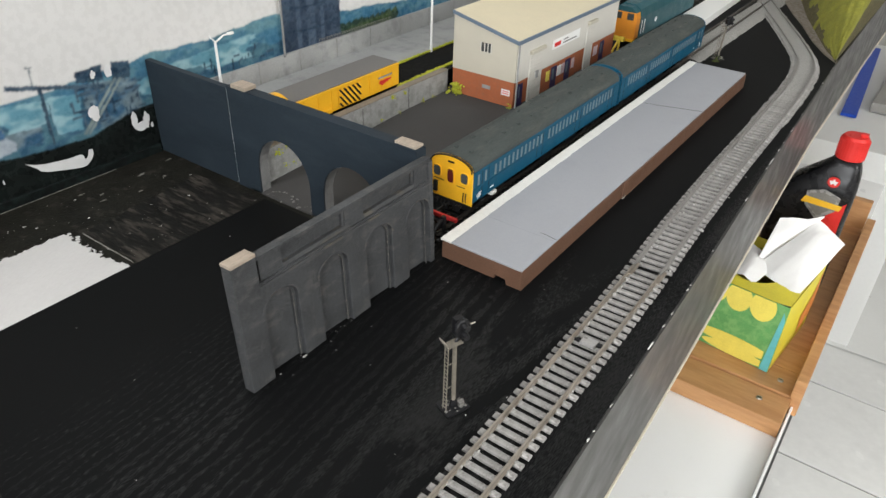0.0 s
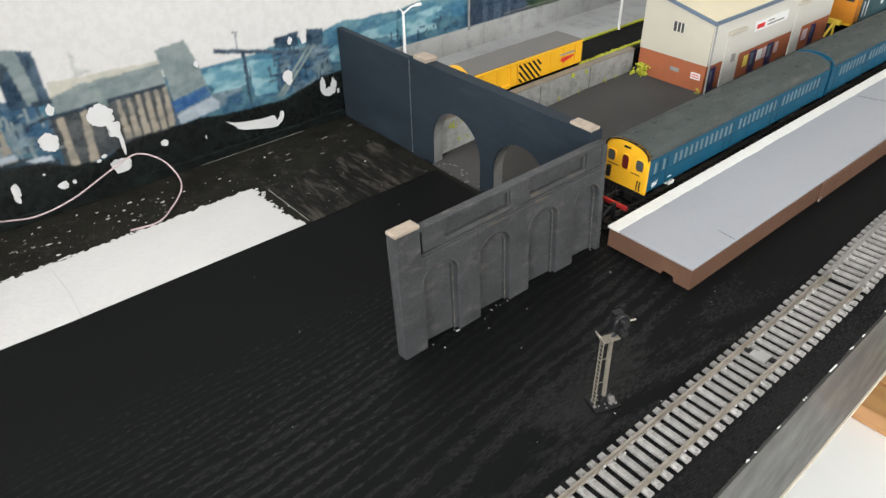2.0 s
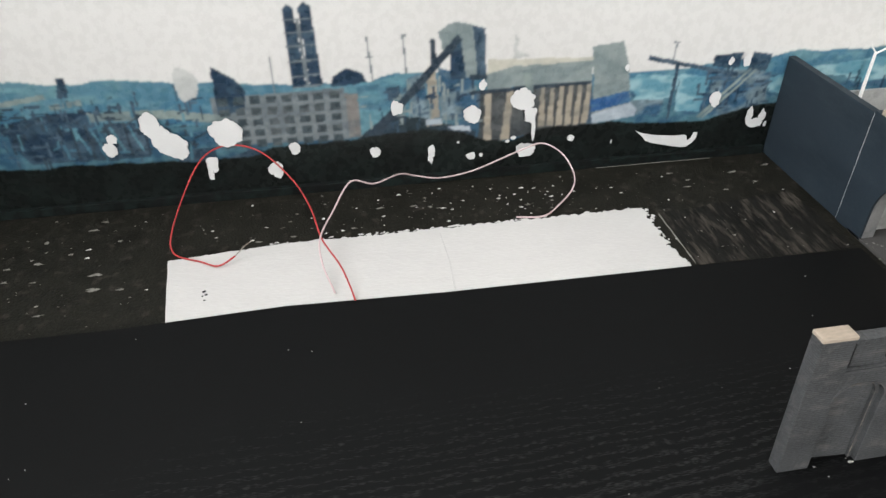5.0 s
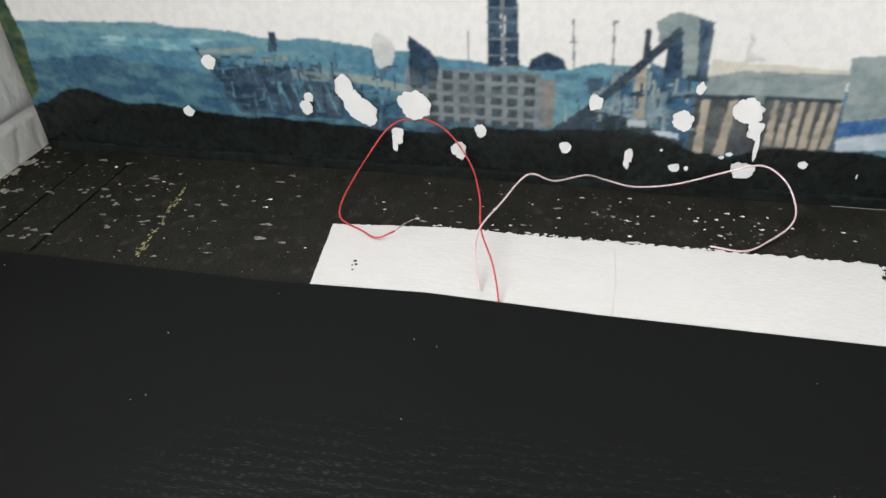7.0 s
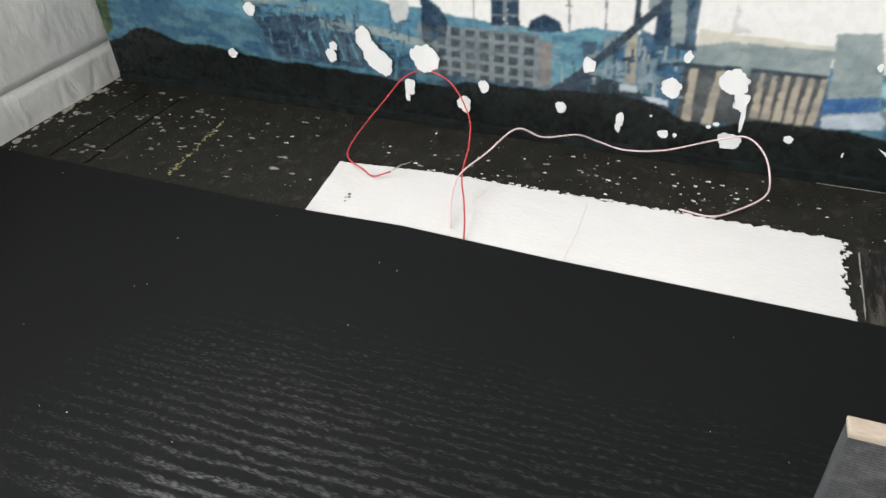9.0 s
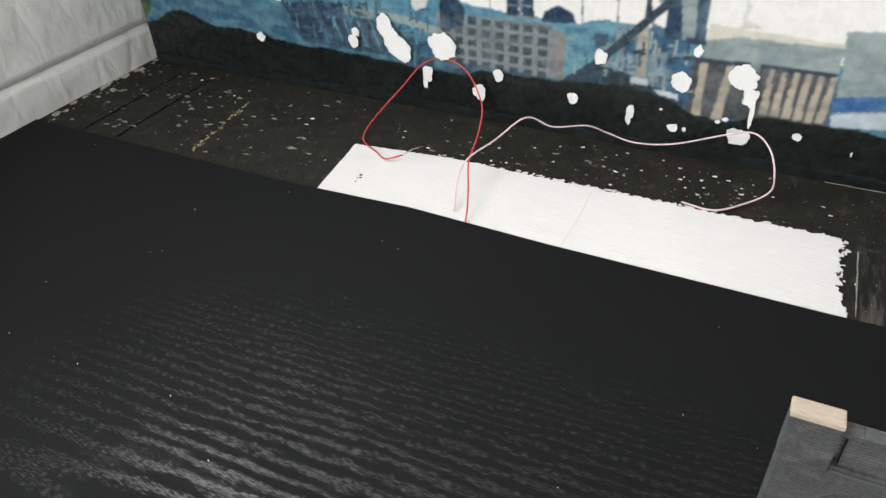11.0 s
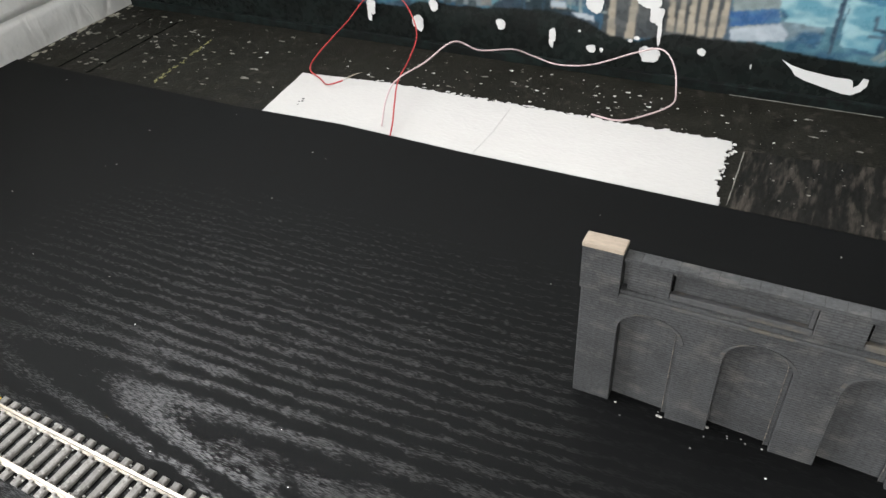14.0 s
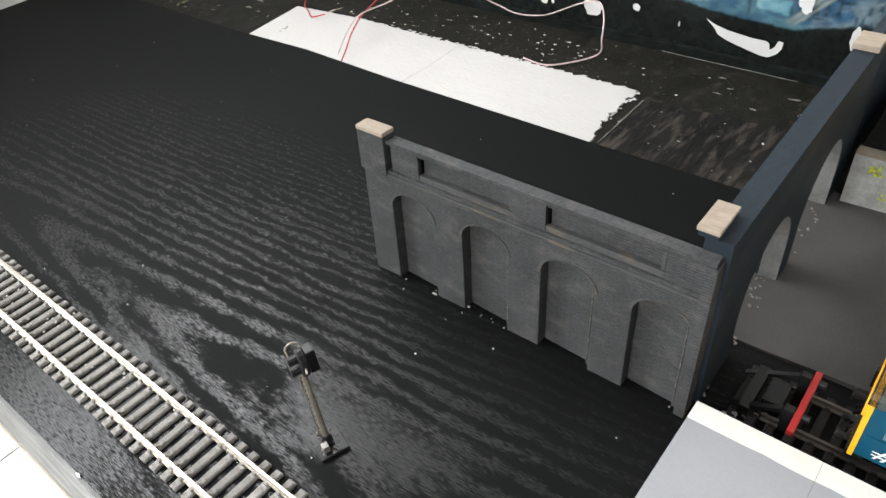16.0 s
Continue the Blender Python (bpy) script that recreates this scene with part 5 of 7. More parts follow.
for s0 in (-1, 1):
    part("web", box(s0 * 0.0087 - 0.0006, s0 * 0.0087 + 0.0006, -0.232, 0.21, 0.0002, 0.0012), "chair", track)
    part("fishplate", box(s0 * 0.0087 - 0.0011, s0 * 0.0087 + 0.0011, 0.210, 0.224, 0.0021, 0.0031, 0.0003), "rail", track)
    part("fishplate", box(s0 * 0.0087 - 0.0011, s0 * 0.0087 + 0.0011, 0.058, 0.071, 0.0021, 0.0031, 0.0003), "rail", track)
clip = part("power_clip", box(-0.0042, 0.0042, 0.1305, 0.1375, 0.0018, 0.0032, 0.0004), "label_silver", track, "silver printed power clip")
part("spring", box(-0.0078, -0.0044, 0.1315, 0.1335, 0.0018, 0.003, 0.0003), "black", clip)
part("spring", box(0.0044, 0.0078, 0.1335, 0.1365, 0.0018, 0.003, 0.0003), "black", clip)
bm = bmesh.new()
for k in range(70):
    y, x, r = rng.uniform(-0.22, 0.4), rng.choice((-1, 1)) * rng.uniform(0.0075, 0.0105), rng.uniform(0.0003, 0.0009)
    v = bmesh.ops.create_icosphere(bm, subdivisions=1, radius=r)["verts"]
    bmesh.ops.transform(bm, matrix=pose(x, y, 0.002), verts=v)
for k in range(150):
    y, x, r = -0.228 + 0.2 * rng.random() ** 1.5, rng.uniform(-0.0135, 0.0135), rng.uniform(0.0002, 0.0007)
    v = bmesh.ops.create_icosphere(bm, subdivisions=1, radius=r)["verts"]
    bmesh.ops.transform(bm, matrix=pose(x, y, 0.0018) @ Matrix.Diagonal((1, 1.3, 0.5, 1)), verts=v)
for k in range(260):
    y = -0.225 + 0.43 * rng.random()
    if noise.noise((y * 40, 0.0, 1.7)) < -0.1:
        continue
    x, r = rng.choice((-1, 1)) * (0.0087 + rng.gauss(-0.0011, 0.0006)), rng.uniform(0.0003, 0.0008)
    v = bmesh.ops.create_icosphere(bm, subdivisions=1, radius=r)["verts"]
    bmesh.ops.transform(bm, matrix=pose(x, y, 0.0018, rng.uniform(0, 90)) @ Matrix.Diagonal((0.8, 1.5, 0.7, 1)), verts=v)
tagged(link("track_debris", bm, "crumb"), "crumbs of old grey ballast stuck to the track", "debris", kind="stuff")


def ballast_strip(fn, s0, s1, half, name, label, z=0.0013, fade=0.0):
    bm = bmesh.new()
    n, m = int((s1 - s0) / 0.004), 10
    g = []
    for k in range(n + 1):
        p, d = fn(s0 + (s1 - s0) * k / n)
        nrm = Vector((d.y, -d.x, 0))
        f = min(1.0, (k / n * (s1 - s0)) / fade) if fade else 1.0
        row = []
        for j in range(m + 1):
            u = j / m * 2 - 1
            h = (z * f if abs(u) < 0.8 else 0.0) - (0.0006 if abs(u) == 1 else 0) + 0.0003 * noise.noise((k * 0.9, j * 1.3, 2.0))
            row.append(bm.verts.new(p + nrm * (u * half + 0.0015 * noise.noise((k * 0.3, u, 7.0)) * abs(u)) + Vector((0, 0, h + 0.0004))))
        g.append(row)
    for a, b in zip(g, g[1:]):
        for j in range(m):
            bm.faces.new((a[j], a[j + 1], b[j + 1], b[j]))
    return tagged(link(name, bm, "ballast", smooth=True), label, "ballast", kind="stuff")


ballast_strip(along, 0.76, 1.45, 0.0162, "ballast_bed", "light grey ballast bed under the curving track", 0.0021, fade=0.16)


# ---- buffer stop at the track's end ----
def buffer_stop(label, m, beam="red", group="buffer stops"):
    t = thing("buffer_stop", label, "buffer stop", group)
    for s in (-1, 1):
        x = s * 0.0105
        part("upright", prism([(-0.0040, 0.001), (-0.0003, 0.001), (0.0006, 0.0125), (-0.0022, 0.0125)], "x", x - 0.0015, x + 0.0015, 0.0003), "yellow", t)
        part("brace", prism([(0.0120, 0.0012), (0.0160, 0.0012), (0.0010, 0.0120), (-0.0005, 0.0098)], "x", x - 0.0013, x + 0.0013, 0.0003), "yellow", t)
        part("buffer_block", box(*sorted((s * 0.0055, s * 0.0122)), 0.0022, 0.0056, 0.0060, 0.0120, 0.0005), beam, t, "red buffer block")
    part("top_rail", box(-0.0125, 0.0125, -0.0034, 0.0006, 0.0124, 0.0147, 0.0006), "yellow", t)
    part("beam", box(-0.0122, 0.0122, 0.0006, 0.0021, 0.0070, 0.0110, 0.0004), "yellow", t)
    part("centre_board", prism([(0.0024, 0.0118), (0.0031, 0.0122), (0.0064, 0.0064), (0.0057, 0.0060)], "x", -0.0053, 0.0053), "plat_white", t, "pale board with dark chevrons")
    bm = bmesh.new()
    for k in range(3):
        for s in (-1, 1):
            z = 0.0072 + 0.0014 * k
            flat([(0.0, z), (s * 0.0036, z + 0.0016), (s * 0.0036, z + 0.0022), (0.0, z + 0.0006)], lambda a, b: (a, 0.0034 + (0.0122 - b) * 0.57, b), bm)
    part("chevrons", bm, "label_dark", t)
    t.matrix_world = m
    return t


buffer_stop("yellow buffer stop with red beam at the track end", pose(-0.0008, -0.2335, 0.001, 0, 0, 1) @ Matrix.Diagonal((0.96, 0.96, 0.80, 1)))


# ---- two-aspect signal with ladder ----
def signal(label, m):
    t = thing("colour_light_signal", label, "signal", "colour light signals")
    part("base_plate", box(-0.0065, 0.0065, -0.0052, 0.0058, 0.0, 0.0013, 0.0004), "black", t, "dark glossy base plate")
    bm = bmesh.new()
    for k in range(16):
        v = bmesh.ops.create_icosphere(bm, subdivisions=1, radius=rng.uniform(0.0004, 0.0010))["verts"]
        bmesh.ops.transform(bm, matrix=pose(rng.uniform(-0.006, 0.006), rng.uniform(-0.0045, 0.005), 0.0013), verts=v)
    part("base_scenics", bm, "rubble", t, "lumpy grey base dressing")
    part("base_box", box(0.0016, 0.0044, -0.0032, -0.0008, 0.0013, 0.0040, 0.0003), "steel", t)
    part("post", tube([(0.0, 0.0, 0.001), (0.0004, 0.0, 0.0392)], 0.0011, 10), "signal_grey", t)
    part("post_foot", tube([(0.0, 0.0, 0.001), (0.0, 0.0, 0.0030), (0.0, 0.0, 0.0052)], [0.0022, 0.0020, 0.0013], 10), "black", t)

    def rail_at(f):
        return -0.0052 + 0.0012 * f, 0.0012 + 0.0380 * f
    for s in (-1, 1):
        part("ladder_stile", tube([(rail_at(k / 4)[0], s * 0.0013, rail_at(k / 4)[1]) for k in range(5)], 0.00028, 6), "signal_grey", t)
    for k in range(16):
        x, z = rail_at((k + 0.7) / 16.5)
        part("rung", tube([(x, -0.0014, z), (x, 0.0014, z)], 0.00024, 5), "signal_grey", t)
    for z in (0.014, 0.028):
        part("ladder_stay", tube([(-0.0045, 0.0, z), (0.0, 0.0, z)], 0.00025, 5), "signal_grey", t)
    part("gantry", box(-0.0046, 0.0036, -0.0022, 0.0022, 0.0392, 0.0399, 0.0002), "signal_grey", t, "pale maintenance platform")
    for s in (-1, 1):
        part("gantry_bracket", tube([(0.0004, s * 0.0016, 0.0392), (0.0004, 0.0, 0.0365)], 0.0003, 5), "signal_grey", t)
    part("handrail", tube(spline([(-0.0046, -0.0022, 0.0400), (-0.0064, -0.0023, 0.0436), (-0.0070, 0.0, 0.0446), (-0.0064, 0.0023, 0.0436), (-0.0046, 0.0022, 0.0400)], 6), 0.00032, 6), "rail", t, "bent wire hoop rail")
    head = part("signal_head", tube([(0.0044, 0.0016, 0.0455), (0.0044, 0.0010, 0.0455), (0.0044, -0.0006, 0.0455), (0.0044, -0.0010, 0.0455)], [0.0036, 0.0042, 0.0042, 0.0038], 16), "black", t, "black round-backed signal head")
    for v in head.data.vertices:
        v.co.z = 0.0455 + (v.co.z - 0.0455) * 1.22
    part("lamp_box", box(0.0020, 0.0066, 0.0016, 0.0048, 0.0412, 0.0500, 0.0005), "black", head)
    for z in (0.0432, 0.0478):
        part("hood", tube([(0.0044, -0.0008, z), (0.0044, -0.0042, z)], [0.0017, 0.0015], 10), "black", head)
    part("head_post", tube([(0.0004, 0.0, 0.0390), (0.0040, 0.0008, 0.0425)], 0.0008, 8), "black", t)
    part("head_bracket", tube([(0.0086, 0.0, 0.0462), (0.0112, -0.0006, 0.0466)], 0.00035, 6), "rail", t)
    t.matrix_world = m
    return t


signal("grey model signal with ladder and black twin head", pose(-0.0325, 0.0520, 0.0) @ pose(0, 0, 0, 2.5, 0, 0) @ Matrix.Diagonal((1, 1, 1.06, 1)) @ pose(0, 0, 0, 0, 0, 70))


# ---- two-car multiple unit ----
def rail_car(label, m, cab=True, L=0.2345):
    """Car of length L along +y from its cab face at y = 0, rails at z = 0."""
    t = thing("railcar", label, "model train", "two-car train")
    W = 0.0172
    zb, zc, zr = 0.0116, 0.0346, 0.0432
    roof = [(W * math.cos(math.pi * k / 16), zc + (zr - zc) * math.sin(math.pi * k / 16) ** 0.8) for k in range(17)]
    for s in (-1, 1):
        part("body_side", box(*(sorted((s * W, s * (W - 0.0012)))), 0.0012, L, zb, zc - 0.0002, 0.0003), "rail_blue", t)
    inner = [(x * 0.985, z) for x, z in roof]
    part("roof", prism(roof + [(-W + 0.001, zc - 0.0003), (W - 0.001, zc - 0.0003)], "y", 0.0016, L - 0.0005), "roof_grey", t, "weathered dark grey roof")
    face = [(-W, zb - 0.0015), (W, zb - 0.0015)] + [(x, z) for x, z in roof]
    part("cab_front" if cab else "end_panel", prism(face, "y", -0.0004, 0.0011), "amber" if cab else "rail_blue", t, "full yellow cab front" if cab else "")
    part("rear_end", prism(face, "y", L - 0.0002, L + 0.001), "rail_blue", t)
    if cab:
        for x, w, z0, z1 in ((-0.0112, 0.0034, 0.0250, 0.0338), (0.0, 0.0030, 0.0225, 0.0340), (0.0112, 0.0034, 0.0250, 0.0338)):
            zm, hz = (z0 + z1) / 2, (z1 - z0) / 2
            lens = [(x + w * q * abs(math.cos(a)) ** 0.55 * (1 if math.cos(a) > 0 else -1), zm + hz * q * abs(math.sin(a)) ** 0.55 * (1 if math.sin(a) > 0 else -1)) for q in (0.86, 1.0) for a in [math.tau * k / 20 for k in range(20)]]
            win = part("cab_window", prism(lens[:20], "y", -0.0010, -0.0002), "dark_glass" if x else "label_dark", t)
            for k in range(0, 20, 5):
                part("window_rim", prism([lens[20 + (k + j) % 20] for j in range(6)] + [lens[(k + j) % 20] for j in range(5, -1, -1)], "y", -0.0013, -0.0003), "amber", win)
        for x in (0.0112, 0.0132):
            part("jumper_cable", tube(spline([(x, -0.0012, 0.019), (x + 0.0004, -0.0022, 0.0155), (x, -0.0014, 0.012)], 4), 0.0004, 6), "black", t)
        part("lamp_cluster", box(-0.0135, -0.0105, -0.0022, -0.0004, 0.0135, 0.0215, 0.0005), "black", t)
        part("coupling_hook", tube(spline([(0, -0.0004, 0.0082), (0, -0.0036, 0.0078), (0, -0.0052, 0.0060), (0, -0.0040, 0.0046)], 4), 0.0007, 6), "black", t)
        part("buffer_beam", box(-0.0150, 0.0150, -0.0012, 0.0040, 0.0062, 0.0104, 0.0004), "black", t)
        for x in (-0.0062, -0.0035, 0.0040, 0.0066):
            part("brake_hose", tube(spline([(x, -0.0012, 0.0090), (x + 0.0003, -0.0030, 0.0070), (x - 0.0002, -0.0020, 0.0036)], 4), 0.00045, 6), "black", t)
        part("head_code", box(-0.0025, 0.0025, -0.0009, -0.0004, 0.0380, 0.0392), "black", t)
        part("handrail", tube([(0.0055, -0.001, 0.0225), (0.0120, -0.001, 0.0225)], 0.0003, 5), "black", t)
        part("handrail", tube([(-0.0135, -0.001, 0.0235), (-0.0050, -0.001, 0.0235)], 0.0003, 5), "black", t)
        part("roof_rim", prism(roof + [(x * 0.96, z - 0.0006) for x, z in roof[::-1]], "y", -0.0010, 0.0016), "black", t)
        for x in (-0.0095, 0.0095):
            buf = part("buffer", tube([(x, -0.0005, 0.0085), (x, -0.005, 0.0085)], [0.001, 0.0012], 8), "black", t)
            part("buffer_head", tube([(x, -0.0050, 0.0085), (x, -0.0056, 0.0085)], 0.0022, 10), "black", buf)
    # side windows: doors and grouped saloon lights
    me = bpy.data.meshes.new("window")
    bm = box(-0.0003, 0.0003, -0.0011, 0.0011, 0.0, 0.0078, 0.0002)
    bm.to_mesh(me)
    bm.free()
    me.materials.append(M["glass"])
    ys = [0.0075, 0.0165]
    y = 0.029
    while y < L - 0.012:
        ys += [y]
        y += 0.0124 if abs(y - 0.0928) < 0.0031 or abs(y - 0.1564) < 0.0031 else 0.0059
    for s in (-1, 1):
        for y in ys:
            if y < L - 0.006:
                o = new("window", me)
                o.parent = t
                o.location = (s * (W + 0.0001), y, 0.0235)
        for y in (0.0165, 0.0928, 0.1564, 0.2200):
            for d in (-0.0042, 0.0042):
                part("door_seam", box(s * W - 0.0002, s * W + 0.0002, y + d - 0.00015, y + d + 0.00015, zb + 0.001, zc - 0.002), "black", t)
        part("waist_line", box(s * W - 0.0002, s * W + 0.0003, 0.002, L, 0.0217, 0.0221), "rail_blue", t)
        bm = bmesh.new()
        for d, zz in ((0.0, 0.0148), (0.0, 0.0163)):
            flat([(0.0055 + d, zz), (0.0115 + d, zz), (0.0115 + d, zz + 0.0006), (0.0055 + d, zz + 0.0006)], lambda a, b: (s * (W + 0.00035), a, b), bm)
        for a0 in (0.0060, 0.0082):
            flat([(a0, 0.0136), (a0 + 0.0008, 0.0136), (a0 + 0.0034, 0.0182), (a0 + 0.0026, 0.0182)], lambda a, b: (s * (W + 0.0004), a, b), bm)
        part("logo", bm, "white_mark", t, "white emblem bars")
        part("number_bars", box(s * W - 0.0001, s * W + 0.0003, 0.0235, 0.0275, 0.0148, 0.0156), "white_mark", t)
    part("underframe", box(-0.0125, 0.0125, 0.004, L - 0.004, 0.0075, 0.0106), "black", t)
    for yb in (0.036, L - 0.036):
        bog = part("bogie", box(-0.0115, 0.0115, yb - 0.0165, yb + 0.0165, 0.0032, 0.0075, 0.0005), "black", t)
        for dy in (-0.0085, 0.0085):
            part("wheelset", tube([(-0.0095, yb + dy, 0.0062), (-0.0075, yb + dy, 0.0062), (0.0075, yb + dy, 0.0062), (0.0095, yb + dy, 0.0062)], [0.0061, 0.0062, 0.0062, 0.0061], 16), "steel", bog)
    for k in range(5):
        y = 0.03 + k * 0.043
        part("equipment_box", box(-0.0135, 0.0135, y + 0.03, y + 0.05, 0.0045, 0.0076, 0.0004), "black", t) if 0.06 < y + 0.03 < 0.17 else None
    for k in range(11):
        y = 0.012 + 0.0205 * k
        for x in (-0.006, 0.0065):
            part("roof_vent", box(x - 0.001, x + 0.001, y, y + 0.0032, zr - 0.0018, zr + 0.0005, 0.0003), "roof_grey", t)
    part("roof_conduit", tube([(-0.009, 0.006, zr - 0.0016), (-0.009, L - 0.01, zr - 0.0016)], 0.0003, 5), "roof_grey", t)
    part("bufferstep", box(W - 0.0035, W + 0.0005, 0.026, 0.032, 0.0078, 0.0102, 0.0003), "plat_white", t) if cab else None
    t.matrix_world = m
    return t


TX = -0.1395
rail_car("blue railcar with yellow cab front and grey roof", pose(TX, 0.2000, 0.0043))
rail_car("blue trailing railcar with grey roof", pose(TX, 0.6645, 0.0043, 0, 0, 180), cab=False, L=0.2235)
g = thing("gangway", "black flexible coupling between the two railcars", "coupling")
part("bellows", box(TX - 0.0155, TX + 0.0155, 0.4360, 0.4405, 0.0125, 0.0435, 0.001), "black", g)

# train track
back = thing("back_track", "dark sleepered model track beside the platform", "model track")


def straight(s):
    return Vector((TX, 0.160 + s, 0)), Vector((0, 1, 0))


for o in (-0.00872, 0.00872):
    part("rail", rail_mesh(straight, 0.012, 1.2, 0.1, o), "rail_dark", back)
M["sleeper_dark"] = mat("dark_sleeper", (0.022, 0.021, 0.020), 0.8, var=0.3, scale=300, island=0.2)
me = sleeper_mesh("dark_sleeper", "sleeper_dark")
for k in range(150):
    o = new("sleeper", me)
    o.parent = back
    o.location = (TX, 0.163 + 0.0066 * k, 0.0)


# ---- red-beamed buffer stop in front of the train ----
def sleeper_stop():
    t = thing("buffer_stop", "black buffer stop with red beam before the train", "buffer stop", "buffer stops")
    part("beam", box(TX - 0.0130, TX + 0.0175, 0.1817, 0.1840, 0.0098, 0.0124, 0.0004), "red_dull", t)
    for s in (-1, 1):
        x = TX + s * 0.0087
        part("upright", box(x - 0.0014, x + 0.0014, 0.178, 0.1814, 0.001, 0.0130, 0.0003), "black", t)
        part("brace", prism([(0.160, 0.002), (0.163, 0.002), (0.178, 0.0100), (0.1776, 0.0118)], "x", x - 0.001, x + 0.001), "black", t)
        part("cushion", tube([(x, 0.1841, 0.0111), (x, 0.1865, 0.0111)], 0.0014, 10), "black", t)
    part("cross_beam", box(TX - 0.011, TX + 0.011, 0.164, 0.168, 0.001, 0.006, 0.0004), "black", t)
    part("weight", box(TX - 0.006, TX + 0.006, 0.170, 0.177, 0.001, 0.0085, 0.0008), "black", t)
    for k in range(9):
        part("stone", bm_stone(TX + 0.016 - 0.002 * k % 0.02, 0.158 + 0.003 * k, 0.0014), "ballast", t)
    return t


def bm_stone(x, y, r):
    bm = bmesh.new()
    bmesh.ops.create_icosphere(bm, subdivisions=1, radius=r)
    for v in bm.verts:
        v.co *= rng.uniform(0.7, 1.2)
    bmesh.ops.transform(bm, matrix=pose(x, y, r * 0.6), verts=bm.verts[:])
    return bm


sleeper_stop()

# ---- yard with building, wagon and walls ----
yard = tagged(link("yard", prism([(0.1425, -0.0012), (0.1425, 0.0004), (0.24, 0.0040), (0.32, 0.0075), (0.6005, 0.0075), (0.6005, -0.0012)], "x", -0.2795, -0.1625), "tarmac"), "dark grey tarmac yard card", "yard", kind="structure")

part("kerb", box(-0.1640, -0.1618, 0.270, 0.6005, 0.0076, 0.0090, 0.0003), "arch_lining", yard, "pale worn kerb line")


def depot():
    t = thing("depot_building", "two-storey cream clad depot with orange brick base", "model building")
    x0, x1, y0, y1, zb = -0.268, -0.200, 0.385, 0.598, 0.0077
    zi, zf, zk = 0.0315, 0.0675, 0.0825
    part("brick_base", box(x0, x1 - 0.0008, y0, y1, zb, zi), "brick", t, "orange brick lower wall")
    part("gable", prism([(x0, zi), (x1, zi), (x1, zf), (x0, zk)], "y", y0 - 0.0006, y0 + 0.0006), "cream", t)
    part("rear_gable", prism([(x0, zi), (x1, zi), (x1, zf), (x0, zk)], "y", y1 - 0.0006, y1 + 0.0006), "cream", t)
    part("front_wall", box(x1 - 0.0006, x1 + 0.0006, y0 + 0.0008, y1 - 0.0008, zi, zf), "white_clad", t, "off-white clad front")
    part("back_wall", box(x0 - 0.0006, x0 + 0.0006, y0 + 0.0008, y1 - 0.0008, zi, zk), "cream", t)
    part("roof", prism([(x1 + 0.001, zf + 0.0002), (x0 - 0.001, zk + 0.0004), (x0 - 0.001, zk + 0.002), (x1 + 0.001, zf + 0.0018)], "y", y0 - 0.001, y1 + 0.001), "roof_cream", t, "sand coloured sheet roof")
    part("roof_trim", prism([(x1 + 0.0012, zf - 0.0012), (x0 - 0.001, zk - 0.0008), (x0 - 0.001, zk + 0.0022), (x1 + 0.0012, zf + 0.002)], "y", y0 - 0.0022, y0 - 0.0010), "trim_blue", t)
    part("gutter", box(x1 + 0.0010, x1 + 0.0026, y0 - 0.002, y1 + 0.001, zf - 0.0012, zf + 0.0021, 0.0004), "trim_blue", t, "blue-grey gutter")
    part("downpipe", tube([(x1 + 0.0016, y0 + 0.0006, zf - 0.001), (x1 + 0.0016, y0 + 0.0006, zb)], 0.0008, 8), "concrete", t)
    win = part("window", box(-0.2375, -0.2265, y0 - 0.0012, y0 - 0.0007, 0.0535, 0.0615, 0.0002), "dark_glass", t)
    for x in (-0.2375, -0.2335, -0.2300, -0.2265):
        part("mullion", box(x - 0.0004, x + 0.0004, y0 - 0.0016, y0 - 0.0012, 0.0535, 0.0615), "white_clad", win)
    part("notice", box(-0.2135, -0.2045, y0 - 0.0006, y0 - 0.0002, 0.0180, 0.0235), "white_card", t, "small white notice")
    bm = bmesh.new()
    for k in range(2):
        flat([(-0.2125, 0.0195 + 0.002 * k), (-0.2055, 0.0195 + 0.002 * k), (-0.2055, 0.0203 + 0.002 * k), (-0.2125, 0.0203 + 0.002 * k)], lambda a, b: (a, y0 - 0.0009, b), bm)
    part("notice_bars", bm, "red", t)
    part("vent_plate", box(-0.2345, -0.2255, y0 - 0.0005, y0 - 0.0002, 0.0195, 0.0228), "concrete", t)
    # front: roller doors, sign, recessed entrances
    for a, b, top in ((0.4075, 0.4315, 0.0525), (0.5235, 0.5405, 0.0545)):
        door = part("roller_door", box(x1 + 0.0002, x1 + 0.0012, a, b, zb, top), "white_clad", t, "pale roller shutter door")
        for k in range(12):
            z = zb + (top - zb) * (k + 0.5) / 12
            part("slat", box(x1 + 0.0012, x1 + 0.0015, a + 0.0006, b - 0.0006, z - 0.0011, z + 0.0011), "white_clad", door)
        part("shutter_box", box(x1 + 0.0007, x1 + 0.004, a - 0.001, b + 0.001, top + 0.0003, top + 0.0035, 0.0004), "cream", t)
    sign = part("sign", box(x1 + 0.0008, x1 + 0.0014, 0.4495, 0.5055, 0.0465, 0.0555), "white_card", t, "white company sign board")
    part("sign_emblem", box(x1 + 0.0015, x1 + 0.0018, 0.4525, 0.4645, 0.0487, 0.0525), "red", sign, "red emblem bar")
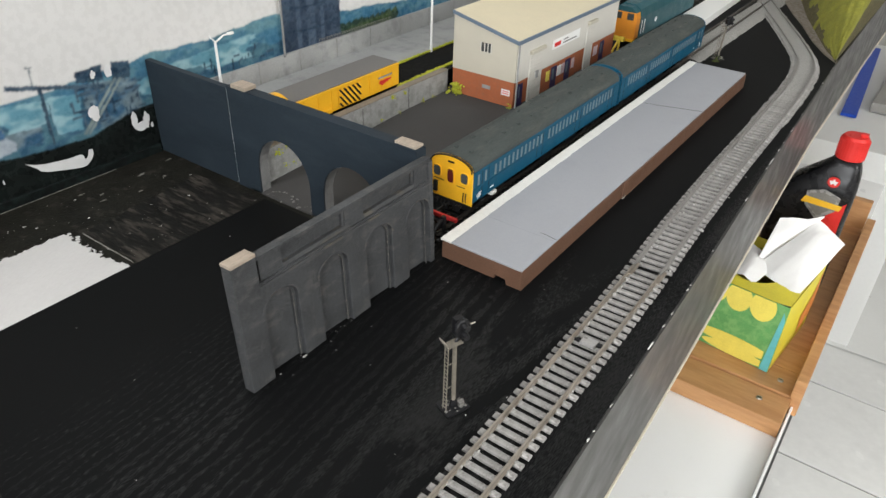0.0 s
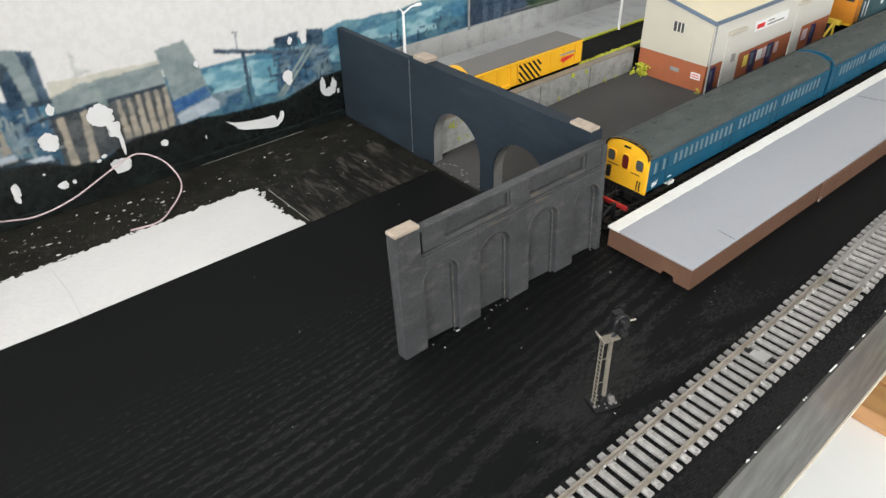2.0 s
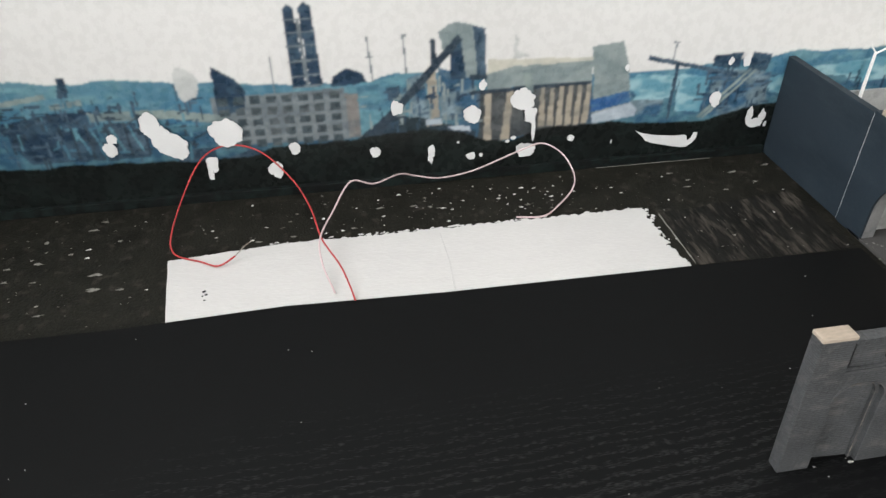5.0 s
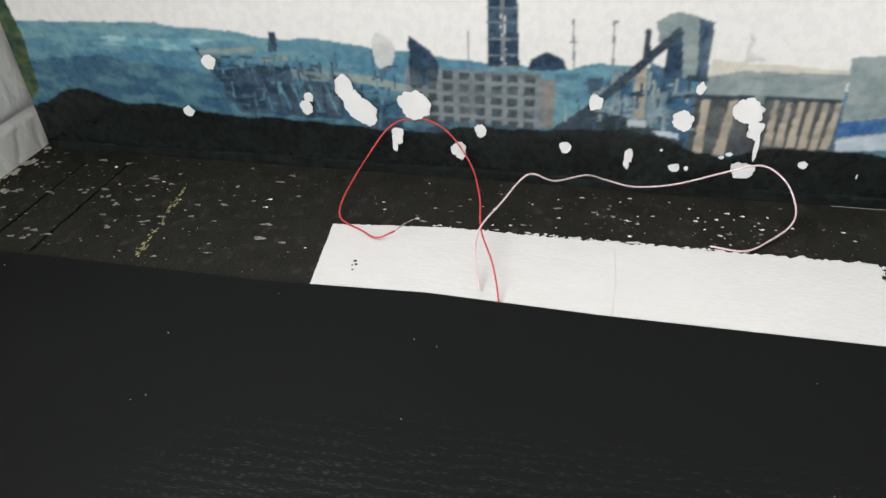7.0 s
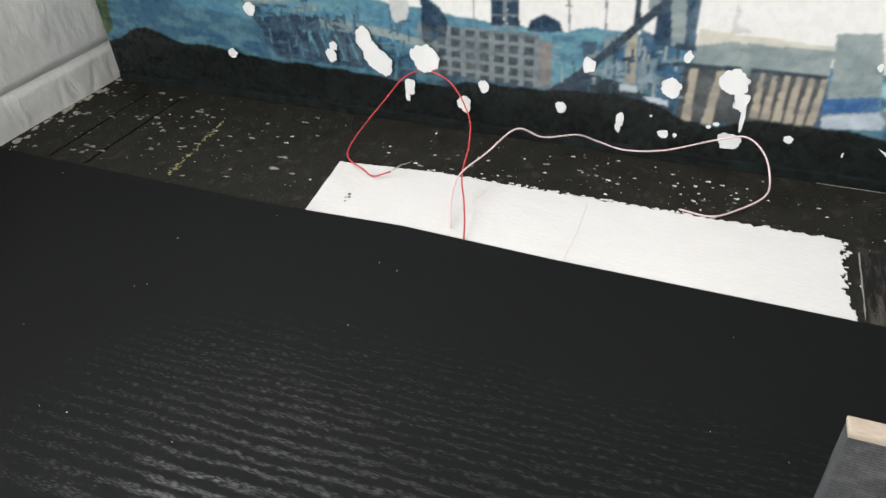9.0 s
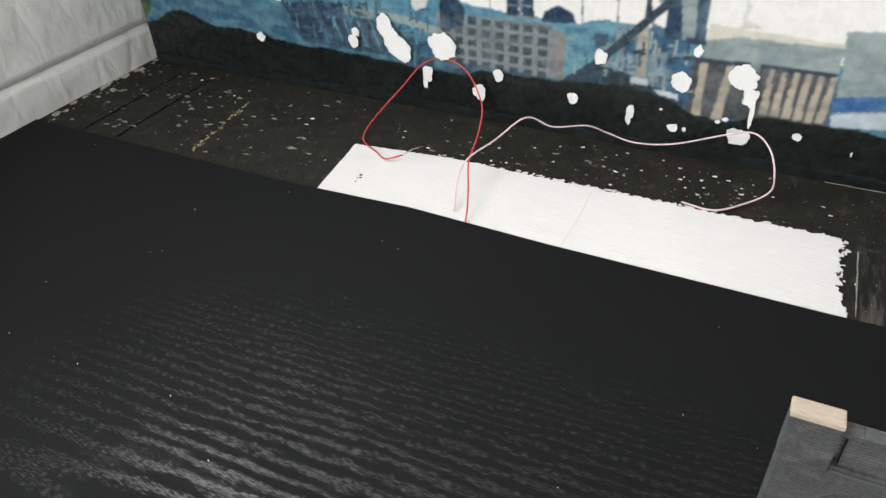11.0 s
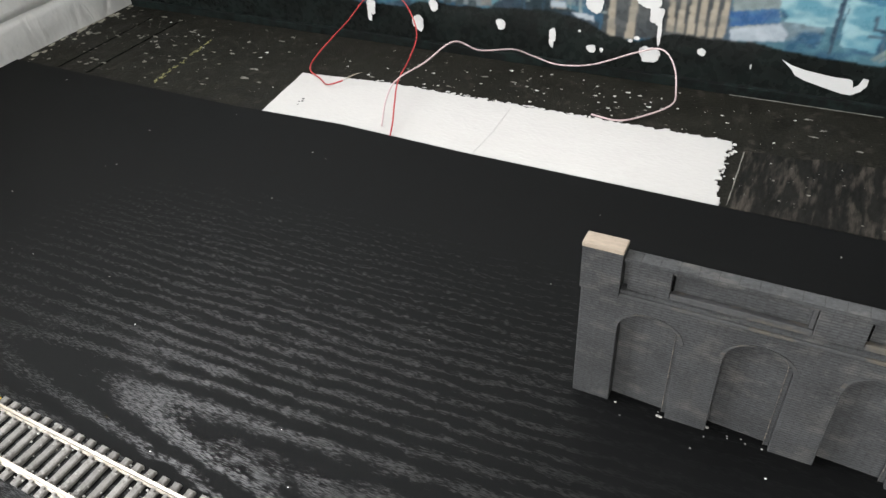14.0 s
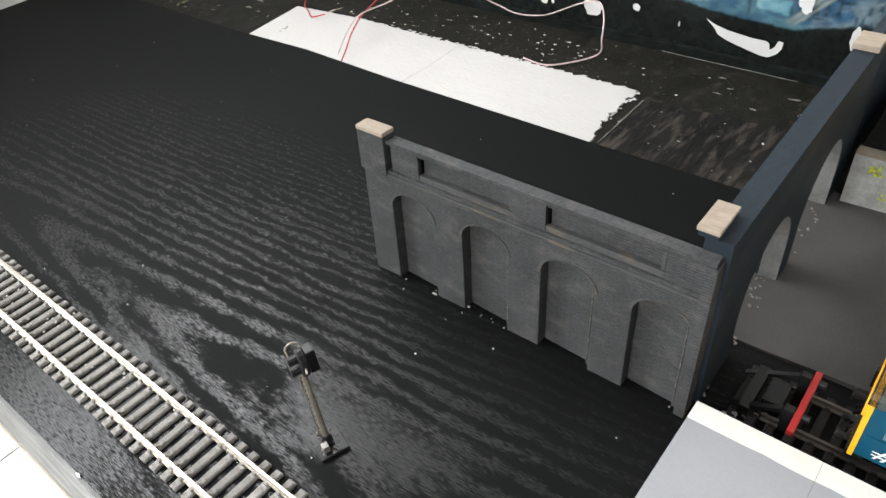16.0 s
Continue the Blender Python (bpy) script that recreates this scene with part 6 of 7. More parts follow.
    for k, (a, b) in enumerate(((0.470, 0.480), (0.470, 0.498))):
        part("sign_bar", box(x1 + 0.0015, x1 + 0.0018, a, b, 0.0515 - 0.003 * k, 0.0528 - 0.003 * k), "concrete", sign)
    part("brick_pier", box(x1 - 0.0004, x1 + 0.0003, 0.4325, 0.5065, zb, 0.0312), "brick", t)
    part("brick_pier", box(x1 - 0.0004, x1 + 0.0003, 0.541, 0.597, zb, 0.0330), "brick", t)
    for a, b in ((0.3895, 0.3985), (0.4530, 0.4640), (0.4820, 0.4930), (0.5620, 0.5720)):
        d = part("door", box(x1 + 0.0001, x1 + 0.0007, a, b, zb, 0.0285), "purple", t, "dark blue-violet door")
        part("door_glass", box(x1 + 0.0008, x1 + 0.0010, a + 0.0015, b - 0.0055, zb + 0.008, 0.0265), "glass", d)
    for a, b, c in ((0.443, 0.450, "card_petal"), (0.4655, 0.474, "white_card"), (0.4755, 0.4808, "wire_pink"), (0.496, 0.502, "wire_pink"), (0.5465, 0.556, "wire_pink")):
        part("poster", box(x1 + 0.0004, x1 + 0.0007, a, b, zb + 0.009, zb + 0.019), c, t, "small coloured poster")
    part("meter_box", box(x1 + 0.0007, x1 + 0.0022, 0.4185, 0.424, 0.0275, 0.034, 0.0003), "concrete", t)
    return t


depot()


def tuft(x, y, z, r, n, label="small tuft of yellow-green flock", material="flock"):
    bm = bmesh.new()
    for k in range(n):
        v = bmesh.ops.create_icosphere(bm, subdivisions=1, radius=r * rng.uniform(0.12, 0.28))["verts"]
        bmesh.ops.transform(bm, matrix=pose(x + rng.gauss(0, r * 0.45), y + rng.gauss(0, r * 0.45), z + r * rng.random() ** 1.3 * 1.6, rng.uniform(0, 90), rng.uniform(0, 90)), verts=v)
    return tagged(link("flock_tuft", bm, material), label, "flock tuft", "flock tufts")


tuft(-0.262, 0.3825, 0.0075, 0.0066, 80, "yellow-green bush against the brick wall")
tuft(-0.203, 0.3835, 0.0075, 0.0028, 18)
for y in (0.172, 0.181, 0.188, 0.205, 0.243, 0.262, 0.285, 0.31, 0.345, 0.36):
    tuft(-0.2725, y, 0.0075, rng.uniform(0.0012, 0.0028), 12)
for y, z, r in ((0.166, 0.020, 0.0034), (0.176, 0.0225, 0.0030), (0.187, 0.021, 0.0024), (0.300, 0.0235, 0.0026), (0.318, 0.0230, 0.0018)):
    tuft(-0.2725, y, z, r, 26)

low = tagged(link("low_wall", box(-0.2795, -0.2735, 0.156, 0.3845, -0.001, 0.0275, 0.0004), "concrete"), "low weathered grey concrete retaining wall", "model wall", kind="structure")
part("ledge", box(-0.2800, -0.2732, 0.156, 0.3845, 0.0276, 0.0286, 0.0002), "platform_ledge", low, "narrow grey-brown ledge")
for k in range(3):
    part("panel_seam", box(-0.2735, -0.2733, 0.200 + 0.062 * k, 0.2004 + 0.062 * k, 0.008, 0.027), "tarmac", low)
shelf = tagged(link("siding_bed", box(-0.386, -0.2812, 0.156, 1.15, -0.001, 0.0235), "bed_black"), "raised black bed of the rear siding", "track bed", kind="structure")
bm = bmesh.new()
for x in (-0.2885, -0.3265):
    for k in range(260):
        y = (0.33 if x > -0.3 else 0.325) + 0.17 * rng.random()
        v = bmesh.ops.create_icosphere(bm, subdivisions=1, radius=rng.uniform(0.0005, 0.0010))["verts"]
        bmesh.ops.transform(bm, matrix=pose(x + rng.gauss(0, 0.0007), y, 0.0246 + rng.uniform(0, 0.0008)), verts=v)
for x in (-0.2875, -0.3270):
    join(bm, prism([(x + 0.0007 * noise.noise((k * 0.7, x * 90, 2.0)) - 0.0011, 0.326 + 0.0045 * k) for k in range(40)] + [(x + 0.0009 * noise.noise((k * 0.6, x * 50, 8.0)) + 0.0011, 0.326 + 0.0045 * k) for k in range(39, -1, -1)], "z", 0.0236, 0.0252))
tagged(link("siding_flock", bm, "flock"), "yellow-green flock lines edging the siding", "flock", kind="stuff")
tagged(link("concrete_apron", box(-0.3834, -0.3275, 0.160, 0.60, 0.0236, 0.0246, 0.0003), "p_wall"), "weathered grey concrete apron below the boundary wall", "apron", kind="structure")
conc = tagged(link("concrete_wall", box(-0.3862, -0.3835, 0.165, 1.15, 0.0, 0.0435), "p_wall"), "tall weathered grey concrete boundary wall", "model wall", kind="structure")
for k in range(13):
    part("panel_seam", box(-0.3835, -0.3831, 0.2 + 0.05 * k, 0.2008 + 0.05 * k, 0.017, 0.043), "concrete", conc)
bm = bmesh.new()
for k in range(30):
    y = 0.33 + 0.0036 * k
    tube([(-0.385, y + 0.0018 * math.cos(a), 0.0452 + 0.0022 * math.sin(a)) for a in (2 * math.pi * i / 8 for i in range(9))], 0.00022, 4, bm, False)
part("razor_wire", bm, "steel", conc, "coiled wire on the wall top")
part("pole", tube([(-0.3825, 0.281, 0.0420), (-0.3825, 0.281, 0.15)], 0.0011, 8), "arch_lining", conc, "tall grey pole")


def wagon():
    t = thing("engineers_wagon", "bright yellow ballast wagon with flat grey cover", "model wagon")
    x0, x1, y0, y1, z0, z1 = -0.318, -0.2875, 0.184, 0.3275, 0.0265, 0.0460
    part("body", box(x0, x1, y0 + 0.016, y1, z0, z1, 0.0004), "amber", t, "yellow wagon side")
    part("cover", box(x0 + 0.001, x1 - 0.001, y0 + 0.0145, y1 - 0.0006, z1 + 0.0001, z1 + 0.0010, 0.0003), "cover_grey", t, "flat faded grey cover")
    nose = [(x0 + (x1 - x0) * k / 10, z1 + 0.0055 * math.sin(math.pi * k / 10)) for k in range(11)]
    part("nose", prism([(x1, z0), (x0, z0)] + nose, "y", y0, y0 + 0.0145), "amber", t, "rounded yellow end hood")
    part("rib_rail", box(x1, x1 + 0.0008, y0 + 0.016, y1, z1 - 0.0014, z1 + 0.0002, 0.0002), "amber", t)
    for k in range(8):
        y = y0 + 0.026 + 0.0155 * k
        part("rib", box(x1, x1 + 0.0007, y - 0.0005, y + 0.0005, z0 + 0.0005, z1 - 0.0016), "amber", t)
    hz = part("hazard_panel", box(x1 + 0.0008, x1 + 0.0011, 0.2480, 0.2760, z0 + 0.0010, z1 - 0.0022), "amber", t, "black diagonal warning stripes")
    ya, yb, za, zb = 0.2480, 0.2760, z0 + 0.0014, z1 - 0.0026
    slope, w = 0.9, 0.0024
    for k in range(-3, 6):
        c = ya + 0.0052 * k
        lo, hi = max(za, zb - (yb - w - c) / slope), min(zb, zb - (ya - c) / slope)
        if hi - lo > 0.002:
            p, q = c + (zb - hi) * slope, c + (zb - lo) * slope
            part("stripe", flat([(p, hi), (p + w, hi), (q + w, lo), (q, lo)], lambda y, z: (x1 + 0.0014, y, z)), "black", hz)
    bm = bmesh.new()
    for k in range(4):
        a0 = 0.3000 + 0.0038 * k
        flat([(0.2990 + 0.0012 * k, 0.0350 + 0.0004 * k), (a0 + 0.0030, 0.0318 + 0.0010 * k), (a0 + 0.0052, 0.0330 + 0.0012 * k), (0.3010 + 0.0014 * k, 0.0368)], lambda y, z: (x1 + 0.0012 + 0.00002 * k, y, z), bm)
    part("emblem", bm, "red", t, "red emblem strokes")
    part("lettering_bar", box(x1 + 0.0008, x1 + 0.0011, 0.2985, 0.3170, 0.0385, 0.0400), "concrete", t, "grey lettering bars")
    part("lettering_bar", box(x1 + 0.0008, x1 + 0.0011, 0.2130, 0.2290, 0.0300, 0.0312), "black", t)
    part("mesh_gear", box(x1, x1 + 0.002, y0 + 0.03, y0 + 0.055, z0 + 0.0005, z0 + 0.0035, 0.0003), "amber", t)
    part("underframe", box(x0 + 0.004, x1 - 0.004, y0 + 0.004, y1 - 0.003, 0.0252, 0.0264), "black", t)
    for y in (y0 + 0.025, y1 - 0.025):
        for dy in (-0.008, 0.008):
            part("wheelset", tube([(-0.3125, y + dy, 0.0262), (-0.2935, y + dy, 0.0262)], 0.0025, 14), "black", t)
    return t


wagon()


def yard_lamp(m, arm, height):
    t = thing("yard_lamp", "white model lamp post with angled arm", "lamp post", "yard lamps")
    part("post", tube([(0, 0, 0), (0, 0, height)], [0.0014, 0.001], 8), "lamp_white", t)
    part("arm", tube([(0, 0, height - 0.001), (0, arm * 0.55, height + 0.003), (0, arm, height + 0.003)], 0.0007, 6), "lamp_white", t)
    part("head", box(-0.0012, 0.0012, arm - 0.003, arm + 0.003, height + 0.0022, height + 0.0042, 0.0005), "lamp_white", t)
    part("stub_arm", tube([(0, 0, height), (0, -arm * 0.22, height + 0.0035), (0, -arm * 0.30, height + 0.0055)], 0.0006, 6), "lamp_white", t)
    t.matrix_world = m
    return t


yard_lamp(pose(-0.379, 0.2045, 0.0235), 0.016, 0.051)
yard_lamp(pose(-0.3255, 0.428, 0.0235, 0, 0, 0), 0.016, 0.098)


def loco(m):
    t = thing("diesel_locomotive", "blue-green diesel locomotive with yellow cab end", "model locomotive")
    W, L = 0.0165, 0.2
    sec = [(-W, 0.010), (W, 0.010), (W, 0.033), (W * 0.85, 0.042), (W * 0.45, 0.047), (-W * 0.45, 0.047), (-W * 0.85, 0.042), (-W, 0.033)]
    part("body", prism(sec, "y", 0.0115, L), "loco", t)
    part("cab_end", prism([(x * 0.94, z) for x, z in ((-W, 0.010), (W, 0.010), (W, 0.033), (W * 0.9, 0.0395), (-W * 0.9, 0.0395), (-W, 0.033))], "y", 0.0, 0.0113), "loco_orange", t, "orange-yellow cab end")
    part("cab_roof", prism([(W * 0.85, 0.0397), (W * 0.45, 0.0455), (-W * 0.45, 0.0455), (-W * 0.85, 0.0397)], "y", 0.0005, 0.0113), "loco", t)
    for x in (-0.0075, 0.0075):
        part("cab_window", box(x - 0.004, x + 0.004, -0.0006, 0.0004, 0.031, 0.0385, 0.0003), "dark_glass", t)
    for s in (-1, 1):
        for y in (0.014, 0.022):
            part("handrail", tube([(s * (W + 0.0008), y, 0.014), (s * (W + 0.0008), y, 0.030)], 0.0004, 6), "white_mark", t)
        part("roundel", tube([(s * W, 0.06, 0.022), (s * (W + 0.0005), 0.06, 0.022)], 0.003, 12), "white_mark", t)
    part("bufferbeam", box(-0.015, 0.015, -0.001, 0.004, 0.0065, 0.0098, 0.0004), "amber", t)
    part("underframe", box(-0.013, 0.013, 0.004, L - 0.004, 0.006, 0.0098), "black", t)
    for y in (0.035, L - 0.035):
        bog = part("bogie", box(-0.0135, 0.0135, y - 0.024, y + 0.024, 0.002, 0.0059, 0.0006), "black", t)
        for dy in (-0.014, 0.014):
            part("wheelset", tube([(-0.0095, y + dy, 0.0065), (0.0095, y + dy, 0.0065)], 0.0064, 14), "black", bog)
    t.matrix_world = m
    return t


loco(pose(-0.2135, 0.655, 0.0002))
bs = thing("buffer_stop", "yellow triangular buffer stop before the locomotive", "buffer stop", "buffer stops")
for s in (-1, 1):
    x = -0.2135 + s * 0.009
    part("brace", tube([(x, 0.604, 0.0005), (x, 0.628, 0.0175)], 0.0013, 6), "yellow", bs)
    part("upright", tube([(x, 0.628, 0.0002), (x, 0.628, 0.0185)], 0.0013, 6), "yellow", bs)
part("beam", box(-0.228, -0.199, 0.6265, 0.6300, 0.0135, 0.0185, 0.0005), "yellow", bs)

# far end: white platform strip, ballast and signal
tagged(link("white_platform", prism([(-0.1600, 0.715), (-0.1925, 0.715), (-0.2025, 1.15), (-0.1725, 1.15)], "z", 0.0, 0.0095), "white_card"), "plain white card platform strip", "platform")
def mid_line(s):
    return Vector((-0.136 + 0.02 * s, 0.655 + s, 0)), Vector((0.02, 1, 0)).normalized()


ballast_strip(mid_line, 0.0, 0.6, 0.021, "ballast_bed", "light grey ballast bed of the rear track", 0.0018)
signal("grey model signal with black head beyond the platform", pose(-0.105, 0.681, 0.0, 0, 2, 60) @ Matrix.Diagonal((1.0, 1.0, 0.95, 1)))
tuft(-0.104, 0.672, 0.0, 0.004, 40, "green-brown flock round the signal foot", "flock_dark")


def hill():
    """Flock-covered mound: steep earthy side to the track, rising away along the board edge."""
    bm = bmesh.new()
    n, m = 60, 26
    g = []
    for i in range(n + 1):
        y = 0.76 + 0.75 * i / n
        xl = float(np.interp(y, [0.76, 0.80, 0.95, 1.05, 1.5], [0.007, -0.013, -0.068, -0.098, -0.16]))
        xr = 0.0045
        row = []
        for j in range(m + 1):
            u = j / m
            top = min(0.13, 0.34 * max(y - 0.755, 0) ** 0.95)
            h = top * math.sin(min(1.0, u / 0.8) * math.pi / 2) ** 0.8 * (1.0 if u < 0.97 else 0.6)
            h += (0.004 * noise.noise((xl * 60 + u * 9, y * 60, 0)) + 0.0016 * noise.noise((u * 40, y * 220, 3))) * min(1, h * 120)
            row.append(bm.verts.new((xl + (xr - xl) * u, y, max(h, 0.0) + 0.0003)))
        g.append(row)
    for a, b in zip(g, g[1:]):
        for j in range(m):
            f = bm.faces.new((a[j], a[j + 1], b[j + 1], b[j]))
            f.material_index = 1 if j < m * (0.05 + 0.10 * noise.noise((a[j].co.y * 40, j * 0.2, 1.0))) else 0
    skirt = [row[-1] for row in g]
    low_ = [bm.verts.new((v.co.x, v.co.y, 0.0)) for v in skirt]
    for k in range(n):
        bm.faces.new((skirt[k], low_[k], low_[k + 1], skirt[k + 1])).material_index = 1
    return tagged(link("hill", bm, ["hill", "hill_side"], smooth=True), "olive flock-covered hill with earthy side", "scenic hill", kind="structure")


hill()
tagged(link("scenic_verge", prism([(0.007, 0.757), (-0.012, 0.786), (-0.034, 0.830), (-0.062, 0.900), (-0.085, 0.950), (-0.118, 1.03), (-0.16, 1.15), (-0.05, 1.15), (-0.05, 0.95), (-0.012, 0.83), (0.0075, 0.765)], "z", 0.0, 0.0012), "verge"), "pale stony verge round the hill", "verge", kind="stuff")

# ---- loose wires behind the board ----
def wire(name_label, pts, r, material):
    rk = random.Random(len(pts))
    pts = [pts[0]] + [tuple(v + rk.uniform(-0.0007, 0.0007) for v in p[:2]) + (max(p[2] + rk.uniform(-0.0006, 0.0006), 0.0004),) for p in pts[1:-1]] + [pts[-1]]
    tagged(link("wire", tube(spline(pts, 10), r, 8), material, smooth=True), name_label, "wire", "loose wires")


wire("thin red wire looping up from the base", [(-0.311, -0.240, 0.003), (-0.306, -0.249, 0.0008), (-0.312, -0.262, 0.0004), (-0.3235, -0.278, 0.0004), (-0.341, -0.280, 0.006), (-0.373, -0.272, 0.0195), (-0.3825, -0.260, 0.034), (-0.383, -0.2416, 0.0405), (-0.377, -0.222, 0.037), (-0.359, -0.203, 0.0245), (-0.330, -0.193, 0.0195), (-0.302, -0.187, 0.0155), (-0.281, -0.178, 0.0115), (-0.268, -0.173, 0.006), (-0.2600, -0.171, 0.0006)], 0.00052, "wire_red")
# the first stretch, over the white strip, models a faint pink reflection as wire
wire("pale pink wire wandering along the base, its strip end a modelled reflection", [(-0.268, -0.182, 0.001), (-0.285, -0.188, 0.010), (-0.301, -0.188, 0.0165), (-0.325, -0.1795, 0.0195), (-0.3452, -0.167, 0.0275), (-0.3548, -0.152, 0.0187), (-0.371, -0.133, 0.0158), (-0.380, -0.121, 0.008), (-0.3815, -0.104, 0.003), (-0.3815, -0.079, 0.0075), (-0.3765, -0.048, 0.0225), (-0.3745, -0.033, 0.0275), (-0.363, -0.022, 0.0245), (-0.351, -0.0165, 0.014), (-0.349, -0.0175, 0.004), (-0.336, -0.030, 0.0004), (-0.3255, -0.044, 0.0004), (-0.3275, -0.062, 0.0004)], 0.00055, "wire_pink")
bm = bmesh.new()
for k in range(5):
    tube([(-0.311, -0.240, 0.003), (-0.314 - 0.0008 * k, -0.237 + 0.0006 * k, 0.005), (-0.317 - 0.0012 * k, -0.235 + 0.0013 * k, 0.006)], 0.00012, 4, bm)
tagged(link("bare_wire_strands", bm, "rail"), "frayed bare copper strands of wire", "wire")

# small specks on the black sheet
bm = bmesh.new()
for x, y, r in ((-0.0838, 0.0500, 0.0007), (-0.045, 0.165, 0.0005), (-0.041, 0.1555, 0.0004), (-0.0365, 0.012, 0.0003), (-0.03, -0.08, 0.0004), (-0.05, -0.098, 0.0004), (-0.17, -0.03, 0.0004), (-0.015, 0.0735, 0.0006), (-0.095, 0.135, 0.0007), (-0.106, 0.048, 0.0006), (-0.104, 0.0745, 0.0008), (-0.110, 0.0205, 0.0006), (-0.113, 0.0515, 0.0006), (-0.165, 0.0, 0.0003), (-0.02, -0.14, 0.0005)):
    v = bmesh.ops.create_icosphere(bm, subdivisions=1, radius=r)["verts"]
    bmesh.ops.transform(bm, matrix=pose(x, y, r * 0.2) @ Matrix.Diagonal((0.45, 0.7, 0.3, 1)), verts=v)
for k in range(30):
    x, y, r = rng.uniform(-0.25, 0.03), rng.uniform(-0.5, 0.2), rng.uniform(0.00015, 0.00035)
    v = bmesh.ops.create_icosphere(bm, subdivisions=1, radius=r)["verts"]
    bmesh.ops.transform(bm, matrix=pose(x, y, 0.0001), verts=v)
tagged(link("dust_specks", bm, "fleck"), "small white specks of dust on the black sheet", "dust", kind="stuff")

# ---- beside the layout ----
CZ = -0.33
cab = thing("low_cabinet", "white laminate cabinet standing below the layout edge", "cabinet")
part("top", box(-0.32, 0.0975, 0.30, 1.25, CZ - 0.018, CZ, 0.001), "cabinet", cab)
part("side_panel", box(-0.31, 0.090, 0.305, 0.323, FLOOR, CZ - 0.0182, 0.001), "cabinet", cab)
part("side_panel", box(-0.31, 0.090, 1.227, 1.245, FLOOR, CZ - 0.0182, 0.001), "cabinet", cab)
for y in (0.327, 0.780):
    d = part("door", box(0.078, 0.0955, y, y + 0.446, FLOOR + 0.06, CZ - 0.0185, 0.0015), "cabinet", cab)
part("edge_strip", box(0.0978, 0.1005, 0.30, 0.60, CZ - 0.02, CZ + 0.012, 0.0008), "cabinet", cab, "white corner strip")

tray = thing("wooden_tray", "varnished pine tray with two brass screws", "tray")
part("bottom", box(-0.16, 0.093, 0.5905, 1.0, CZ + 0.0005, CZ + 0.0243, 0.0005), "pine", tray)
part("front_rail", box(-0.16, 0.0965, 0.499, 0.545, CZ + 0.0005, CZ + 0.022, 0.0015), "pine", tray)
part("front_rail", box(-0.16, 0.0965, 0.546, 0.590, CZ + 0.0005, CZ + 0.0245, 0.0015), "pine", tray)
part("side_rail", box(0.0935, 0.1055, 0.545, 0.99, CZ + 0.0005, CZ + 0.050, 0.0015), "pine", tray)
part("end_rail", box(-0.16, 0.093, 1.0, 1.013, CZ + 0.0005, CZ + 0.07, 0.0015), "pine", tray)
for x, y, z in ((0.066, 0.525, CZ + 0.022), (0.078, 0.566, CZ + 0.0245)):
    sc = part("screw", tube([(x, y, z), (x, y, z + 0.0014)], [0.0036, 0.003], 14), "rail", tray, "brass screw head")
    part("slot", box(x - 0.0022, x + 0.0022, y - 0.0004, y + 0.0004, z + 0.0013, z + 0.0017), "black", sc)


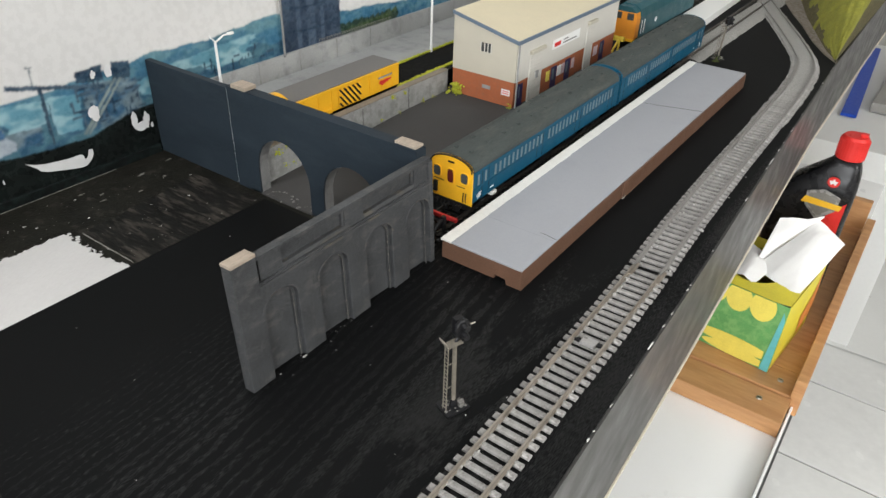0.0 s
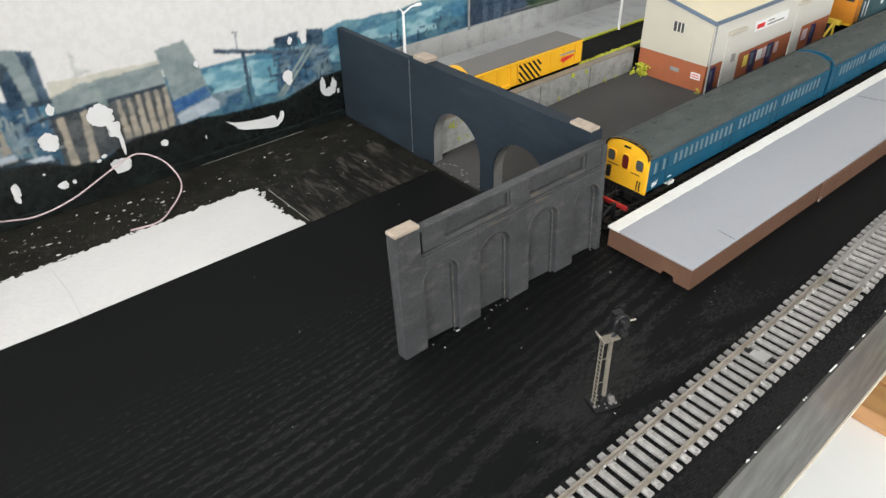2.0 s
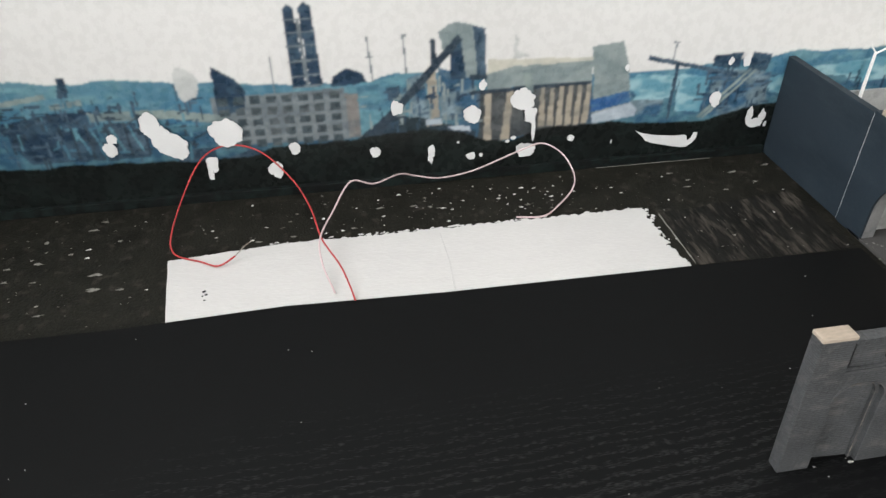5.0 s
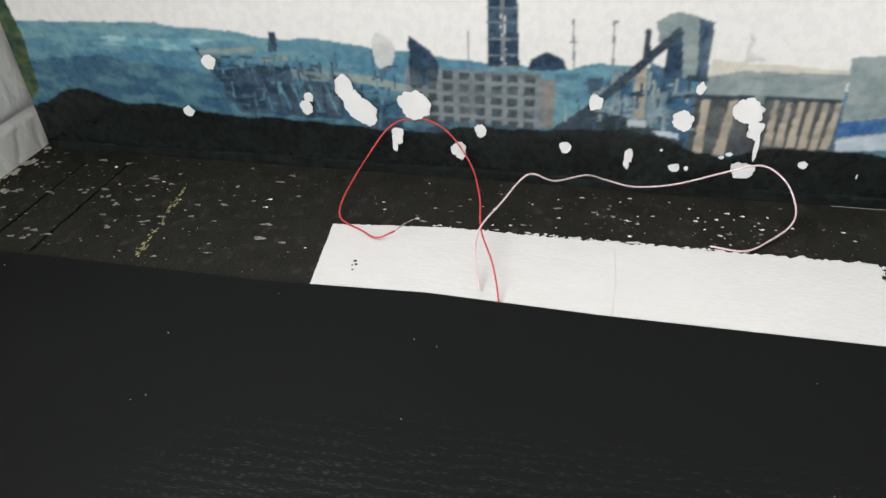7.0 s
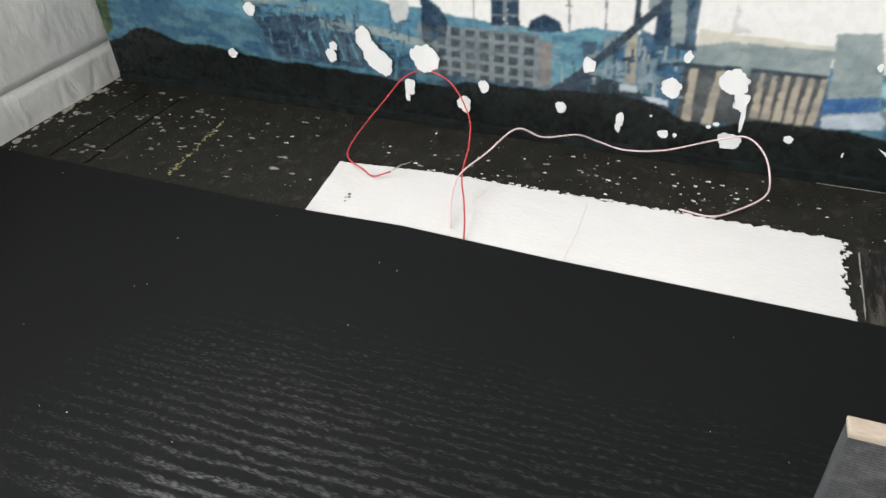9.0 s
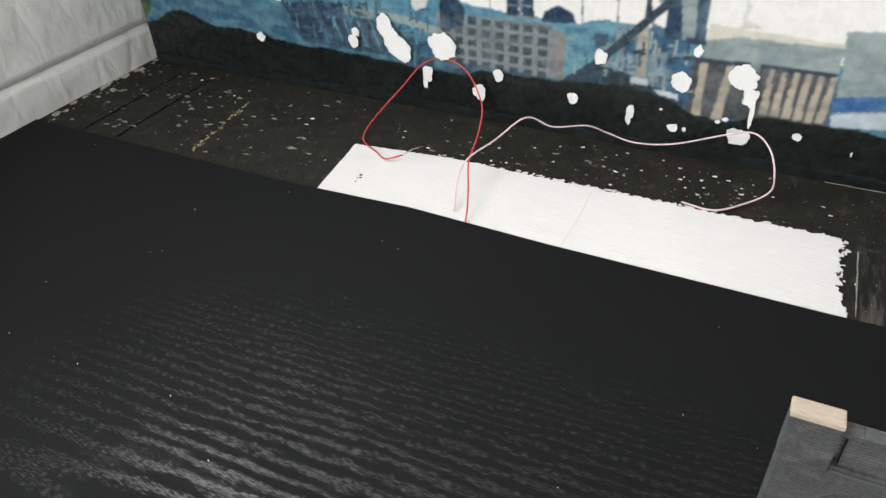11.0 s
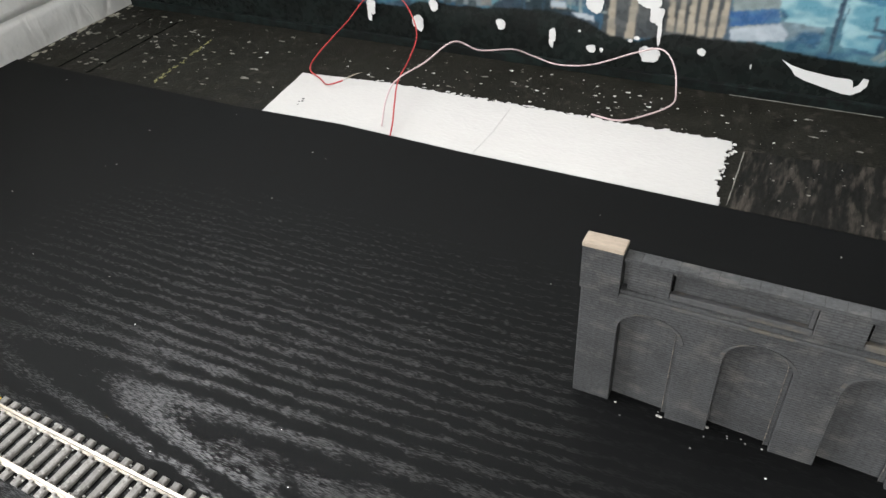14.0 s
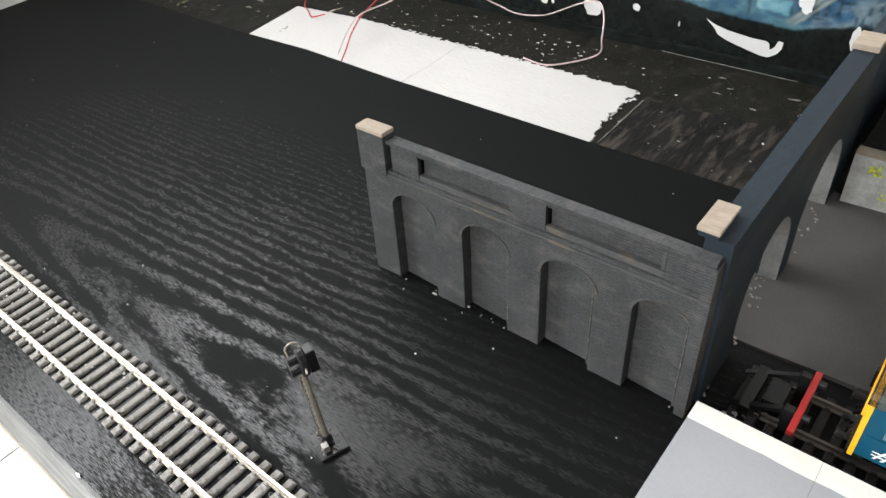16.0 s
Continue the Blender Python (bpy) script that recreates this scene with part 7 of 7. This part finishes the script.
def tissue_box():
    t = thing("tissue_box", "yellow and green floral tissue box with pulled tissue", "tissue box")
    w, d, h = 0.115, 0.125, 0.0930
    part("front_panel", box(-w, 0, 0, 0.0008, 0, h), "card_green", t, "green panel with yellow petals")
    part("right_panel", box(-0.0008, 0, 0.0009, d, 0, h), "card_yellow", t)
    part("left_panel", box(-w, -w + 0.0008, 0.0009, d, 0, h), "card_yellow", t)
    part("back_panel", box(-w + 0.0009, -0.0009, d - 0.0008, d, 0, h), "card_yellow", t)
    n = 28
    bm = bmesh.new()
    o_ = [(-w / 2 + 0.033 * math.cos(2 * math.pi * k / n), d / 2 + 0.042 * math.sin(2 * math.pi * k / n)) for k in range(n)]
    q = []
    for x, y in o_:
        a, b = x + w / 2, y - d / 2
        f = 1 / max(abs(a) / (w / 2), abs(b) / (d / 2))
        q.append((-w / 2 + a * f, d / 2 + b * f))
    vi, vo = [bm.verts.new((x, y, h)) for x, y in o_], [bm.verts.new((x, y, h)) for x, y in q]
    for k in range(n):
        bm.faces.new((vi[k], vi[(k + 1) % n], vo[(k + 1) % n], vo[k]))
    part("top_panel", bm, "card_yellow", t)
    for k, (cx, cz, rx, rz) in enumerate([(-w + 0.006 + 0.0275 * i, h - 0.012, 0.0145, 0.019) for i in range(4)] + [(-w * 0.40, 0.0195, 0.047, 0.0085), (-w * 0.36, 0.0070, 0.040, 0.0068)]):
        pts = [(min(max(cx + rx * math.cos(2 * math.pi * j / 28), -w + 0.0004), -0.0105 if cz < 0.03 else -0.0006), min(max(cz + rz * math.sin(2 * math.pi * j / 28), 0.0004), h - 0.0004)) for j in range(28)]
        part("printed_petal", flat(pts, lambda a, b: (a, -0.0004 - 0.00003 * k, b)), "card_petal", t)
    part("teal_edge", flat([(-0.010, 0.0), (-0.0003, 0.0), (-0.0003, 0.075), (-0.004, 0.085)], lambda a, b: (a, -0.0008, b)), "card_teal", t)
    bm = bmesh.new()
    for k in range(3):
        flat([(d - 0.004 - 0.02 * k, 0.01), (d - 0.002, 0.05 - 0.01 * k), (d - 0.002, 0.085 - 0.01 * k), (d - 0.03 - 0.01 * k, 0.04)], lambda a, b: (0.0004 + 0.0002 * k, a, b), bm)
    part("printed_leaves", bm, "card_orange", t)
    part("inside", box(-w + 0.002, -0.002, 0.002, d - 0.002, 0.001, 0.03), "grey_plastic", t)
    t.matrix_world = pose(0.062, 0.570, CZ + 0.0248, 0, 0, -6)
    # crumpled tissue out of the slot: three soft folds
    inv = t.matrix_world.inverted()

    def fold(c, sag, seed):
        bm = bmesh.new()
        n = 18
        c = [inv @ Vector(p) for p in c]
        gv = []
        for i in range(n + 1):
            row = []
            for j in range(n + 1):
                u, v = i / n, j / n
                p = (c[0] * (1 - u) + c[1] * u) * (1 - v) + (c[3] * (1 - u) + c[2] * u) * v
                p.z += sag * math.sin(math.pi * u) * math.sin(math.pi * v) + 0.0035 * noise.noise((u * 2.5, v * 2.0, seed)) + 0.0008 * noise.noise((u * 9, v * 6, seed))
                row.append(bm.verts.new(p))
            gv.append(row)
        for i in range(n):
            for j in range(n):
                bm.faces.new((gv[i][j], gv[i][j + 1], gv[i + 1][j + 1], gv[i + 1][j]))
        return bm
    part("tissue", fold([(0.006, 0.625, -0.211), (0.062, 0.600, -0.213), (0.085, 0.705, -0.188), (0.050, 0.712, -0.170)], 0.008, 1.0), "tissue", t, "pulled white tissue", smooth=True)
    part("tissue", fold([(0.006, 0.625, -0.211), (0.030, 0.680, -0.200), (0.054, 0.716, -0.168), (0.010, 0.690, -0.172)], 0.004, 5.0), "tissue", t, smooth=True)
    part("tissue", fold([(-0.018, 0.600, -0.209), (0.016, 0.594, -0.211), (0.030, 0.645, -0.208), (-0.022, 0.672, -0.200)], 0.005, 9.0), "tissue", t, smooth=True)
    return t


tissue_box()


def oil_bottle():
    t = thing("oil_bottle", "black plastic motor oil bottle with red screw cap", "oil bottle")
    w, d, H = 0.053, 0.033, 0.214
    bm = bmesh.new()
    rings = []
    for z, sx, sy, ox in ((0.0, 0.94, 0.92, 0), (0.004, 1, 1, 0), (0.06, 1, 1, 0), (0.115, 0.99, 1, 0), (0.145, 0.94, 0.97, 0.003), (0.170, 0.80, 0.88, 0.010), (0.190, 0.58, 0.74, 0.020), (0.205, 0.39, 0.60, 0.026), (H, 0.30, 0.50, 0.0275)):
        rings.append([bm.verts.new((ox + w * sx * math.copysign(abs(math.cos(a)) ** 0.5, math.cos(a)), d * sy * math.copysign(abs(math.sin(a)) ** 0.5, math.sin(a)), z)) for a in (2 * math.pi * k / 32 for k in range(32))])
    for a, b in zip(rings, rings[1:]):
        for k in range(32):
            bm.faces.new((a[k], a[(k + 1) % 32], b[(k + 1) % 32], b[k]))
    bm.faces.new(rings[0][::-1]), bm.faces.new(rings[-1])
    part("bottle_body", bm, "oil_black", t, smooth=True)
    NX = 0.0275
    cap = part("cap", tube([(NX, 0, H), (NX, 0, H + 0.001), (NX, 0, H + 0.030), (NX, 0, H + 0.034)], [0.0185, 0.0195, 0.0182, 0.0155], 32), "oil_red", t, "ribbed red screw cap")
    for k in range(32):
        a = 2 * math.pi * k / 32
        part("rib", box(-0.0005, 0.0005, -0.0005, 0.0005, H + 0.002, H + 0.029), "oil_red", cap).location = (NX + 0.0190 * math.cos(a), 0.0190 * math.sin(a), 0)
    part("cap_tab", box(NX + 0.004, NX + 0.014, -0.004, 0.004, H + 0.034, H + 0.039, 0.001), "oil_red", cap)
    lab = part("label", prism([(-0.040, 0.020), (0.047, 0.020), (0.047, 0.165), (0.030, 0.172), (-0.012, 0.160), (-0.040, 0.140)], "y", -d - 0.0006, -d - 0.0001), "oil_black", t, "glossy black label")
    part("label_panel", prism([(0.012, 0.060), (0.046, 0.060), (0.046, 0.158), (0.030, 0.140), (0.018, 0.120)], "y", -d - 0.0009, -d - 0.0007), "oil_red", lab, "red lower label panel")
    part("shield", prism([(-0.008, 0.164), (0.014, 0.172), (0.037, 0.164), (0.035, 0.142), (0.014, 0.122), (-0.006, 0.142)], "y", -d - 0.0014, -d - 0.0010), "label_silver", lab, "silver shield shape")
    part("shield_inner", prism([(-0.004, 0.161), (0.014, 0.167), (0.033, 0.161), (0.030, 0.144), (0.014, 0.129), (-0.002, 0.144)], "y", -d - 0.0017, -d - 0.0015), "steel", lab)
    part("brand_bar", prism([(-0.012, 0.1455), (0.040, 0.1440), (0.042, 0.1525), (-0.008, 0.1560)], "y", -d - 0.0021, -d - 0.0018), "label_yellow", lab, "yellow wordmark bar")
    part("emblem", tube([(0.021, -d - 0.0003, 0.1855), (0.021, -d - 0.0010, 0.1855)], 0.0082, 18), "oil_red", t, "round red emblem")
    star = [(0.021 + r * math.cos(a), 0.1855 + r * math.sin(a)) for k in range(10) for a, r in ((math.pi / 2 + k * math.pi / 5, 0.0058 if k % 2 == 0 else 0.0024),)]
    part("emblem_star", flat(star, lambda x, z: (x, -d - 0.0013, z)), "white_mark", t)
    t.matrix_world = pose(0.0270, 0.800, CZ + 0.0246, 0, 0, 2) @ Matrix.Diagonal((0.88, 0.88, 0.865, 1))
    return t


oil_bottle()

# sheets, boxes and clutter on the floor beyond
bx = thing("storage_box", "white cardboard box with a blue side flap", "box")
part("box_body", box(-0.26, 0.16, 1.74, 2.75, FLOOR, -0.46, 0.004), "white_card", bx)
part("blue_flap", prism([(-0.068, 1.94), (-0.029, 1.943), (-0.075, 2.66), (-0.107, 2.66)], "z", -0.458, -0.450), "blue_card", bx, "bright blue flap")
part("grey_insert", box(-0.01, 0.10, 2.02, 2.6, -0.458, -0.43, 0.006), "grey_plastic", bx)


def down(x, y):
    """From the sketch plan at 0.83 below the board to the floor."""
    f = (0.254 - FLOOR) / 1.084
    return (0.1034 + (x - 0.1034) * f, -0.1577 + (y + 0.1577) * f)


tagged(link("cardboard_sheet", prism([down(*p) for p in ((-0.05, 2.0), (0.30, 2.05), (0.32, 2.75), (-0.10, 2.72))], "z", FLOOR + 0.0005, FLOOR + 0.004), "tan_card"), "plain tan cardboard sheet lying on the floor", "cardboard")
sheet = tagged(link("paper_sheet", prism([down(*p) for p in ((0.06, 1.439), (0.50, 1.452), (0.50, 2.05), (0.02, 1.99))], "z", FLOOR + 0.0045, FLOOR + 0.0055), "white_card"), "large white paper sheet with faint pencil marks on the floor", "paper")
for x, y, l in ((0.13, 1.72, 0.03), (0.12, 1.70, 0.05), (0.16, 1.93, 0.05), (0.13, 1.95, 0.03)):
    p = down(x, y)
    part("pencil_mark", prism([p, (p[0] + l, p[1] + 0.01), (p[0] + l, p[1] + 0.014), (p[0], p[1] + 0.003)], "z", FLOOR + 0.0056, FLOOR + 0.0058), "p_ghost", sheet)

# ---- floor tiles ----
TILE, JOINT = 0.30, 0.0055
me = bpy.data.meshes.new("tile")
bm = box(JOINT / 2, TILE - JOINT / 2, JOINT / 2, TILE - JOINT / 2, -0.004, 0.0, 0.0012)
bm.to_mesh(me)
bm.free()
me.materials.append(M["tile"])
ox, oy = 0.10 - 2 * TILE, 1.238 - 6 * TILE
for i in range(10):
    for j in range(-6, 14):
        x, y = ox + i * TILE, oy + j * TILE
        if x > -0.9 and x < X1 and y > YB - 0.3 and y < Y1:
            o = new("tile", me)
            o.parent = floor
            o.location = (x, y, FLOOR)
